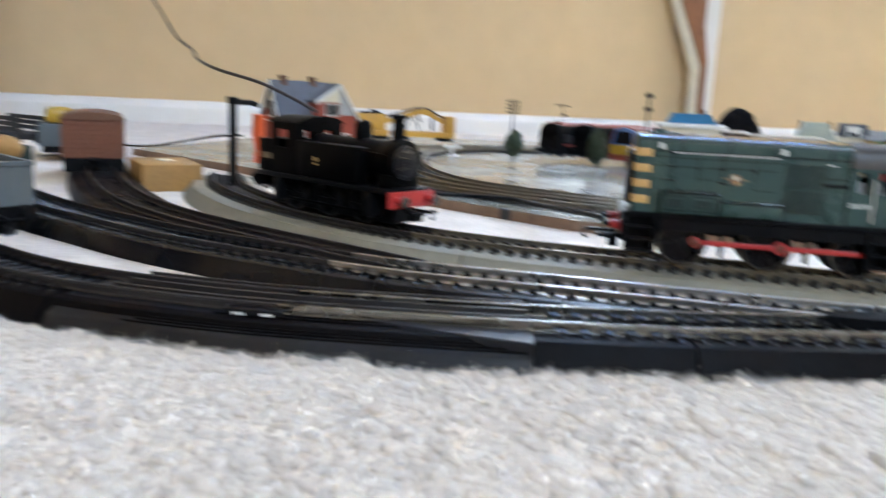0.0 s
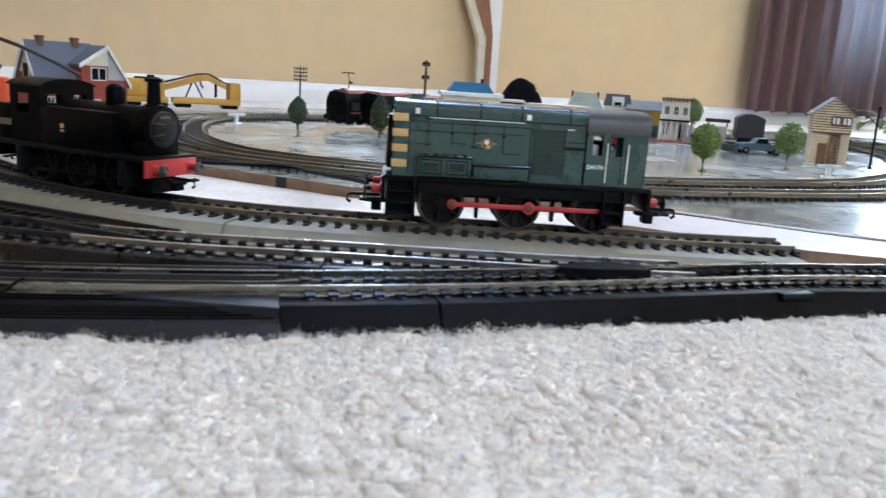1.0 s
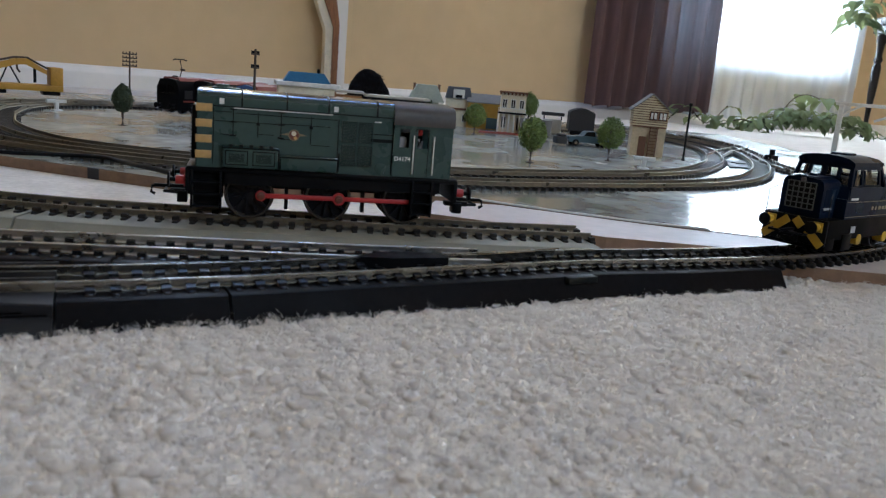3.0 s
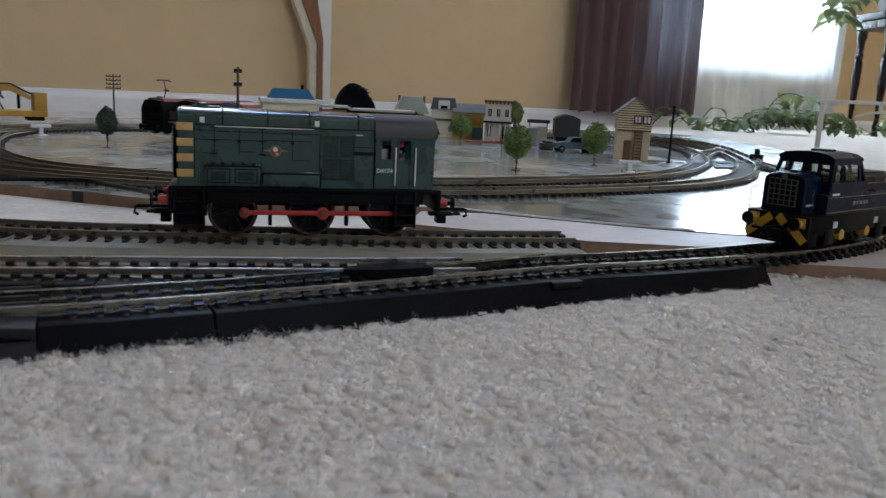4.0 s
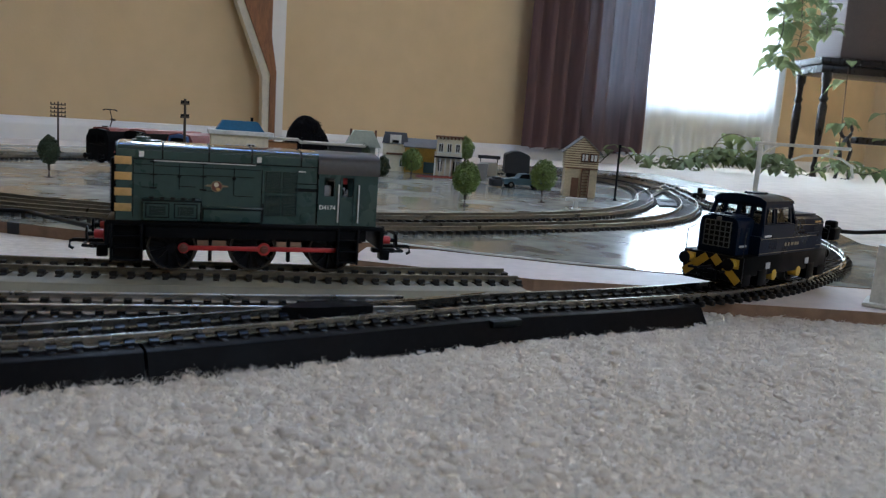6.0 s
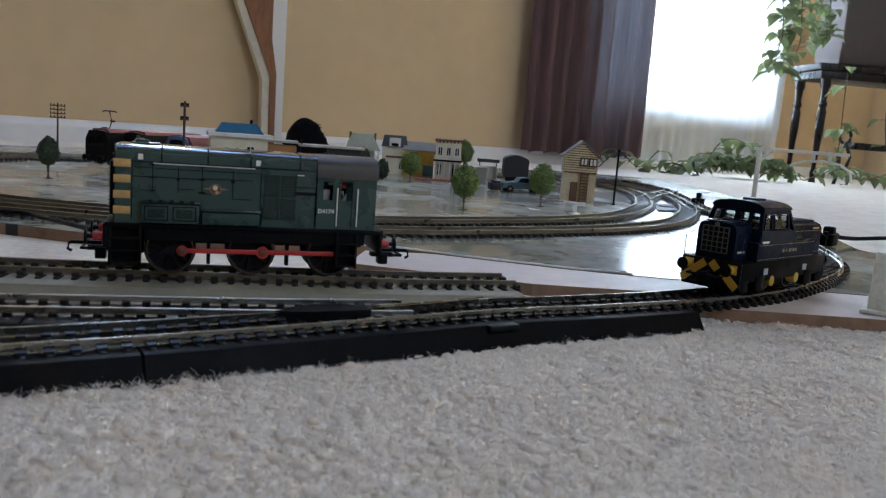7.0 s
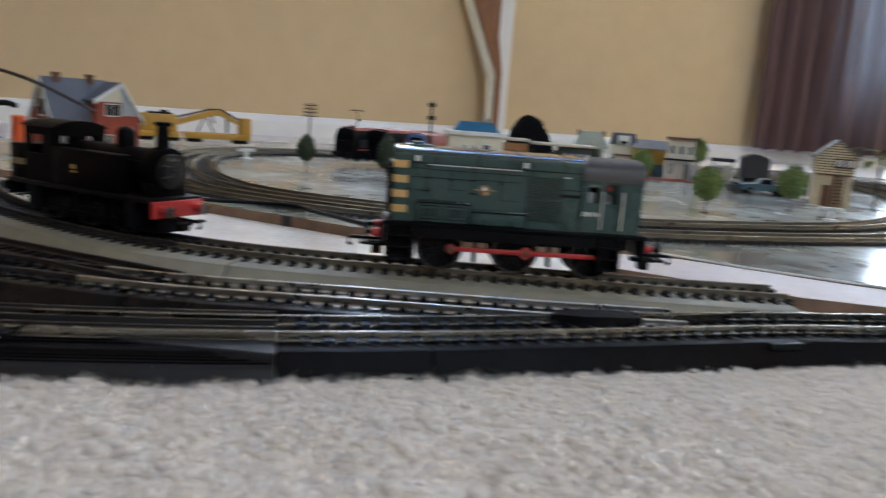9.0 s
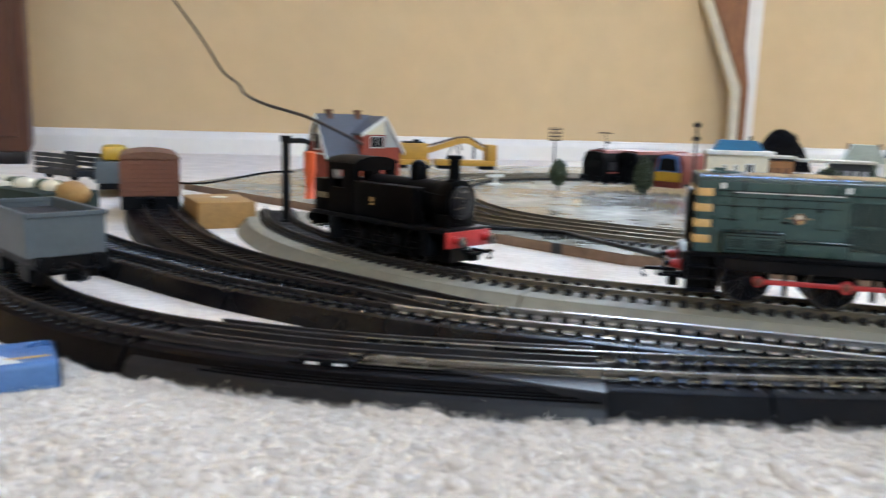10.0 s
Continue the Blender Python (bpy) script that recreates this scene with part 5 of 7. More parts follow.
heap = tagged(new("black_cloth", mesh_of("black_cloth", bm, "fur", 80)), "rumpled heap of black cloth on the carpet", "cloth")
heap.matrix_world = pose(38.0 * U, 113 * U, 0.05 * U, 0, 0, -14)


# plants and the small table under the window
def leaf(bm, p, way, size, droop, rnd):
    """A heart-shaped leaf with a folded midrib."""
    d = Vector(way).normalized()
    side = d.cross(Vector((0, 0, 1)))
    side = side.normalized() if side.length > 1e-3 else Vector((1, 0, 0))
    up = side.cross(d)
    shape = [(0, 0), (0.04, 0.24), (0.2, 0.42), (0.4, 0.45), (0.62, 0.36), (0.85, 0.17), (1.08, 0)]
    left, mid, right = [], [], []
    for a, w in shape:
        c = Vector(p) + d * a * size + up * (-droop * a * a * size)
        mid.append(bm.verts.new(c))
        left.append(bm.verts.new(c + side * w * size + up * w * 0.35 * size))
        right.append(bm.verts.new(c - side * w * size + up * w * 0.35 * size))
    for k in range(len(shape) - 1):
        for s in (left, right):
            q = [mid[k], mid[k + 1], s[k + 1], s[k]]
            pts = []
            for v in q:
                if all((v.co - o.co).length > 1e-6 for o in pts):
                    pts.append(v)
            if len(pts) >= 3:
                try:
                    bm.faces.new(pts)
                except ValueError:
                    pass


def vine(name, pts, count, size, label, seed, spread=1.0):
    rnd = random.Random(seed)
    ob = tagged(new(name), label, "house plant")
    line = curve_pts([Vector(p) for p in pts], 0.8)
    bm = B()
    tube(bm, line, 0.11, 5)
    part("stem", bm, "bark", ob)
    for k in range(count):
        i = rnd.randrange(len(line))
        bm = B()
        a = rnd.uniform(0, 6.28)
        base = Vector((0, 0, 0))
        tip = Vector((math.cos(a) * spread, math.sin(a) * spread, rnd.uniform(-0.4, 1.0)))
        tube(bm, [base, tip * 0.5 + Vector((0, 0, 0.3)), tip], 0.08, 4)
        leaf(bm, tip, (math.cos(a), math.sin(a), rnd.uniform(-0.9, 0.1)), size * rnd.uniform(0.7, 1.25), rnd.uniform(0.1, 0.5), rnd)
        p = line[i]
        part("leaf", bm, "houseleaf", ob, at=at(p.x, p.y, p.z), smooth=60)
    return ob


vine("trailing_plant", [(141, 120, 46), (140, 119.5, 38), (140.5, 119, 31), (139.5, 119, 26), (140, 119, 22)], 54, 3.6, "trailing green house plant hanging before the window", 3, 1.4)
vine("trailing_plant", [(161, 122.8, 51.9), (153, 121, 52.2), (146, 120, 48), (145, 119, 38), (146, 119, 31), (145, 119, 26)], 120, 2.5, "trailing green house plant hanging before the window", 4, 2.0)
vine("trailing_plant", [(163, 121.8, 51.9), (156, 120, 52.2), (152.6, 119, 48), (152.4, 118, 38), (152.6, 118, 30)], 150, 2.3, "trailing green house plant hanging before the window", 11, 1.8)
vine("trailing_plant", [(171, 114, 46), (171.5, 113, 30), (169, 113, 18), (170, 112.5, 9)], 9, 2.6, "thin trailing stem of a house plant", 5, 1.2)
vine("trailing_plant", [(161, 118, 26), (160, 117, 18), (160.5, 117, 9), (159, 116, 4)], 12, 2.8, "thin trailing stem of a house plant", 6, 1.5)
vine("floor_plant", [(116, 128, 0.6), (121, 126, 2.5), (126, 124, 1.5), (130, 123, 3), (134, 121, 1.5)], 20, 2.5, "green house plant trailing over the carpet", 7, 2.0)
vine("floor_plant", [(106, 131, 0.6), (110, 130, 4.2), (114, 128, 1.2), (118, 127, 5)], 12, 2.6, "green house plant trailing over the carpet", 8, 2.2)
vine("floor_plant", [(124, 125.5, 0.8), (128, 124, 3.0), (131, 122, 4.6), (135, 120, 2.5), (139, 118, 4.4), (143, 116, 1.5)], 260, 1.7, "dense green clump of house plant on the carpet", 9, 2.8)
vine("floor_plant", [(129, 124, 4.0), (131, 123, 7.5), (134, 122, 8.5), (138, 120, 7)], 9, 3.4, "large leaved house plant stem over the carpet", 12, 1.8)
vine("floor_plant", [(146, 113, 1.0), (151, 109, 4), (156, 107, 2), (164, 104, 5)], 34, 2.4, "green house plant trailing over the carpet", 10, 2.2)


def turned_leg(bm, x, y, z0, z1, r):
    prof = [(0.9, 0), (0.6, 0.04), (0.75, 0.1), (0.5, 0.16), (0.65, 0.3), (0.95, 0.5), (1.0, 0.68), (0.7, 0.72), (1.05, 0.75), (0.7, 0.79), (0.85, 0.9), (1.15, 0.92), (1.15, 1.0)]
    tube(bm, [(x, y, z0 + (z1 - z0) * t) for _, t in prof], [r * w for w, _ in prof], 12)


tb = thing("plant_table", 162.3, 124.2, 0.1, -21, "dark varnished side table with turned legs holding plants", "table")
bm = B()
box(bm, -2.6, 34, -1.6, 12.6, 25.6, 27.2, 0.4)
part("tabletop", bm, "darkwood", tb)
bm = B()
box(bm, -1.8, 33, -0.8, 11.8, 23.8, 25.6, 0.2)
part("apron", bm, "darkwood", tb)
for lx, ly in ((0.2, 0.2), (32, 0.2), (0.2, 11), (32, 11)):
    bm = B()
    turned_leg(bm, lx, ly, 0, 24.0, 1.0)
    part("leg", bm, "darkwood", tb)
pot = thing("plant_pot", 162.3, 124.2, 27.8, -21, "large grey brown plant box on the side table", "plant pot")
bm = B()
box(bm, 2.8, 32, 0.5, 11.5, 0, 24, 0.8)
part("tub", bm, "planter", pot)
bm = B()
box(bm, 2.4, 32.4, 0.1, 11.9, 22, 24.4, 0.4)
part("rim", bm, "planter", pot)
pot.location.z -= 0.4 * U
st = thing("plant_stand", 167.0, 120.6, 0.1, -8, "black wrought-iron plant stand on the carpet", "plant stand")
bm = B()
tube(bm, [(1.6 * math.cos(a), 0, 11.2 + 1.6 * math.sin(a)) for a in np.linspace(-1.3, 4.4, 18)], 0.38, 6)
tube(bm, [(0.4, 0, 9.7), (-1.1, 0, 7.4), (-0.6, 0, 3.6), (-1.5, 0, 0)], 0.42, 6)
tube(bm, [(0.4, 0, 9.7), (2.1, 0, 6.7), (1.4, 0, 3.6), (2.6, 0, 0.2), (0.6, 0, 0)], 0.42, 6)
part("scroll", bm, "darkwood", st)
bm = B()
box(bm, 2.6, 24, -1.2, 1.2, 8.4, 10.0, 0.2)
part("shelf", bm, "darkwood", st)
bm = B()
tube(bm, [(22, 0, 0), (22, 0, 8.5)], 0.45, 8)
part("leg", bm, "darkwood", st)


# ---- scenery on the board ----
def model_tree(x, y, h, w, material, label, seed, trunk=0.28, oval=1.0):
    rnd = random.Random(seed)
    g = thing("model_tree", x, y, TOP, rnd.uniform(0, 360), label, "model tree", "model trees on the board")
    bm = B()
    tube(bm, [(0, 0, 0), (0.02, 0, h * 0.2), (-0.02, 0.02, h * 0.4), (0, 0, h * 0.7)], [0.11, 0.08, 0.07, 0.03], 8)
    cyl(bm, (0, 0, 0.02), 0.28, 0.04, "z", 12)
    for k in range(6):
        a = k * 1.05 + rnd.random()
        tube(bm, [(0, 0, h * (0.32 + 0.05 * k)), (math.cos(a) * w * 0.22, math.sin(a) * w * 0.22, h * (0.45 + 0.06 * k))], [0.05, 0.02], 5)
    part("trunk", bm, "bark", g)
    vv, ff = [], []
    cz, rz, rx = h * (0.5 + trunk / 2), h * (0.5 - trunk / 2), w / 2
    for k in range(3600):
        d = Vector((rnd.gauss(0, 1), rnd.gauss(0, 1), rnd.gauss(0, 1))).normalized()
        rr = rnd.uniform(0.55, 1.0) ** 0.5 * (1 + 0.16 * noise.noise(d * 2.3 + Vector((seed, 0, 0))) + 0.10 * noise.noise(d * 6 + Vector((0, seed, 0))))
        taper = 1 - 0.25 * max(0, d.z) * oval + 0.0
        p = Vector((d.x * rx * rr * taper, d.y * rx * rr * taper, cz + d.z * rz * rr))
        n = (d + Vector((rnd.gauss(0, 0.5), rnd.gauss(0, 0.5), rnd.gauss(0, 0.5)))).normalized()
        a = n.orthogonal().normalized()
        b = n.cross(a)
        s = rnd.uniform(0.035, 0.08)
        i = len(vv)
        vv += [tuple((p + (a * ca + b * cb) * s) * U) for ca, cb in ((1, 0), (0.2, 0.8), (-0.9, 0.4), (-0.5, -0.8), (0.5, -0.7))]
        ff.append((i, i + 1, i + 2, i + 3, i + 4))
    me = bpy.data.meshes.new("crown")
    me.from_pydata(vv, [], ff)
    me.materials.append(M[material])
    o = new("crown", me)
    o.parent = g
    return g


model_tree(3.6, 56.4, 2.75, 1.35, "leaf_dark", "dark green oval model tree on the grey board", 1, 0.3)
model_tree(8.7, 51.6, 3.3, 1.35, "leaf_dark", "dark green tall model tree on the grey board", 2, 0.28)
model_tree(28.2, 44.7, 2.95, 1.9, "leaf", "mid green round model tree on the grey board", 3, 0.26, 0.5)
model_tree(36.5, 48.0, 3.2, 2.05, "leaf", "light green round model tree beside the signal box", 4, 0.26, 0.5)
model_tree(33.95, 66.2, 2.85, 2.1, "leaf", "mid green round model tree on the grey board", 5, 0.25, 0.5)
model_tree(42.9, 72.5, 4.2, 1.9, "leaf", "tall green model tree beside the white house", 6, 0.42)
model_tree(24.5, 62.0, 2.6, 3.0, "leaf_dark", "dark green bush behind the shunter", 7, 0.05)
model_tree(31.4, 72.0, 2.8, 1.7, "leaf_dark", "dark green bush before the pale house", 8, 0.05)
model_tree(31.6, 67.5, 2.0, 1.3, "leaf_dark", "dark green bush at the board's middle", 9, 0.05)


def telegraph(x, y, h, arms, w, label, yaw=0.0):
    g = thing("telegraph_pole", x, y, TOP, yaw, label, "telegraph pole", "telegraph poles")
    bm = B()
    cyl(bm, (0, 0, h / 2), 0.085, h, "z", 8, r2=0.065)
    part("pole", bm, "bark", g)
    for k in range(arms[0]):
        zz = h - arms[1] - k * arms[2]
        bm = B()
        box(bm, -w / 2, w / 2, -0.05, 0.05, zz - 0.05, zz + 0.05)
        c = part("crossarm", bm, "bark", g)
        for s in (-0.9, -0.45, 0.45, 0.9):
            bm = B()
            cyl(bm, (s * w / 2, 0, zz + 0.11), 0.05, 0.14, "z", 6)
            part("insulator", bm, "loco_black", c)
    return g


telegraph(4.4, 74.5, 4.85, (4, 0.25, 0.33), 1.2, "brown telegraph pole with four crossarms")
telegraph(10.45, 45.8, 5.6, (2, 0.28, 0.75), 0.62, "dark telegraph pole with two short crossarms", 40)

lp = thing("lamp_post", 45.7, 50.9, TOP, 0, "thin black lamp post on the grey board", "lamp post")
bm = B()
cyl(bm, (0, 0, 2.2), 0.085, 4.4, "z", 8)
cyl(bm, (0, 0, 0.1), 0.2, 0.2, "z", 10, r2=0.1)
part("post", bm, "loco_black", lp)
bm = B()
box(bm, -0.1, 0.1, -0.1, 0.1, 4.35, 4.62, 0.03)
part("lantern", bm, "loco_black", lp)


def windows(parent, rects, y, frame="trim_white", depth=0.05):
    """Framed panes on a wall that looks to -y: a window part with its pane, for each (x0, x1, z0, z1)."""
    for x0, x1, z0, z1 in rects:
        bm = B()
        for a, b, c, d in ((x0, x1, z0, z0 + 0.07), (x0, x1, z1 - 0.07, z1), (x0, x0 + 0.07, z0, z1), (x1 - 0.07, x1, z0, z1), ((x0 + x1) / 2 - 0.03, (x0 + x1) / 2 + 0.03, z0, z1)):
            box(bm, a, b, y - depth, y + 0.02, c, d)
        w = part("window", bm, frame, parent, smooth=0)
        bm = B()
        box(bm, x0 + 0.06, x1 - 0.06, y - 0.02, y + 0.015, z0 + 0.06, z1 - 0.06)
        part("pane", bm, "loco_black", w, smooth=0)


def gable_roof(bm, x0, x1, y0, y1, z, h, over=0.2, thick=0.12, along="y"):
    """Two pitched slabs whose ridge runs along x or y."""
    if along == "y":
        m = (x0 + x1) / 2
        for s, e in ((x0 - over, m), (x1 + over, m)):
            k = h / (m - x0)
            zs = z - over * k
            prism(bm, [(s, zs), (e, z + h), (e, z + h + thick), (s, zs + thick)], y0 - over, y1 + over, "y")
    else:
        m = (y0 + y1) / 2
        k = h / (m - y0)
        for s, e in ((y0 - over, m), (y1 + over, m)):
            prism(bm, [(s, z - over * k), (e, z + h), (e, z + h + thick), (s, z - over * k + thick)], x0 - over, x1 + over, "x")


# signal box
sb = thing("signal_box", 44.6, 54.6, TOP, -32, "tan timber signal box with a plank gable and brown door", "model building")
W2, D2 = 1.35, 1.6
bm = B()
box(bm, -W2, W2, -D2, D2, 0, 2.45)
part("lower_wall", bm, "plank_tan", sb, "tan card base wall", smooth=0)
bm = B()
prism(bm, [(-W2 - 0.04, 2.45), (W2 + 0.04, 2.45), (W2 + 0.04, 3.85), (0, 5.0), (-W2 - 0.04, 3.85)], -D2 - 0.04, D2 + 0.04, "y")
uw = part("upper_wall", bm, "timber_brown", sb, smooth=0)
for k in range(13):
    z = 2.47 + k * 0.195
    half = W2 + 0.05 if z < 3.85 else (W2 + 0.05) * max(0.05, (5.0 - z) / 1.15)
    bm = B()
    prism(bm, [(-D2 - 0.05, z), (-D2 - 0.11, z), (-D2 - 0.08, z + 0.13), (-D2 - 0.05, z + 0.13)], -half, half, "x")
    part("plank", bm, "plank_tan", uw, smooth=0)
bm = B()
gable_roof(bm, -W2 - 0.05, W2 + 0.05, -D2, D2, 3.85, 1.17, 0.25, 0.09)
part("roof", bm, "grey_roof", sb, smooth=0)
windows(sb, [(-0.12, 0.55, 2.95, 3.7), (0.58, 1.3, 2.95, 3.7)], -D2 - 0.12, "timber_brown")
for x0, w in ((0.0, 0.16), (0.26, 0.2), (0.72, 0.2), (1.0, 0.22)):
    bm = B()
    box(bm, x0, x0 + w, -D2 - 0.16, -D2 - 0.13, 3.08, 3.58)
    part("blind", bm, "trim_white", sb, "white blind in the signal box window", smooth=0)
for k in range(8):
    z = 2.47 + k * 0.195
    bm = B()
    prism(bm, [(-W2 - 0.05, z), (-W2 - 0.11, z), (-W2 - 0.08, z + 0.13), (-W2 - 0.05, z + 0.13)], -D2, D2, "y")
    part("plank", bm, "plank_tan", uw, smooth=0)
bm = B()
box(bm, -0.75, -0.15, -D2 - 0.06, -D2 + 0.02, 0.0, 1.6)
part("door", bm, "timber_brown", sb, smooth=0)
bm = B()
for x in (0.02, 0.62):
    box(bm, x, x + 0.09, -D2 - 0.22, -D2 - 0.12, 0, 2.5)
for k in range(9):
    box(bm, 0.1, 0.64, -D2 - 0.26, -D2 - 0.1, 0.2 + k * 0.26, 0.26 + k * 0.26)
part("ladder", bm, "timber_brown", sb, smooth=0)
bm = B()
box(bm, -W2 - 0.02, W2 + 0.02, -D2 - 0.12, -D2 - 0.02, 2.36, 2.48)
part("sill_beam", bm, "timber_brown", sb, smooth=0)

# station building with a blue roof
sn = thing("station_building", 15.9, 57.0, TOP, -8, "cream station building with a blue hipped roof", "model building")
bm = B()
box(bm, -1.95, 2.0, -1.2, 1.2, 0, 3.45)
part("wall", bm, "cream", sn, smooth=0)
bm = B()
box(bm, -2.15, 2.35, -1.5, 1.4, 3.45, 3.75, 0.05)
part("canopy", bm, "trim_white", sn, smooth=0)
bm = B()
prism(bm, [(-1.6, 3.75), (1.75, 3.75), (1.25, 4.45), (-1.15, 4.45)], -0.8, 0.9, "y")
part("roof", bm, "roof_blue", sn, "bright blue roof", smooth=0)
bm = B()
cyl(bm, (0.9, 0, 4.6), 0.1, 0.3, "z", 8)
part("vent", bm, "loco_black", sn)
windows(sn, [(-1.0, -0.65, 2.3, 2.8), (-0.3, 0.05, 2.3, 2.8), (0.5, 1.1, 2.2, 2.9)], -1.2)

# platform canopy over a brown goods bay and a dark one
pl = thing("goods_shelter", 22.9, 63.0, TOP, -14, "long brown and dark platform shelter under a thin pale roof", "model building")
for nm, x0, x1, mt in (("brown_bay", -3.7, -0.9, "coach_brown"), ("dark_bay", 1.7, 4.4, "charcoal")):
    bm = B()
    box(bm, x0, x1, -0.9, 0.9, 0, 2.85)
    bay = part(nm, bm, mt, pl, smooth=0)
    for k in range(4):
        xx = x0 + 0.3 + k * 0.62
        bm = B()
        box(bm, xx, xx + 0.34, -0.94, -0.88, 1.75, 2.35)
        part("window", bm, "timber_brown" if mt == "coach_brown" else "pale_grey", bay, smooth=0)
    bm = B()
    box(bm, x0 - 0.03, x1 + 0.03, -0.96, -0.88, 1.45, 1.58)
    part("waist_rail", bm, "timber_brown" if mt == "coach_brown" else "loco_black", bay, smooth=0)
for x0, x1, z in ((-3.9, -0.75, 3.25), (-0.7, 4.7, 3.08)):
    bm = B()
    box(bm, x0, x1, -1.25, 1.2, z - 0.2, z, 0.05)
    part("roof", bm, "canopy", pl, "thin pale grey brown roof")
bm = B()
box(bm, -0.56, -0.42, -1.15, -1.0, 0, 3.4)
part("post", bm, "loco_black", pl, smooth=0)

# pale green house with a porch
h1 = thing("model_house", 32.0, 74.2, TOP, -18, "pale green house with white porch posts", "model building", "model houses")
bm = B()
box(bm, -1.3, 1.3, -0.4, 1.6, 0, 2.6)
part("wall", bm, "pale_green", h1, smooth=0)
bm = B()
prism(bm, [(-1.8, 2.5), (1.8, 2.5), (0.95, 4.1), (-0.95, 4.1)], -1.3, 1.8, "y")
part("roof", bm, "pale_green", h1, "pale grey green hipped roof", smooth=0)
for x in (-1.6, -0.55, 0.55, 1.6):
    bm = B()
    box(bm, x - 0.06, x + 0.06, -1.2, -1.08, 0, 2.5)
    part("post", bm, "trim_white", h1, smooth=0)
for x in (-1.3, 1.2):
    bm = B()
    box(bm, x, x + 0.22, 0.4, 0.65, 3.4, 4.2)
    part("chimney", bm, "timber_brown", h1, smooth=0)

# white house with a mansard roof
h2 = thing("model_house", 37.0, 77.5, TOP, -22, "cream house with a grey mansard roof and dormer", "model building", "model houses")
bm = B()
box(bm, -1.3, 1.3, -1.0, 1.2, 0, 2.9)
part("wall", bm, "cream", h2, smooth=0)
bm = B()
prism(bm, [(-1.4, 2.9), (1.4, 2.9), (1.15, 4.1), (-1.15, 4.1)], -1.1, 1.3, "y")
part("roof", bm, "roof_slate", h2, smooth=0)
bm = B()
box(bm, -0.6, 0.6, -1.4, -0.6, 2.95, 3.85)
dm = part("dormer", bm, "trim_white", h2, smooth=0)
bm = B()
box(bm, -0.35, 0.35, -1.43, -1.38, 3.0, 3.3)
part("pane", bm, "loco_black", dm, smooth=0)
windows(h2, [(-1.0, -0.5, 0.5, 1.3), (0.5, 1.0, 0.5, 1.3)], -1.0)
bm = B()
box(bm, -0.9, 0.9, -1.25, -0.98, 1.75, 1.95, 0.04)
part("awning", bm, "timber_brown", h2, smooth=0)

# yellow shed
h3 = thing("model_shed", 39.4, 75.9, TOP, -25, "yellow shed with a grey roof", "model building", "model houses")
bm = B()
box(bm, -1.75, 1.75, -1.0, 1.0, 0, 2.75)
part("wall", bm, "shed_yellow", h3, smooth=0)
bm = B()
gable_roof(bm, -1.75, 1.75, -1.0, 1.0, 2.75, 0.75, 0.15, 0.1, "x")
part("roof", bm, "grey_roof", h3, smooth=0)
bm = B()
box(bm, 0.3, 1.6, -1.06, -0.98, 0.05, 1.2)
part("shed_door", bm, "car_blue", h3, "grey blue shed door", smooth=0)

# white town house with a veranda
h4 = thing("model_house", 40.3, 71.2, TOP, -25, "cream town house with white veranda and dark cornice", "model building", "model houses")
bm = B()
box(bm, -1.25, 1.25, -1.0, 1.4, 0, 3.95)
part("wall", bm, "cream", h4, smooth=0)
bm = B()
box(bm, -1.42, 1.42, -1.25, 1.5, 3.98, 4.15, 0.04)
for k in range(8):
    box(bm, -1.4 + k * 0.37, -1.25 + k * 0.37, -1.32, -1.2, 3.8, 4.0)
part("cornice", bm, "timber_brown", h4, smooth=0)
bm = B()
box(bm, -1.5, 1.3, -1.9, -1.0, 1.95, 2.12, 0.03)
part("veranda_roof", bm, "loco_black", h4, smooth=0)
bm = B()
for k in range(13):
    box(bm, -1.45 + k * 0.22, -1.39 + k * 0.22, -1.87, -1.82, 2.12, 2.5)
box(bm, -1.48, 1.28, -1.89, -1.81, 2.46, 2.54)
part("balcony_rail", bm, "trim_white", h4, "white railing over the veranda", smooth=0)
for x in (-1.4, -0.87, -0.34, 0.19, 0.72, 1.2):
    bm = B()
    box(bm, x - 0.07, x + 0.07, -1.85, -1.72, 0.1, 1.95)
    part("post", bm, "trim_white", h4, smooth=0)
bm = B()
box(bm, -1.5, 1.35, -1.9, -1.0, 0, 0.14)
part("porch_floor", bm, "brick", h4, smooth=0)
windows(h4, [(-1.1, -0.6, 2.5, 3.4), (-0.25, 0.25, 2.5, 3.4), (0.6, 1.1, 2.5, 3.4), (-1.1, -0.6, 0.5, 1.7), (0.4, 0.9, 0.3, 1.7)], -1.0)
bm = B()
box(bm, -3.2, 3.0, -2.6, -1.95, -0.0, 0.12)
ob = part("pavement", bm, "brick", h4, smooth=0)

# digger, ramp boards, wagon, pickup
dg = thing("toy_digger", 42.3, 69.0, TOP, 20, "small yellow toy digger beside the houses", "toy vehicle")
bm = B()
box(bm, -0.7, 0.5, -0.4, 0.4, 0.35, 0.8, 0.08)
box(bm, -0.5, 0.2, -0.35, 0.35, 0.8, 1.35, 0.08)
part("body", bm, "yellow", dg)
bm = B()
box(bm, -0.75, 0.55, -0.5, 0.5, 0, 0.35, 0.1)
part("crawler", bm, "loco_black", dg)
bm = B()
tube(bm, [(0.4, 0, 0.8), (1.0, 0, 1.5), (1.5, 0, 1.0), (1.4, 0, 0.5)], 0.1, 6)
part("arm", bm, "yellow", dg)

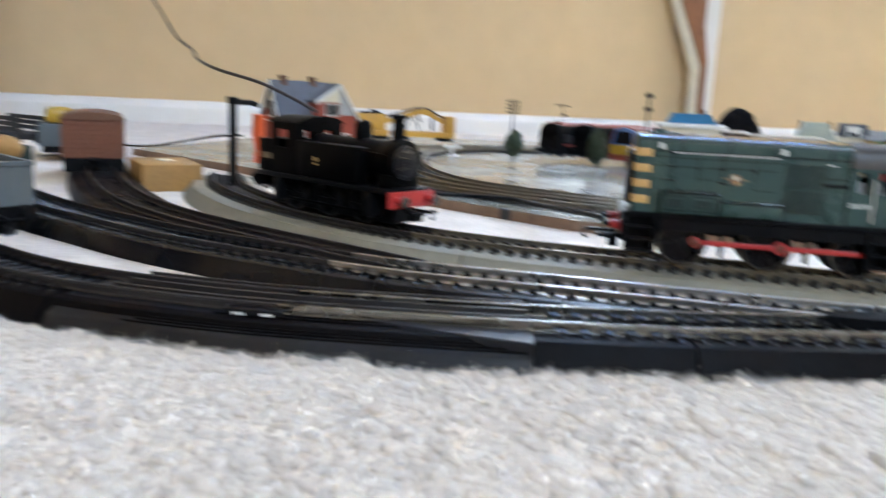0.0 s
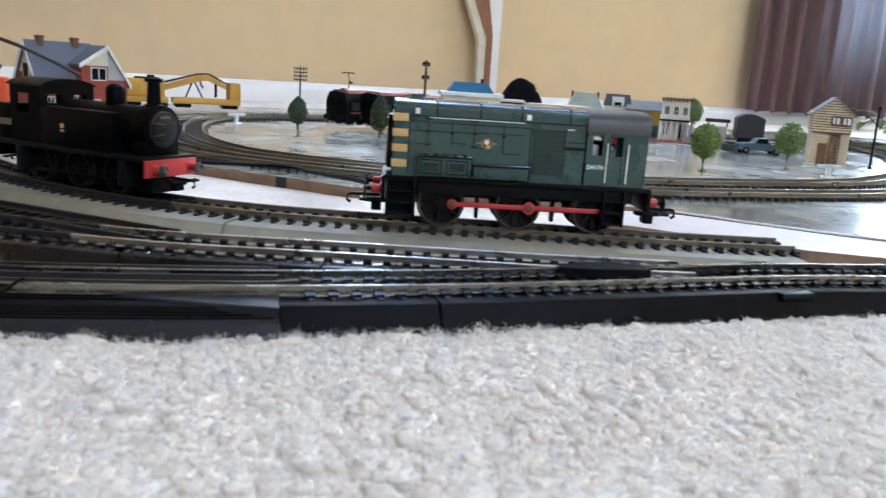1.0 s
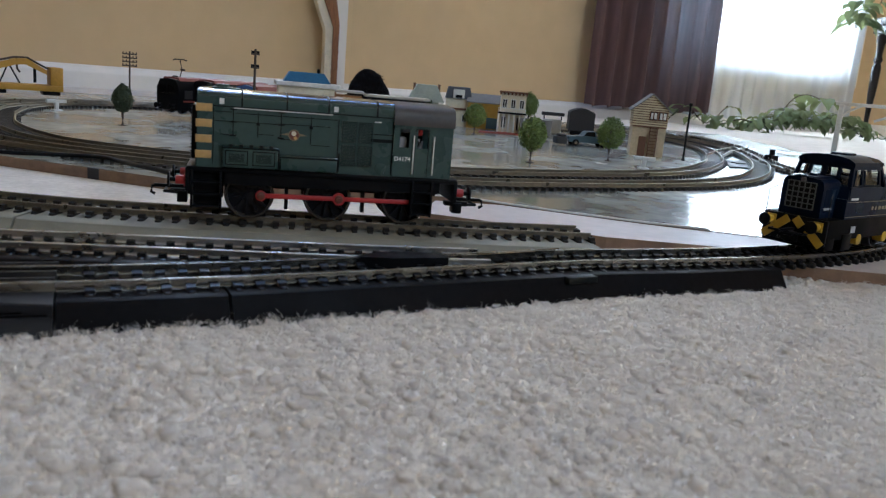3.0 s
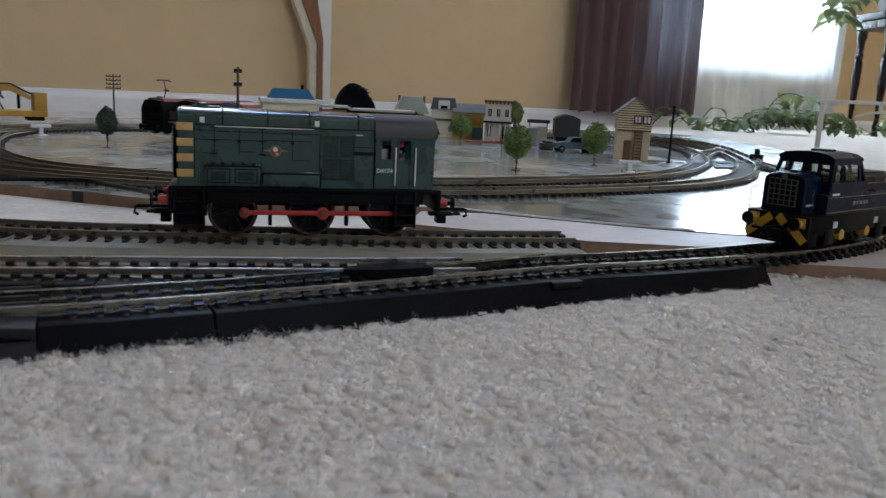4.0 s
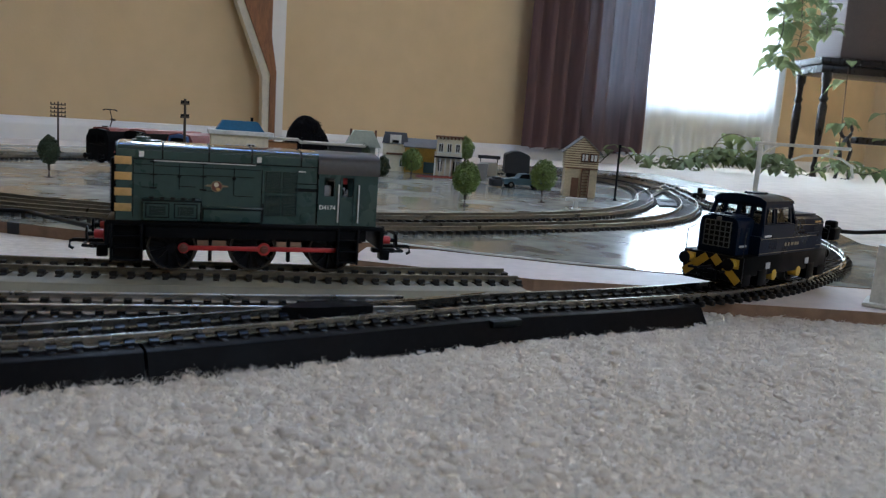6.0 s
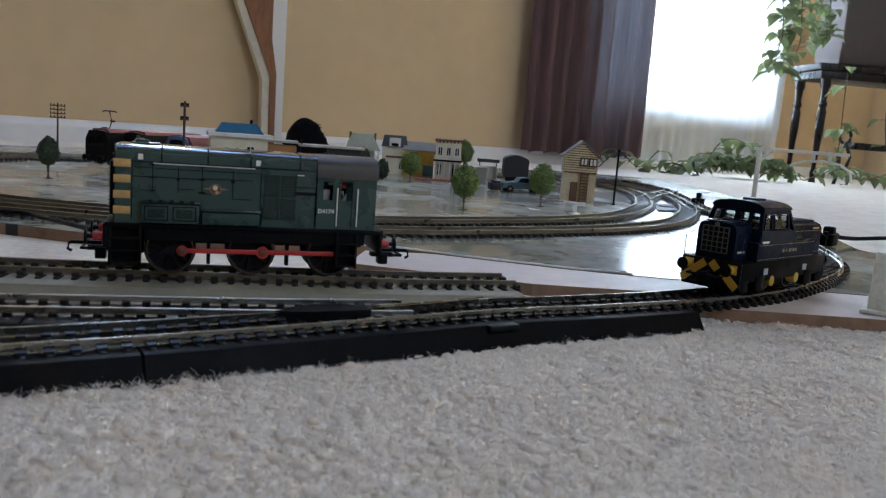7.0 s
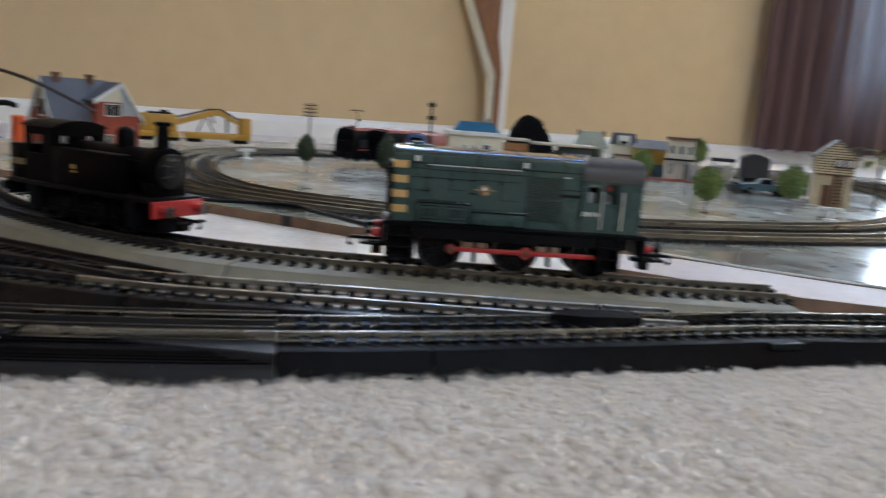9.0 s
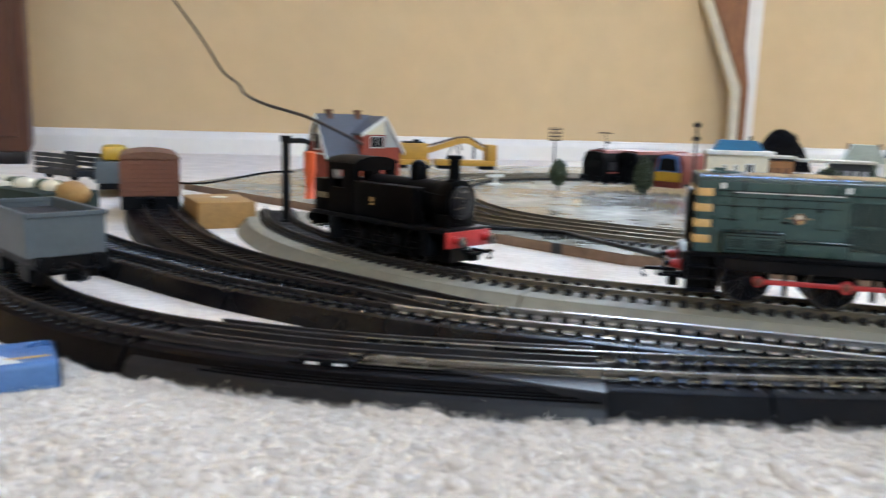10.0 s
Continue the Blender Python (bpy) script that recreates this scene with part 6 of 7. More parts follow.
for x, y, yaw in ((41.95, 67.2, -20), (40.6, 69.0, 10)):
    bm = B()
    prism(bm, [(-0.55, 0), (0.55, 0), (0.75, 1.7), (-0.35, 1.7)], -0.08, 0.08, "y")
    o = tagged(new("leaning_board", mesh_of("leaning_board", bm, "grey_roof", 0)), "grey card board leaning upright", "board")
    o.matrix_world = pose(x * U, y * U, TOP * U, -8, 0, yaw)

bs = thing("bus_shelter", 47.4, 75.2, TOP, -25, "small white shelter with a black roof", "model building")
bm = B()
box(bm, -1.0, 1.0, -0.3, 0.5, 0, 1.5)
part("wall", bm, "trim_white", bs, smooth=0)
bm = B()
box(bm, -1.2, 1.2, -0.6, 0.6, 1.9, 2.25, 0.03)
part("roof", bm, "charcoal", bs, smooth=0)
for x in (-1.0, 0.9):
    bm = B()
    box(bm, x, x + 0.1, -0.25, -0.15, 1.5, 1.95)
    part("post", bm, "charcoal", bs, smooth=0)

wg = thing("covered_wagon", 48.25, 70.85, TOP, 62, "dark grey covered goods wagon on the board", "model wagon")
bm = B()
prism(bm, mirror([(-1.3, 0.75), (-1.3, 2.55), (-1.15, 2.72), (-0.5, 2.98), (0, 3.05)]), -1.9, 1.9)
part("body", bm, "charcoal", wg)
bm = B()
box(bm, -1.9, 1.9, -1.1, 1.1, 0.4, 0.75)
part("frame", bm, "loco_black", wg, smooth=0)
for xx in (-1.2, 1.2):
    for s in (-1, 1):
        wheel(wg, xx, s * 0.7, 0.4, 8, s)

pk = thing("pickup_truck", 41.9, 60.2, TOP, 166, "pale blue model pickup truck with a dark bed", "toy vehicle")
bm = B()
prism(bm, [(-2.3, 0.4), (2.2, 0.4), (2.25, 0.95), (0.7, 1.08), (0.35, 1.55), (-0.6, 1.6), (-0.7, 1.05), (-2.3, 1.0)], -0.8, 0.8, "y")
bmesh.ops.bevel(bm, geom=bm.edges[:], offset=0.06, segments=2, affect="EDGES")
part("body", bm, "car_blue", pk)
bm = B()
prism(bm, [(-0.55, 1.08), (0.62, 1.1), (0.32, 1.5), (-0.5, 1.54)], -0.815, 0.815, "y")
part("side_glass", bm, "loco_black", pk, smooth=0)
for xx in (-1.5, 1.45):
    for s in (-1, 1):
        bm = B()
        cyl(bm, (xx, s * 0.75, 0.36), 0.36, 0.22, "y", 16, bevel=0.04)
        w = part("wheel", bm, "loco_black", pk)
        bm = B()
        cyl(bm, (xx, s * 0.87, 0.36), 0.18, 0.03, "y", 12)
        part("rim", bm, "tyre", w)
bm = B()
box(bm, 2.2, 2.32, -0.8, 0.8, 0.42, 0.58, 0.03)
part("bumper", bm, "tyre", pk)
bm = B()
box(bm, 2.36, 3.5, -0.78, 0.78, 0.12, 0.85, 0.1)
box(bm, 2.5, 3.2, -0.7, 0.7, 0.85, 1.1, 0.08)
part("towed_bed", bm, "charcoal", pk, "black low bed coupled to the truck")

pk.matrix_world = pose(42.3 * U, 60.0 * U, TOP * U, 0, 0, 166) @ Matrix.Scale(0.86, 4)

for x, y, yaw in ((-0.9, 66.0, 30), (36.4, 43.6, -20)):
    ws = thing("buffer_stop", x, y, TOP, yaw, "small white T-shaped buffer stop on the board", "buffer stop")
    bm = B()
    box(bm, -0.75, 0.75, -0.12, 0.12, 0.6, 0.85, 0.04)
    part("beam", bm, "gantry_white", ws)
    bm = B()
    box(bm, -0.14, 0.14, -0.14, 0.14, 0, 0.65, 0.03)
    box(bm, -0.35, 0.35, -0.3, 0.3, 0, 0.12, 0.03)
    part("post", bm, "gantry_white", ws)

# two electric locomotives and a railcar standing end on, their tails running back to the right
def end_on(x, y, yaw, label, roof_len, pantograph):
    g = thing("electric_locomotive", x, y, RAIL, yaw, label, "model locomotive", "electric locomotives")
    bm = B()
    prism(bm, mirror([(-1.0, 0.3), (-1.2, 0.9), (-1.2, 2.0), (-0.85, 2.62), (0, 2.7)]), 0, roof_len)
    bd = part("body", bm, "loco_black", g)
    bm = B()
    prism(bm, mirror([(-0.95, 2.55), (-0.8, 2.78), (0, 2.84)]), 0.35, roof_len)
    part("roof", bm, "dark_red", g, "dull red roof")
    for k in range(int(roof_len / 1.3)):
        bm = B()
        box(bm, 0.6 + k * 1.25, 1.4 + k * 1.25, -1.22, -1.19, 1.2, 1.85)
        part("window", bm, "charcoal", bd, smooth=0)
    for s in (-1, 1):
        bm = B()
        prism(bm, [(s * 0.12, 1.45), (s * 0.85, 1.45), (s * 0.75, 2.15), (s * 0.12, 2.2)], -0.03, 0.02, "x")
        part("windscreen", bm, "glass", bd, smooth=0)
        buffer(g, 0, s * 0.75, 0.6, -1, "loco_black")
    bm = B()
    box(bm, 0.5, roof_len - 0.3, -1.215, -1.19, 0.95, 1.08)
    part("waist_line", bm, "dark_red", bd, smooth=0)
    if pantograph:
        bm = B()
        tube(bm, [(1.2, 0, 2.8), (1.5, 0.1, 3.4), (1.2, 0.0, 4.1)], 0.05, 6)
        tube(bm, [(1.2, -0.75, 4.1), (1.2, -0.55, 4.17), (1.2, 0.55, 4.17), (1.2, 0.75, 4.1)], 0.05, 6)
        tube(bm, [(0.75, -0.25, 2.85), (0.75, 0.25, 2.85)], 0.09, 6)
        tube(bm, [(1.48, -0.2, 3.38), (1.5, 0.2, 3.42)], 0.09, 6)
        part("pantograph", bm, "bark", g)
    for xx in (0.9, 2.1, roof_len - 2.0, roof_len - 0.8):
        for s in (-1, 1):
            wheel(g, xx, s * 0.7, 0.42, 8, s)
    return g


end_on(6.95, 65.0, 38, "black ended electric locomotive with red roof and raised pantograph", 5.6, True)
end_on(9.5, 64.4, 38, "black ended electric locomotive with a dull red roof", 6.5, False)

t2 = thing("diesel_railcar", 12.6, 63.6, RAIL, 48, "railcar with a yellow and blue nose and red flank", "model locomotive")
bm = B()
prism(bm, mirror([(-1.15, 0.35), (-1.25, 1.0), (-1.22, 2.0), (-0.9, 2.6), (0, 2.75)]), 0.3, 8.0)
part("body", bm, "dark_red", t2)
bm = B()
prism(bm, mirror([(-1.05, 0.55), (-1.1, 1.25), (0, 1.3)]), 0.0, 0.4)
part("nose", bm, "yellow", t2, "yellow warning nose")
bm = B()
prism(bm, mirror([(-1.05, 1.3), (-0.8, 2.5), (0, 2.68)]), 0.08, 0.42)
part("windscreen_surround", bm, "pack_blue", t2, "bluish nose round the windscreen")
bm = B()
prism(bm, mirror([(-0.8, 1.4), (-0.62, 2.3), (0, 2.38)]), 0.05, 0.1)
part("windscreen", bm, "loco_black", t2, smooth=0)
bm = B()
box(bm, 0.05, 0.6, -1.15, 1.15, 0.05, 0.5, 0.05)
part("valance", bm, "dark_red", t2)
for xx in (1.2, 2.6, 5.6, 7.0):
    for s in (-1, 1):
        wheel(t2, xx, s * 0.7, 0.4, 8, s)

# yellow breakdown crane on two flat wagons
cr = thing("crane_wagon", -6.25, 77.05, RAIL, 12, "yellow railway crane with its jib lowered over a flat wagon", "model crane")
bm = B()
box(bm, -4.9, -1.2, -1.1, 1.1, 0.45, 0.95, 0.05)
box(bm, -0.8, 5.2, -1.1, 1.1, 0.45, 0.95, 0.05)
part("wagon_deck", bm, "crane_yellow", cr)
bm = B()
box(bm, -4.6, -1.5, -1.0, 1.0, 0.95, 2.5, 0.1)
part("crane_cab", bm, "crane_yellow", cr)
bm = B()
box(bm, 4.2, 5.2, -1.05, 1.05, 0.95, 2.5, 0.05)
part("end_house", bm, "crane_yellow", cr)
bm = B()
for s in (-0.45, 0.45):
    prism(bm, [(-1.6, 1.5), (-1.6, 2.0), (1.6, 3.05), (2.5, 3.1), (4.0, 2.2), (4.0, 1.85), (2.4, 2.6), (1.7, 2.55)], s - 0.08, s + 0.08, "y")
part("jib", bm, "crane_yellow", cr)
bm = B()
box(bm, -4.0, -1.9, -0.7, 0.7, 2.5, 2.66, 0.05)
box(bm, -2.9, -2.3, -0.5, 0.5, 2.66, 2.85, 0.05)
part("cab_vent", bm, "loco_black", cr)
bm = B()
for s in (-0.45, 0.45):
    tube(bm, [(-1.7, s, 2.2), (1.5, s, 3.16), (2.5, s, 3.2), (4.1, s, 2.35)], 0.07, 5)
tube(bm, [(1.7, 0, 3.1), (1.75, 0, 2.2), (1.95, 0, 1.9)], 0.09, 5)
part("jib_rope", bm, "bark", cr, "dark hoisting rope and hook")
bm = B()
tube(bm, [(1.0, 0, 2.4), (0.4, 0, 1.0)], 0.07, 5)
tube(bm, [(1.2, 0, 2.4), (1.9, 0, 1.0)], 0.07, 5)
tube(bm, [(3.1, 0, 2.6), (3.1, 0, 1.1)], 0.12, 6)
part("stay", bm, "loco_black", cr)
for xx in (-4.2, -1.9, 0.1, 4.3):
    bm = B()
    box(bm, xx - 0.7, xx + 0.7, -0.9, 0.9, 0.1, 0.5, 0.1)
    part("bogie", bm, "loco_black", cr)

# red brick station house with a slate roof
hs = thing("brick_house", -11.4, 61.0, TOP, 38, "red brick station house with grey slate roof and white dormer", "model building")
bm = B()
box(bm, -4.2, 0.0, -1.8, 1.9, 0, 2.5)
part("wall", bm, "brick", hs, smooth=0)
bm = B()
gable_roof(bm, -4.2, 0.7, -1.8, 1.9, 2.5, 2.8, 0.25, 0.12, "x")
part("roof", bm, "roof_slate", hs, smooth=0)
bm = B()
prism(bm, [(-1.8, 2.4), (1.9, 2.4), (0.05, 5.2)], -4.22, -4.16, "x")
part("gable", bm, "brick", hs, smooth=0)
bm = B()
prism(bm, [(-1.1, 3.3), (1.2, 3.3), (0.05, 5.05)], -4.25, -4.2, "x")
part("gable_infill", bm, "cream", hs, smooth=0)
bm = B()
prism(bm, [(-1.2, 0.0), (2.6, 0.0), (2.6, 2.9), (0.9, 5.2), (-1.2, 4.05)], -2.3, 1.9, "y")
wing = part("front_wing", bm, "brick", hs, smooth=0)
bm = B()
prism(bm, [(0.98, 3.02), (2.45, 3.02), (0.98, 5.0)], -2.34, -2.28, "y")
part("tile_panel", bm, "pale_grey", wing, "grey hung tiles in the gable", smooth=0)
bm = B()
prism(bm, [(-0.75, 3.95), (0.98, 3.95), (0.98, 5.0), (0.8, 5.02), (-1.0, 4.05)], -2.345, -2.28, "y")
part("gable_panel", bm, "cream", wing, smooth=0)
for top, foot in (((0.9, 5.2), (-1.5, 3.88)), ((0.9, 5.2), (2.85, 2.55))):
    bm = B()
    prism(bm, [foot, top, (top[0], top[1] + 0.14), (foot[0], foot[1] + 0.14)], -2.5, 1.9, "y")
    part("wing_roof", bm, "roof_slate", wing, smooth=0)
    bm = B()
    prism(bm, [(foot[0], foot[1] - 0.12), (top[0], top[1] - 0.16), (top[0], top[1] + 0.17), (foot[0], foot[1] + 0.17)], -2.6, -2.51, "y")
    part("barge_board", bm, "trim_white", wing, smooth=0)
windows(hs, [(-0.45, 0.85, 2.95, 3.85), (-0.4, 0.3, 0.5, 1.7), (1.3, 2.0, 0.5, 1.7)], -2.3)
windows(hs, [(-3.7, -3.1, 0.6, 1.8), (-2.6, -2.0, 0.6, 1.8), (-1.6, -1.1, 0.2, 1.9)], -1.8)
bm = B()
box(bm, -4.32, -4.24, -0.45, 0.55, 2.7, 4.0)
part("gable_window", bm, "trim_white", hs, smooth=0)
bm = B()
box(bm, -4.34, -4.31, -0.32, 0.42, 2.82, 3.88)
part("pane", bm, "loco_black", hs, smooth=0)
bm = B()
box(bm, -4.27, -4.2, -1.8, 1.9, 2.38, 2.5)
part("string_course", bm, "trim_white", hs, smooth=0)
for s in (-1, 1):
    bm = B()
    prism(bm, [(s * 2.15 + 0.05, 2.1), (s * 1.95 + 0.05, 2.05), (0.05, 5.05), (0.05, 5.4)], -4.55, -4.46, "x")
    part("barge_board", bm, "trim_white", hs, smooth=0)
for x in (-3.4, -0.6):
    bm = B()
    box(bm, x, x + 0.45, -0.2, 0.25, 5.05, 5.75)
    box(bm, x - 0.05, x + 0.5, -0.25, 0.3, 5.6, 5.7)
    part("chimney", bm, "timber_brown", hs, smooth=0)

hs.matrix_world = pose(-11.4 * U, 61.0 * U, TOP * U, 0, 0, 38) @ Matrix.Diagonal((0.85, 1, 1, 1))

# water crane with an orange hose
wc_ = thing("water_crane", -10.8, 37.6, 0.2, 0, "black water crane with a bright orange hose", "water crane")
bm = B()
cyl(bm, (0, 0, 2.3), 0.2, 4.6, "z", 12)
cyl(bm, (0, 0, 0.4), 0.36, 0.8, "z", 14, r2=0.26)
cyl(bm, (0, 0, 4.7), 0.28, 0.3, "z", 12)
part("column", bm, "loco_black", wc_)
bm = B()
tube(bm, [(0, 0, 4.6), (0.7, 0.6, 4.62), (0.9, 1.0, 4.5)], 0.13, 8)
part("arm", bm, "loco_black", wc_)
bm = B()
tube(bm, [(0.6, 2.4, 4.0), (0.55, 2.5, 3.0), (0.6, 2.5, 1.6)], [0.3, 0.33, 0.3], 8)
part("hose", bm, "orange", wc_, "bright orange hose")

# brown van, yellow and grey machine behind it, grey open wagon with a dark fill
vn = thing("brown_van", -20.05, 42.9, 0.85, 115, "brown covered goods van on the branch", "model wagon")
bm = B()
prism(bm, mirror([(-1.5, 0.7), (-1.5, 2.7), (-1.25, 2.86), (-0.65, 2.96), (0, 3.0)]), -2.8, 2.8)
vb = part("body", bm, "brown_wagon", vn)
bm = B()
prism(bm, mirror([(-1.56, 2.66), (-1.5, 2.76), (-1.25, 2.91), (-0.65, 3.01), (0, 3.05)]), -2.9, 2.9)
part("roof", bm, "timber_brown", vn, "dark brown curved roof")
for k in range(8):
    bm = B()
    box(bm, -2.83, -2.79, -1.45, 1.45, 0.75 + k * 0.232, 0.965 + k * 0.232, 0.008, 1)
    part("plank", bm, "brown_wagon", vb, smooth=0)
for yy in (-1.42, -0.5, 0.4, 1.32):
    bm = B()
    box(bm, -2.88, -2.83, yy, yy + 0.1, 0.7, 2.58)
    part("end_post", bm, "brown_wagon", vb, smooth=0)
bm = B()
box(bm, -2.85, 2.85, -1.45, 1.45, 0.0, 0.7)
part("frame", bm, "loco_black", vn, smooth=0)
for xx in (-1.7, 1.7):
    for s in (-1, 1):
        wheel(vn, xx, s * 0.72, 0.5, 8, s)
coupling(vn, -2.7, -1)

ym = thing("track_machine", -26.9, 52.5, RAIL - 0.4, 116, "grey wagon with a yellow housing behind the brown van", "model wagon")
bm = B()
box(bm, -3.0, 3.0, -1.2, 1.2, 0.5, 1.9, 0.06)
part("body", bm, "grey_wagon", ym)
bm = B()
box(bm, -2.2, 0.6, -0.8, 0.8, 1.9, 2.9, 0.3)
part("housing", bm, "yellow", ym, "bright yellow housing")
bm = B()
box(bm, -3.0, 3.0, -1.0, 1.0, 0.1, 0.5)
part("frame", bm, "loco_black", ym, smooth=0)

fw = thing("flat_wagon", -31.1, 54.3, RAIL - 0.1, 150, "dark low wagon with slatted sides behind the van", "model wagon")
bm = B()
box(bm, -2.6, 2.6, -1.2, 1.2, 0.3, 0.7, 0.04)
part("deck", bm, "charcoal", fw)
for s in (-1, 1):
    for zz in (0.85, 1.2, 1.55):
        bm = B()
        box(bm, -2.6, 2.6, *sorted((s * 1.2, s * 1.12)), zz, zz + 0.28)
        part("side_slat", bm, "charcoal", fw, smooth=0)
    for xx in (-2.5, -0.9, 0.8, 2.4):
        bm = B()
        box(bm, xx, xx + 0.1, *sorted((s * 1.11, s * 1.02)), 0.7, 1.75)
        part("stake", bm, "charcoal", fw, smooth=0)
for xx in (-1.6, 1.6):
    for s in (-1, 1):
        wheel(fw, xx, s * 0.72, 0.4, 8, s)

gw = thing("grey_wagon", -13.75, 22.0, RAIL, 139, "pale grey open goods wagon on the near track", "model wagon")
bm = B()
L, W, Z0, Z1 = 2.3, 1.2, 0.93, 2.1
box(bm, -L, L, -W, W, Z0, Z0 + 0.1)
part("floor_plate", bm, "grey_wagon", gw, smooth=0)
for a, b, c, d in ((-L, L, -W, -W + 0.1), (-L, L, W - 0.1, W), (-L, -L + 0.1, -W + 0.1, W - 0.1), (L - 0.1, L, -W + 0.1, W - 0.1)):
    bm = B()
    box(bm, a, b, c, d, Z0 + 0.1, Z1)
    part("side_plate", bm, "grey_wagon", gw, smooth=0)
bm = B()
for a, b, c, d in ((-L - 0.05, L + 0.05, -W - 0.05, -W + 0.12), (-L - 0.05, L + 0.05, W - 0.12, W + 0.05), (-L - 0.05, -L + 0.12, -W, W), (L - 0.12, L + 0.05, -W, W)):
    box(bm, a, b, c, d, Z1 - 0.08, Z1 + 0.05, 0.02)
part("top_rail", bm, "grey_wagon", gw, smooth=0)
bm = B()
box(bm, -1.8, -0.9, -W - 0.02, -W, 1.05, 1.4)
part("panel", bm, "loco_black", gw, smooth=0)
bm = B()
box(bm, -L + 0.12, L - 0.12, -W + 0.12, W - 0.12, Z0 + 0.1, Z1 - 0.22, 0.05)
part("load", bm, "charcoal", gw, "dark flat fill inside the open wagon", smooth=0)
bm = B()
box(bm, -L - 0.1, L + 0.1, -1.0, 1.0, 0.6, 0.94)
for xx in (-1.4, 1.4):
    box(bm, xx - 0.5, xx + 0.5, -1.05, -0.85, 0.2, 0.7)
    box(bm, xx - 0.5, xx + 0.5, 0.85, 1.05, 0.2, 0.7)
part("frame", bm, "loco_black", gw, smooth=0)
for xx in (-1.4, 1.4):
    for s in (-1, 1):
        wheel(gw, xx, s * 0.72, 0.42, 8, s)
for s in (-1, 1):
    buffer(gw, -L - 0.1, s * 0.85, 0.8, -1, "loco_black")
coupling(gw, -2.2, -1)
gw.matrix_world = pose(-13.75 * U, 22.0 * U, RAIL * U, 0, 0, 139) @ Matrix.Diagonal((0.88, 0.88, 1, 1))

for x, y, yaw, col, z1, nm, lab in ((-17.7, 27.9, 150, "teal", 3.05, "loaded_wagon", "dark green open wagon with pale sacks"), (-20.6, 29.4, 150, "cream", 3.2, "cream_wagon", "cream sided wagon behind the grey one")):
    o = thing(nm, x, y, 0.12, yaw, lab, "model wagon")
    bm = B()
    box(bm, -2.6, 2.6, -1.1, 1.1, 0.5, z1, 0.05)
    part("body", bm, col, o)
    bm = B()
    box(bm, -2.6, 2.6, -0.9, 0.9, 0.0, 0.5)
    part("frame", bm, "loco_black", o, smooth=0)
    if nm == "loaded_wagon":
        rnd = random.Random(12)
        for k in range(9):
            bm = B()
            ball(bm, (-2.2 + k * 0.52 - (0.5 if k == 0 else 0), rnd.uniform(-0.5, 0.5), z1 + (-0.05 if k == 0 else 0.1)), 0.62 if k == 0 else rnd.uniform(0.28, 0.42), (1.2, 0.9, 0.75))
            part("sack", bm, "box_card" if k == 0 else ("cream" if k % 3 == 1 else "leaf_dark"), o)

# wooden block on the carpet
wb = thing("wooden_block", -15.2, 40.4, 0.1, 32, "yellowish wooden block lying on the carpet", "block")
bm = B()
box(bm, -1.45, 1.45, -2.1, 2.1, 0, 1.5, 0.06)
part("block", bm, "box_card", wb)
bm = B()
cyl(bm, (0.1, 0.3, 1.52), 0.4, 0.05, "z", 16)
part("dowel_end", bm, "cream", wb)
bm = B()
cyl(bm, (1.05, -2.11, 0.4), 0.26, 0.05, "y", 14)
part("hole", bm, "loco_black", wb)

# blue and white packet at the carpet's edge
bp_ = thing("blue_packet", -11.0, 15.3, 0.15, 35, "blue and white shiny packet lying on the carpet", "packet")
bm = B()
box(bm, -1.6, 1.3, -0.9, 0.9, 0, 0.75, 0.12, 3)
part("wrapper", bm, "pack_blue", bp_)
bm = B()
prism(bm, [(-1.5, -0.8), (0.6, -0.8), (0.0, 0.2), (-1.5, 0.5)], 0.752, 0.765, "z")
part("print", bm, "print_white", bp_, smooth=0)
bm = B()
prism(bm, [(-1.5, 0.06), (0.3, 0.06), (-0.3, 0.5), (-1.5, 0.5)], -0.915, -0.902, "y")
part("side_print", bm, "print_white", bp_, smooth=0)
bm = B()
box(bm, 1.2, 1.33, -0.86, 0.86, 0.04, 0.72, 0.06)
part("end_flap", bm, "blue", bp_, "dark blue folded end")
bm = B()
prism(bm, [(0.3, 0.757), (1.15, 0.757), (1.15, 0.77), (0.3, 0.77)], -0.55, -0.45, "y")
part("edge_print", bm, "straw", bp_, smooth=0)

# gantry, plug, bracket, point motor at the right
gt = thing("loading_gauge", 49.25, 39.68, 0.1, -50, "white plastic loading gauge arch on a post", "loading gauge")
bm = B()
box(bm, -0.17, 0.17, -0.15, 0.15, 0, 6.1, 0.03)
part("post", bm, "gantry_white", gt)
bm = B()
box(bm, -0.4, 5.8, -0.12, 0.12, 6.05, 6.28, 0.03)
part("beam", bm, "gantry_white", gt)
bm = B()
tube(bm, [(2.1, 0, 5.15), (2.9, 0, 5.5), (4.2, 0, 5.62), (5.3, 0, 5.45), (5.95, 0, 5.0), (6.15, 0, 4.2)], 0.1, 6)
part("arch", bm, "gantry_white", gt)
bm = B()
for x in (3.55, 4.6):
    box(bm, x - 0.12, x + 0.12, -0.1, 0.1, 5.55, 6.1)
part("hanger", bm, "gantry_white", gt)
bm = B()
tube(bm, [(0.1, 0, 5.3), (0.5, 0, 5.7), (1.2, 0, 6.1)], 0.08, 5)
part("bracket", bm, "gantry_white", gt)

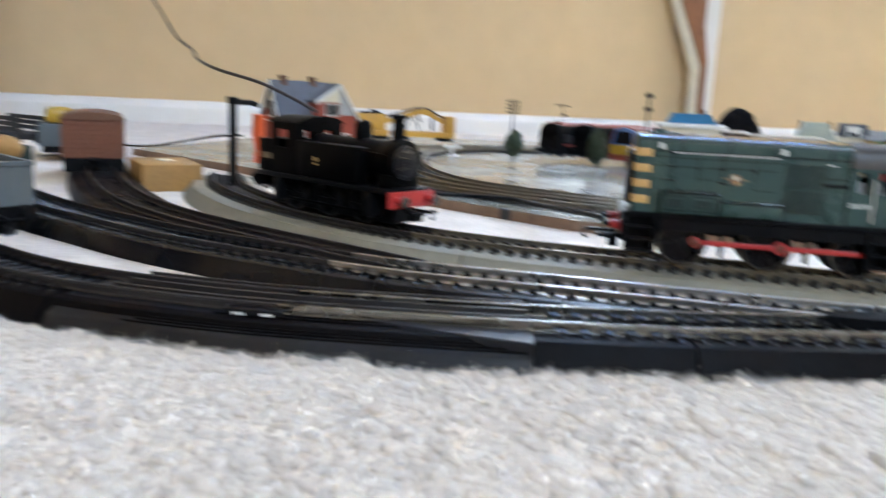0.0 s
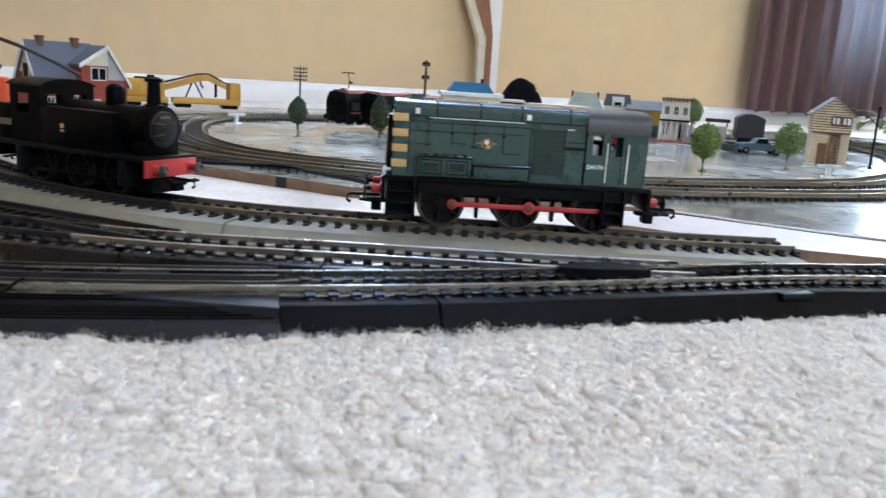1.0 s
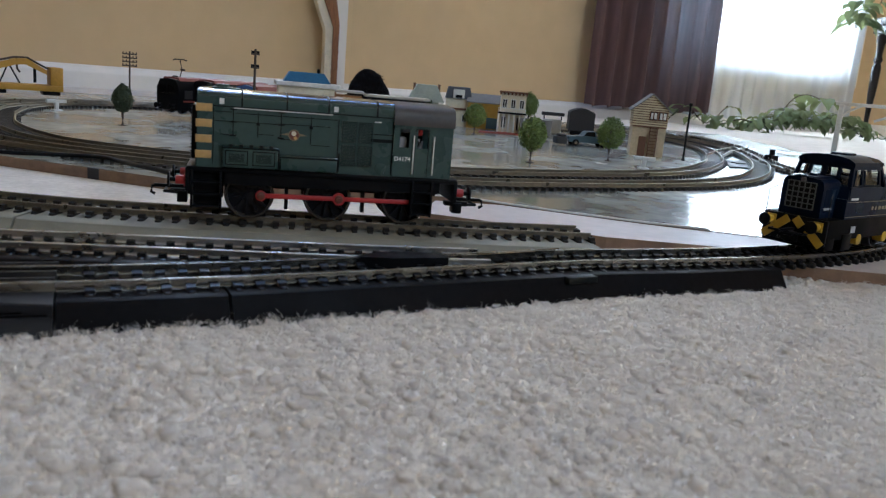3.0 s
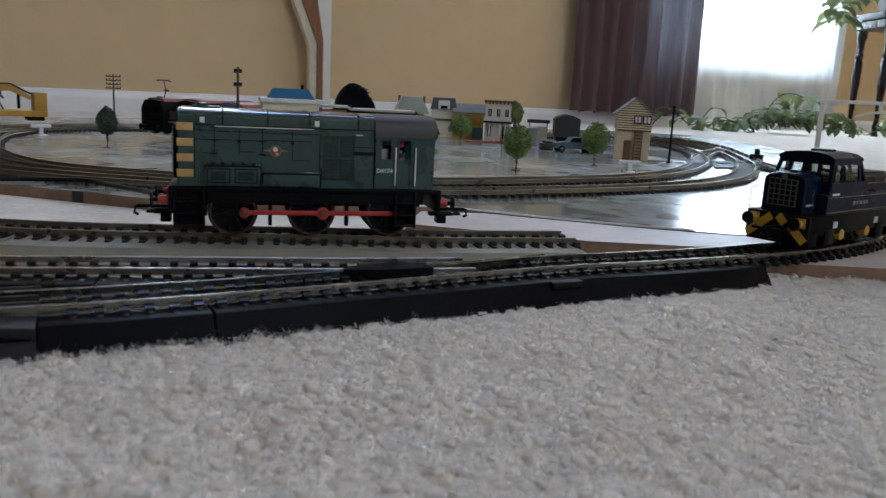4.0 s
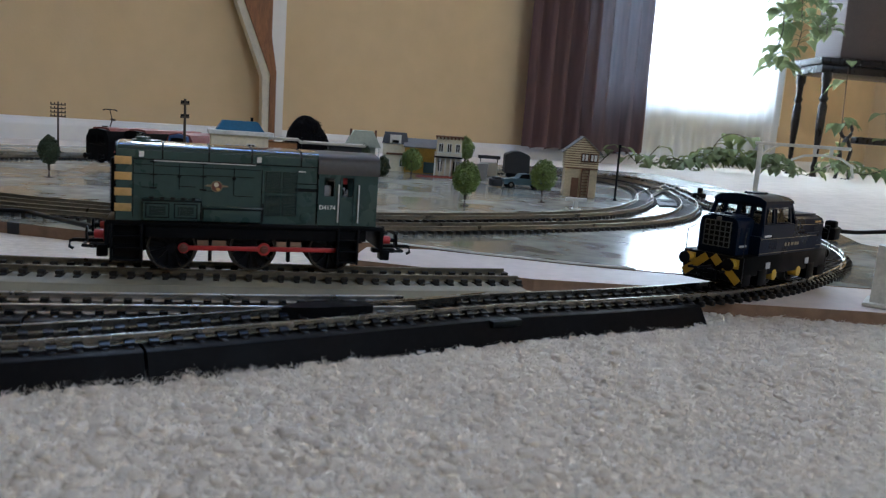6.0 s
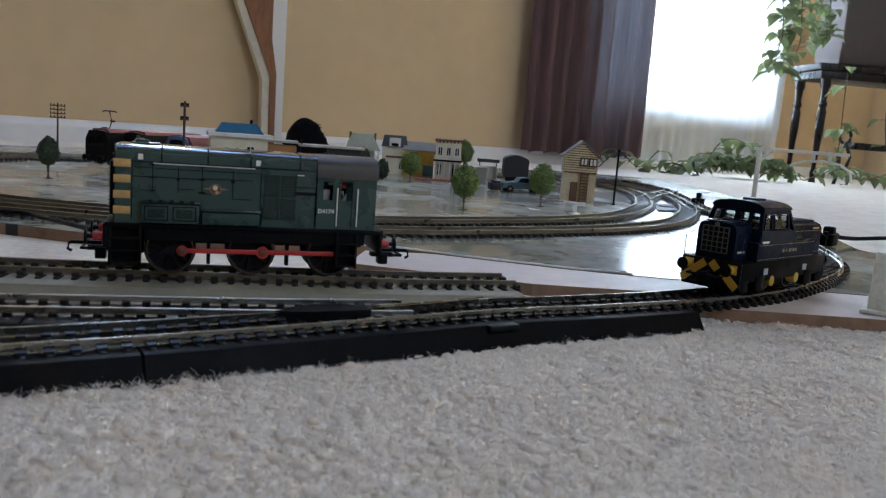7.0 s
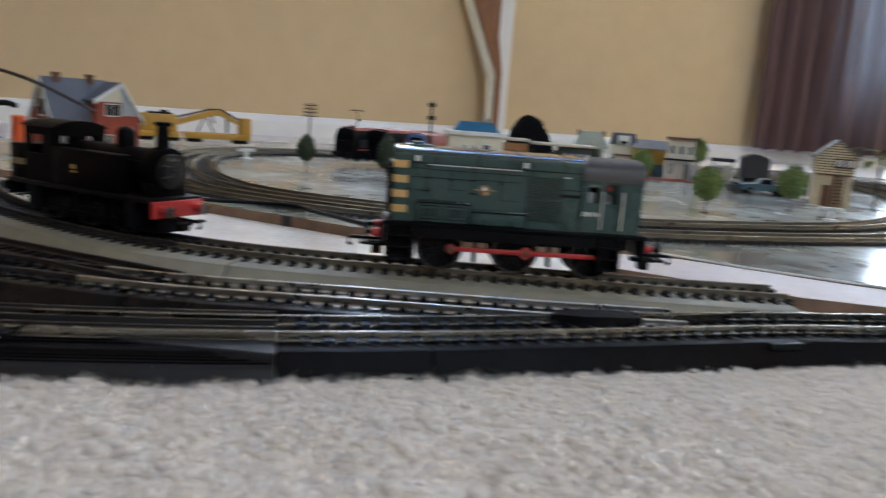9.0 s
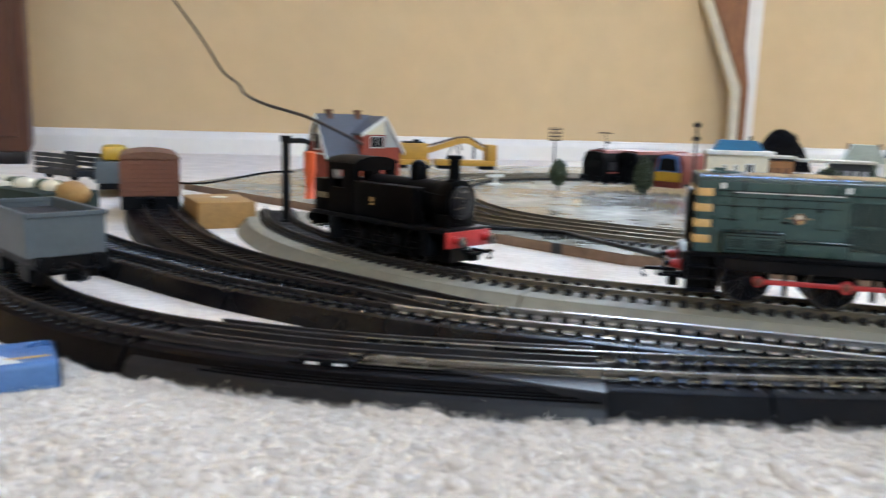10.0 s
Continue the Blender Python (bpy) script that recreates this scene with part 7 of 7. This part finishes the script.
pg = thing("power_clip", 45.4, 30.2, TOP, 20, "black power plug clipped to the curved track", "plug")
bm = B()
box(bm, -0.75, 0.35, -0.42, 0.42, 0.05, 0.8, 0.14, 3)
part("housing", bm, "black", pg)
bm = B()
box(bm, -0.5, 0.15, -0.3, 0.3, 0.75, 1.2, 0.12, 3)
box(bm, -0.95, -0.7, -0.14, 0.14, 0.5, 0.95, 0.05)
part("clip_top", bm, "black", pg)
bm = B()
cyl(bm, (0.75, 0, 0.55), 0.24, 0.85, "x", 12, bevel=0.04)
cyl(bm, (1.3, 0, 0.52), 0.14, 0.4, "x", 10, r2=0.1)
part("cable_sleeve", bm, "cable_soft", pg)


def cable(name, pts, r, label, material="black"):
    bm = B()
    tube(bm, curve_pts([Vector(p) for p in pts], 0.6), r, 7)
    return tagged(new(name, mesh_of(name, bm, material, 80)), label, "cable")


cable("power_cable", [(46.6, 30.6, 1.25), (49, 31.0, 1.1), (52, 31.0, 1.15), (56, 31.5, 1.0), (62, 33, 0.9), (72, 36, 0.4)], 0.13, "black power cable leading off the board")
cable("hanging_cable", [(-44.4, 96.0, 24.0), (-41.0, 93.5, 20.3), (-38.6, 90.9, 18.4), (-35.2, 88.0, 15.2), (-32.6, 85.0, 12.9), (-30.0, 82.5, 10.2), (-27.6, 80.2, 8.9), (-24.0, 71.5, 7.7), (-19.6, 63.2, 6.75), (-15.0, 58.0, 5.9), (-12.4, 57.4, 4.9), (-10.4, 57.6, 3.9)], 0.13, "dark brown cable hanging down the wall to the brick house", "cable_brown")
cable("floor_cable", [(-24.0, 50.0, 1.2), (-19.0, 42.5, 2.1), (-16.5, 42.2, 2.2), (-13.5, 43.3, 2.8), (-11.5, 42.0, 3.0)], 0.06, "thin black cable between van and water crane")
cable("coupling_cable", [(-6.5, 41.4, 0.87), (-3.5, 39.9, 0.87), (-1.35, 38.2, 0.89), (0.6, 37.9, 0.92), (2.55, 36.9, 1.0), (3.2, 34.0, 1.22), (3.8, 30.4, 1.55), (4.35, 27.0, 1.88), (4.72, 24.25, 2.14)], 0.09, "black rubber cable running to the shunter's buffer", "cable_soft")

br = thing("white_bracket", 29.5, 15.95, TOP, 30, "white plastic bracket standing on the board", "bracket")
bm = B()
prism(bm, [(-0.45, 0), (0.7, 0), (0.7, 2.1), (-0.05, 2.1), (-0.25, 1.2), (-0.45, 0.3)], -0.4, 0.4, "y")
part("upright", bm, "gantry_white", br)
bm = B()
box(bm, -0.7, 1.0, -0.6, 0.6, 0, 0.14, 0.04)
part("foot", bm, "gantry_white", br)

pm = thing("point_lever", 58.4, 54.2, TOP, 0, "small black point motor beside the crossing", "point motor")
bm = B()
box(bm, -0.45, 0.45, -0.4, 0.4, 0, 0.6, 0.05)
part("base", bm, "black", pm)
bm = B()
cyl(bm, (0, 0, 0.85), 0.25, 0.5, "z", 10)
part("knob", bm, "black", pm)

# dark base of the turnout between the two ovals
ob_ = thing("track_turnout", 50.4, 49.7, TOP, 0, "dark flat turnout base between the oval tracks", "turnout")
bm = B()
prism(bm, [(-3.5, -2.9), (-0.9, -2.8), (3.4, 2.8), (0.9, 2.6)], 0, 0.12, "z")
part("plate", bm, "charcoal", ob_)
bm = B()
box(bm, -0.5, 0.5, -0.35, 0.35, 0.12, 0.2, 0.02)
part("cover", bm, "charcoal", ob_)

# grooved plate and lever of the near turnout
tp = thing("turnout_plate", 0, 0, 0, 0, "black grooved turnout plate with a lever slot beside the near track", "turnout")
edge_line = [p for p in curve_pts([q for q in A if -14.1 <= q[0] <= 8.4], 0.25) if -8.2 < p.x < 2.05]
bm = B()
sweep(bm, edge_line, [(-1.77, -0.05), (-1.53, 0.55), (-1.48, 0.6), (-0.8, 0.9), (1.0, 0.915), (1.16, TOP + 0.05), (1.3, 0.0)])
part("plate", bm, "plate_grey", tp)
for k in range(8):
    bm = B()
    sub = [p for p in edge_line if -6.5 + 0.3 * k < p.x < 1.9 - 0.42 * k]
    if len(sub) > 3:
        o = -1.40 + 0.085 * k
        z = 0.6 + (o + 1.48) * 0.441
        sweep(bm, sub, [(o, z - 0.1), (o, z + 0.045), (o + 0.035, z + 0.045), (o + 0.035, z - 0.1)])
        part("rib", bm, "black", tp)
bm = B()
sub = [p for p in edge_line if p.x > -1.6]
rows = []
for p, sd in zip(sub, sides(sub)):
    outer = -0.74 - 0.72 * (p.x + 1.6) / 3.65
    rows.append([bm.verts.new(p + sd * o + Vector((0, 0, z))) for o, z in ((-0.3, 0.9), (-0.3, 0.965), (outer + 0.03, 0.95 + (outer + 0.74) * 0.12), (outer, 0.92 + (outer + 0.74) * 0.12), (outer, 0.5))])
for r0, r1 in zip(rows, rows[1:]):
    for j in range(4):
        bm.faces.new((r0[j], r1[j], r1[j + 1], r0[j + 1]))
bm.faces.new(rows[-1])
bmesh.ops.recalc_face_normals(bm, faces=bm.faces)
part("wedge_plate", bm, "plate_grey", tp, "smooth tapering edge of the turnout")
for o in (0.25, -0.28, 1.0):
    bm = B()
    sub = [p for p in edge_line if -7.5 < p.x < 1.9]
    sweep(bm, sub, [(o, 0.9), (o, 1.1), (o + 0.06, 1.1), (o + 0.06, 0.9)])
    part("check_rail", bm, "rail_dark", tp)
lv = thing("lever_box", -3.9, 16.0, TOP + 0.14, -4, "black lever box with two white marks", "point lever")
bm = B()
box(bm, -0.62, 0.62, -0.14, 0.18, 0, 0.14, 0.02)
part("housing", bm, "loco_black", lv)
for x in (-0.3, 0.3):
    bm = B()
    box(bm, x - 0.13, x + 0.13, -0.16, -0.135, 0.02, 0.07)
    part("white_mark", bm, "print_white", lv, smooth=0)
bm = B()
tube(bm, [(0.62, 0.0, 0.1), (0.85, 0.1, 0.28), (0.95, 0.12, 0.32)], 0.035, 6)
part("lever", bm, "loco_black", lv)

# track clip at the foot of the near track
tc_ = thing("track_clip", 14.4, 16.5, TOP + 0.05, 5, "black wiring clip under the near track's edge", "track clip")
bm = B()
box(bm, -0.48, 0.48, -0.16, 0.3, -0.12, 0.06, 0.03)
part("clip", bm, "seam", tc_)
# dark frog plate where the tracks meet
fg = thing("turnout_frog", 9.75, 17.85, 0.86, 1.5, "black plastic crossing piece between the rails", "turnout")
bm = B()
prism(bm, [(-1.25, -0.12), (-0.3, -0.36), (1.2, -0.42), (1.2, 0.12), (0.4, 0.4), (-0.5, 0.36)], 0, 0.285, "z")
part("plate", bm, "loco_black", fg)
for y0, y1, x1 in ((0.1, 0.62, 5.2), (-0.1, 0.28, 4.2)):
    bm = B()
    sweep(bm, [Vector((1.15, y0, 0)), Vector((x1 / 2 + 0.6, (y0 + y1) / 2 - 0.03, 0)), Vector((x1, y1, 0))], [(-0.03, 0.05), (-0.035, 0.26), (0.035, 0.26), (0.03, 0.05)])
    part("guard_rail", bm, "rail", fg)
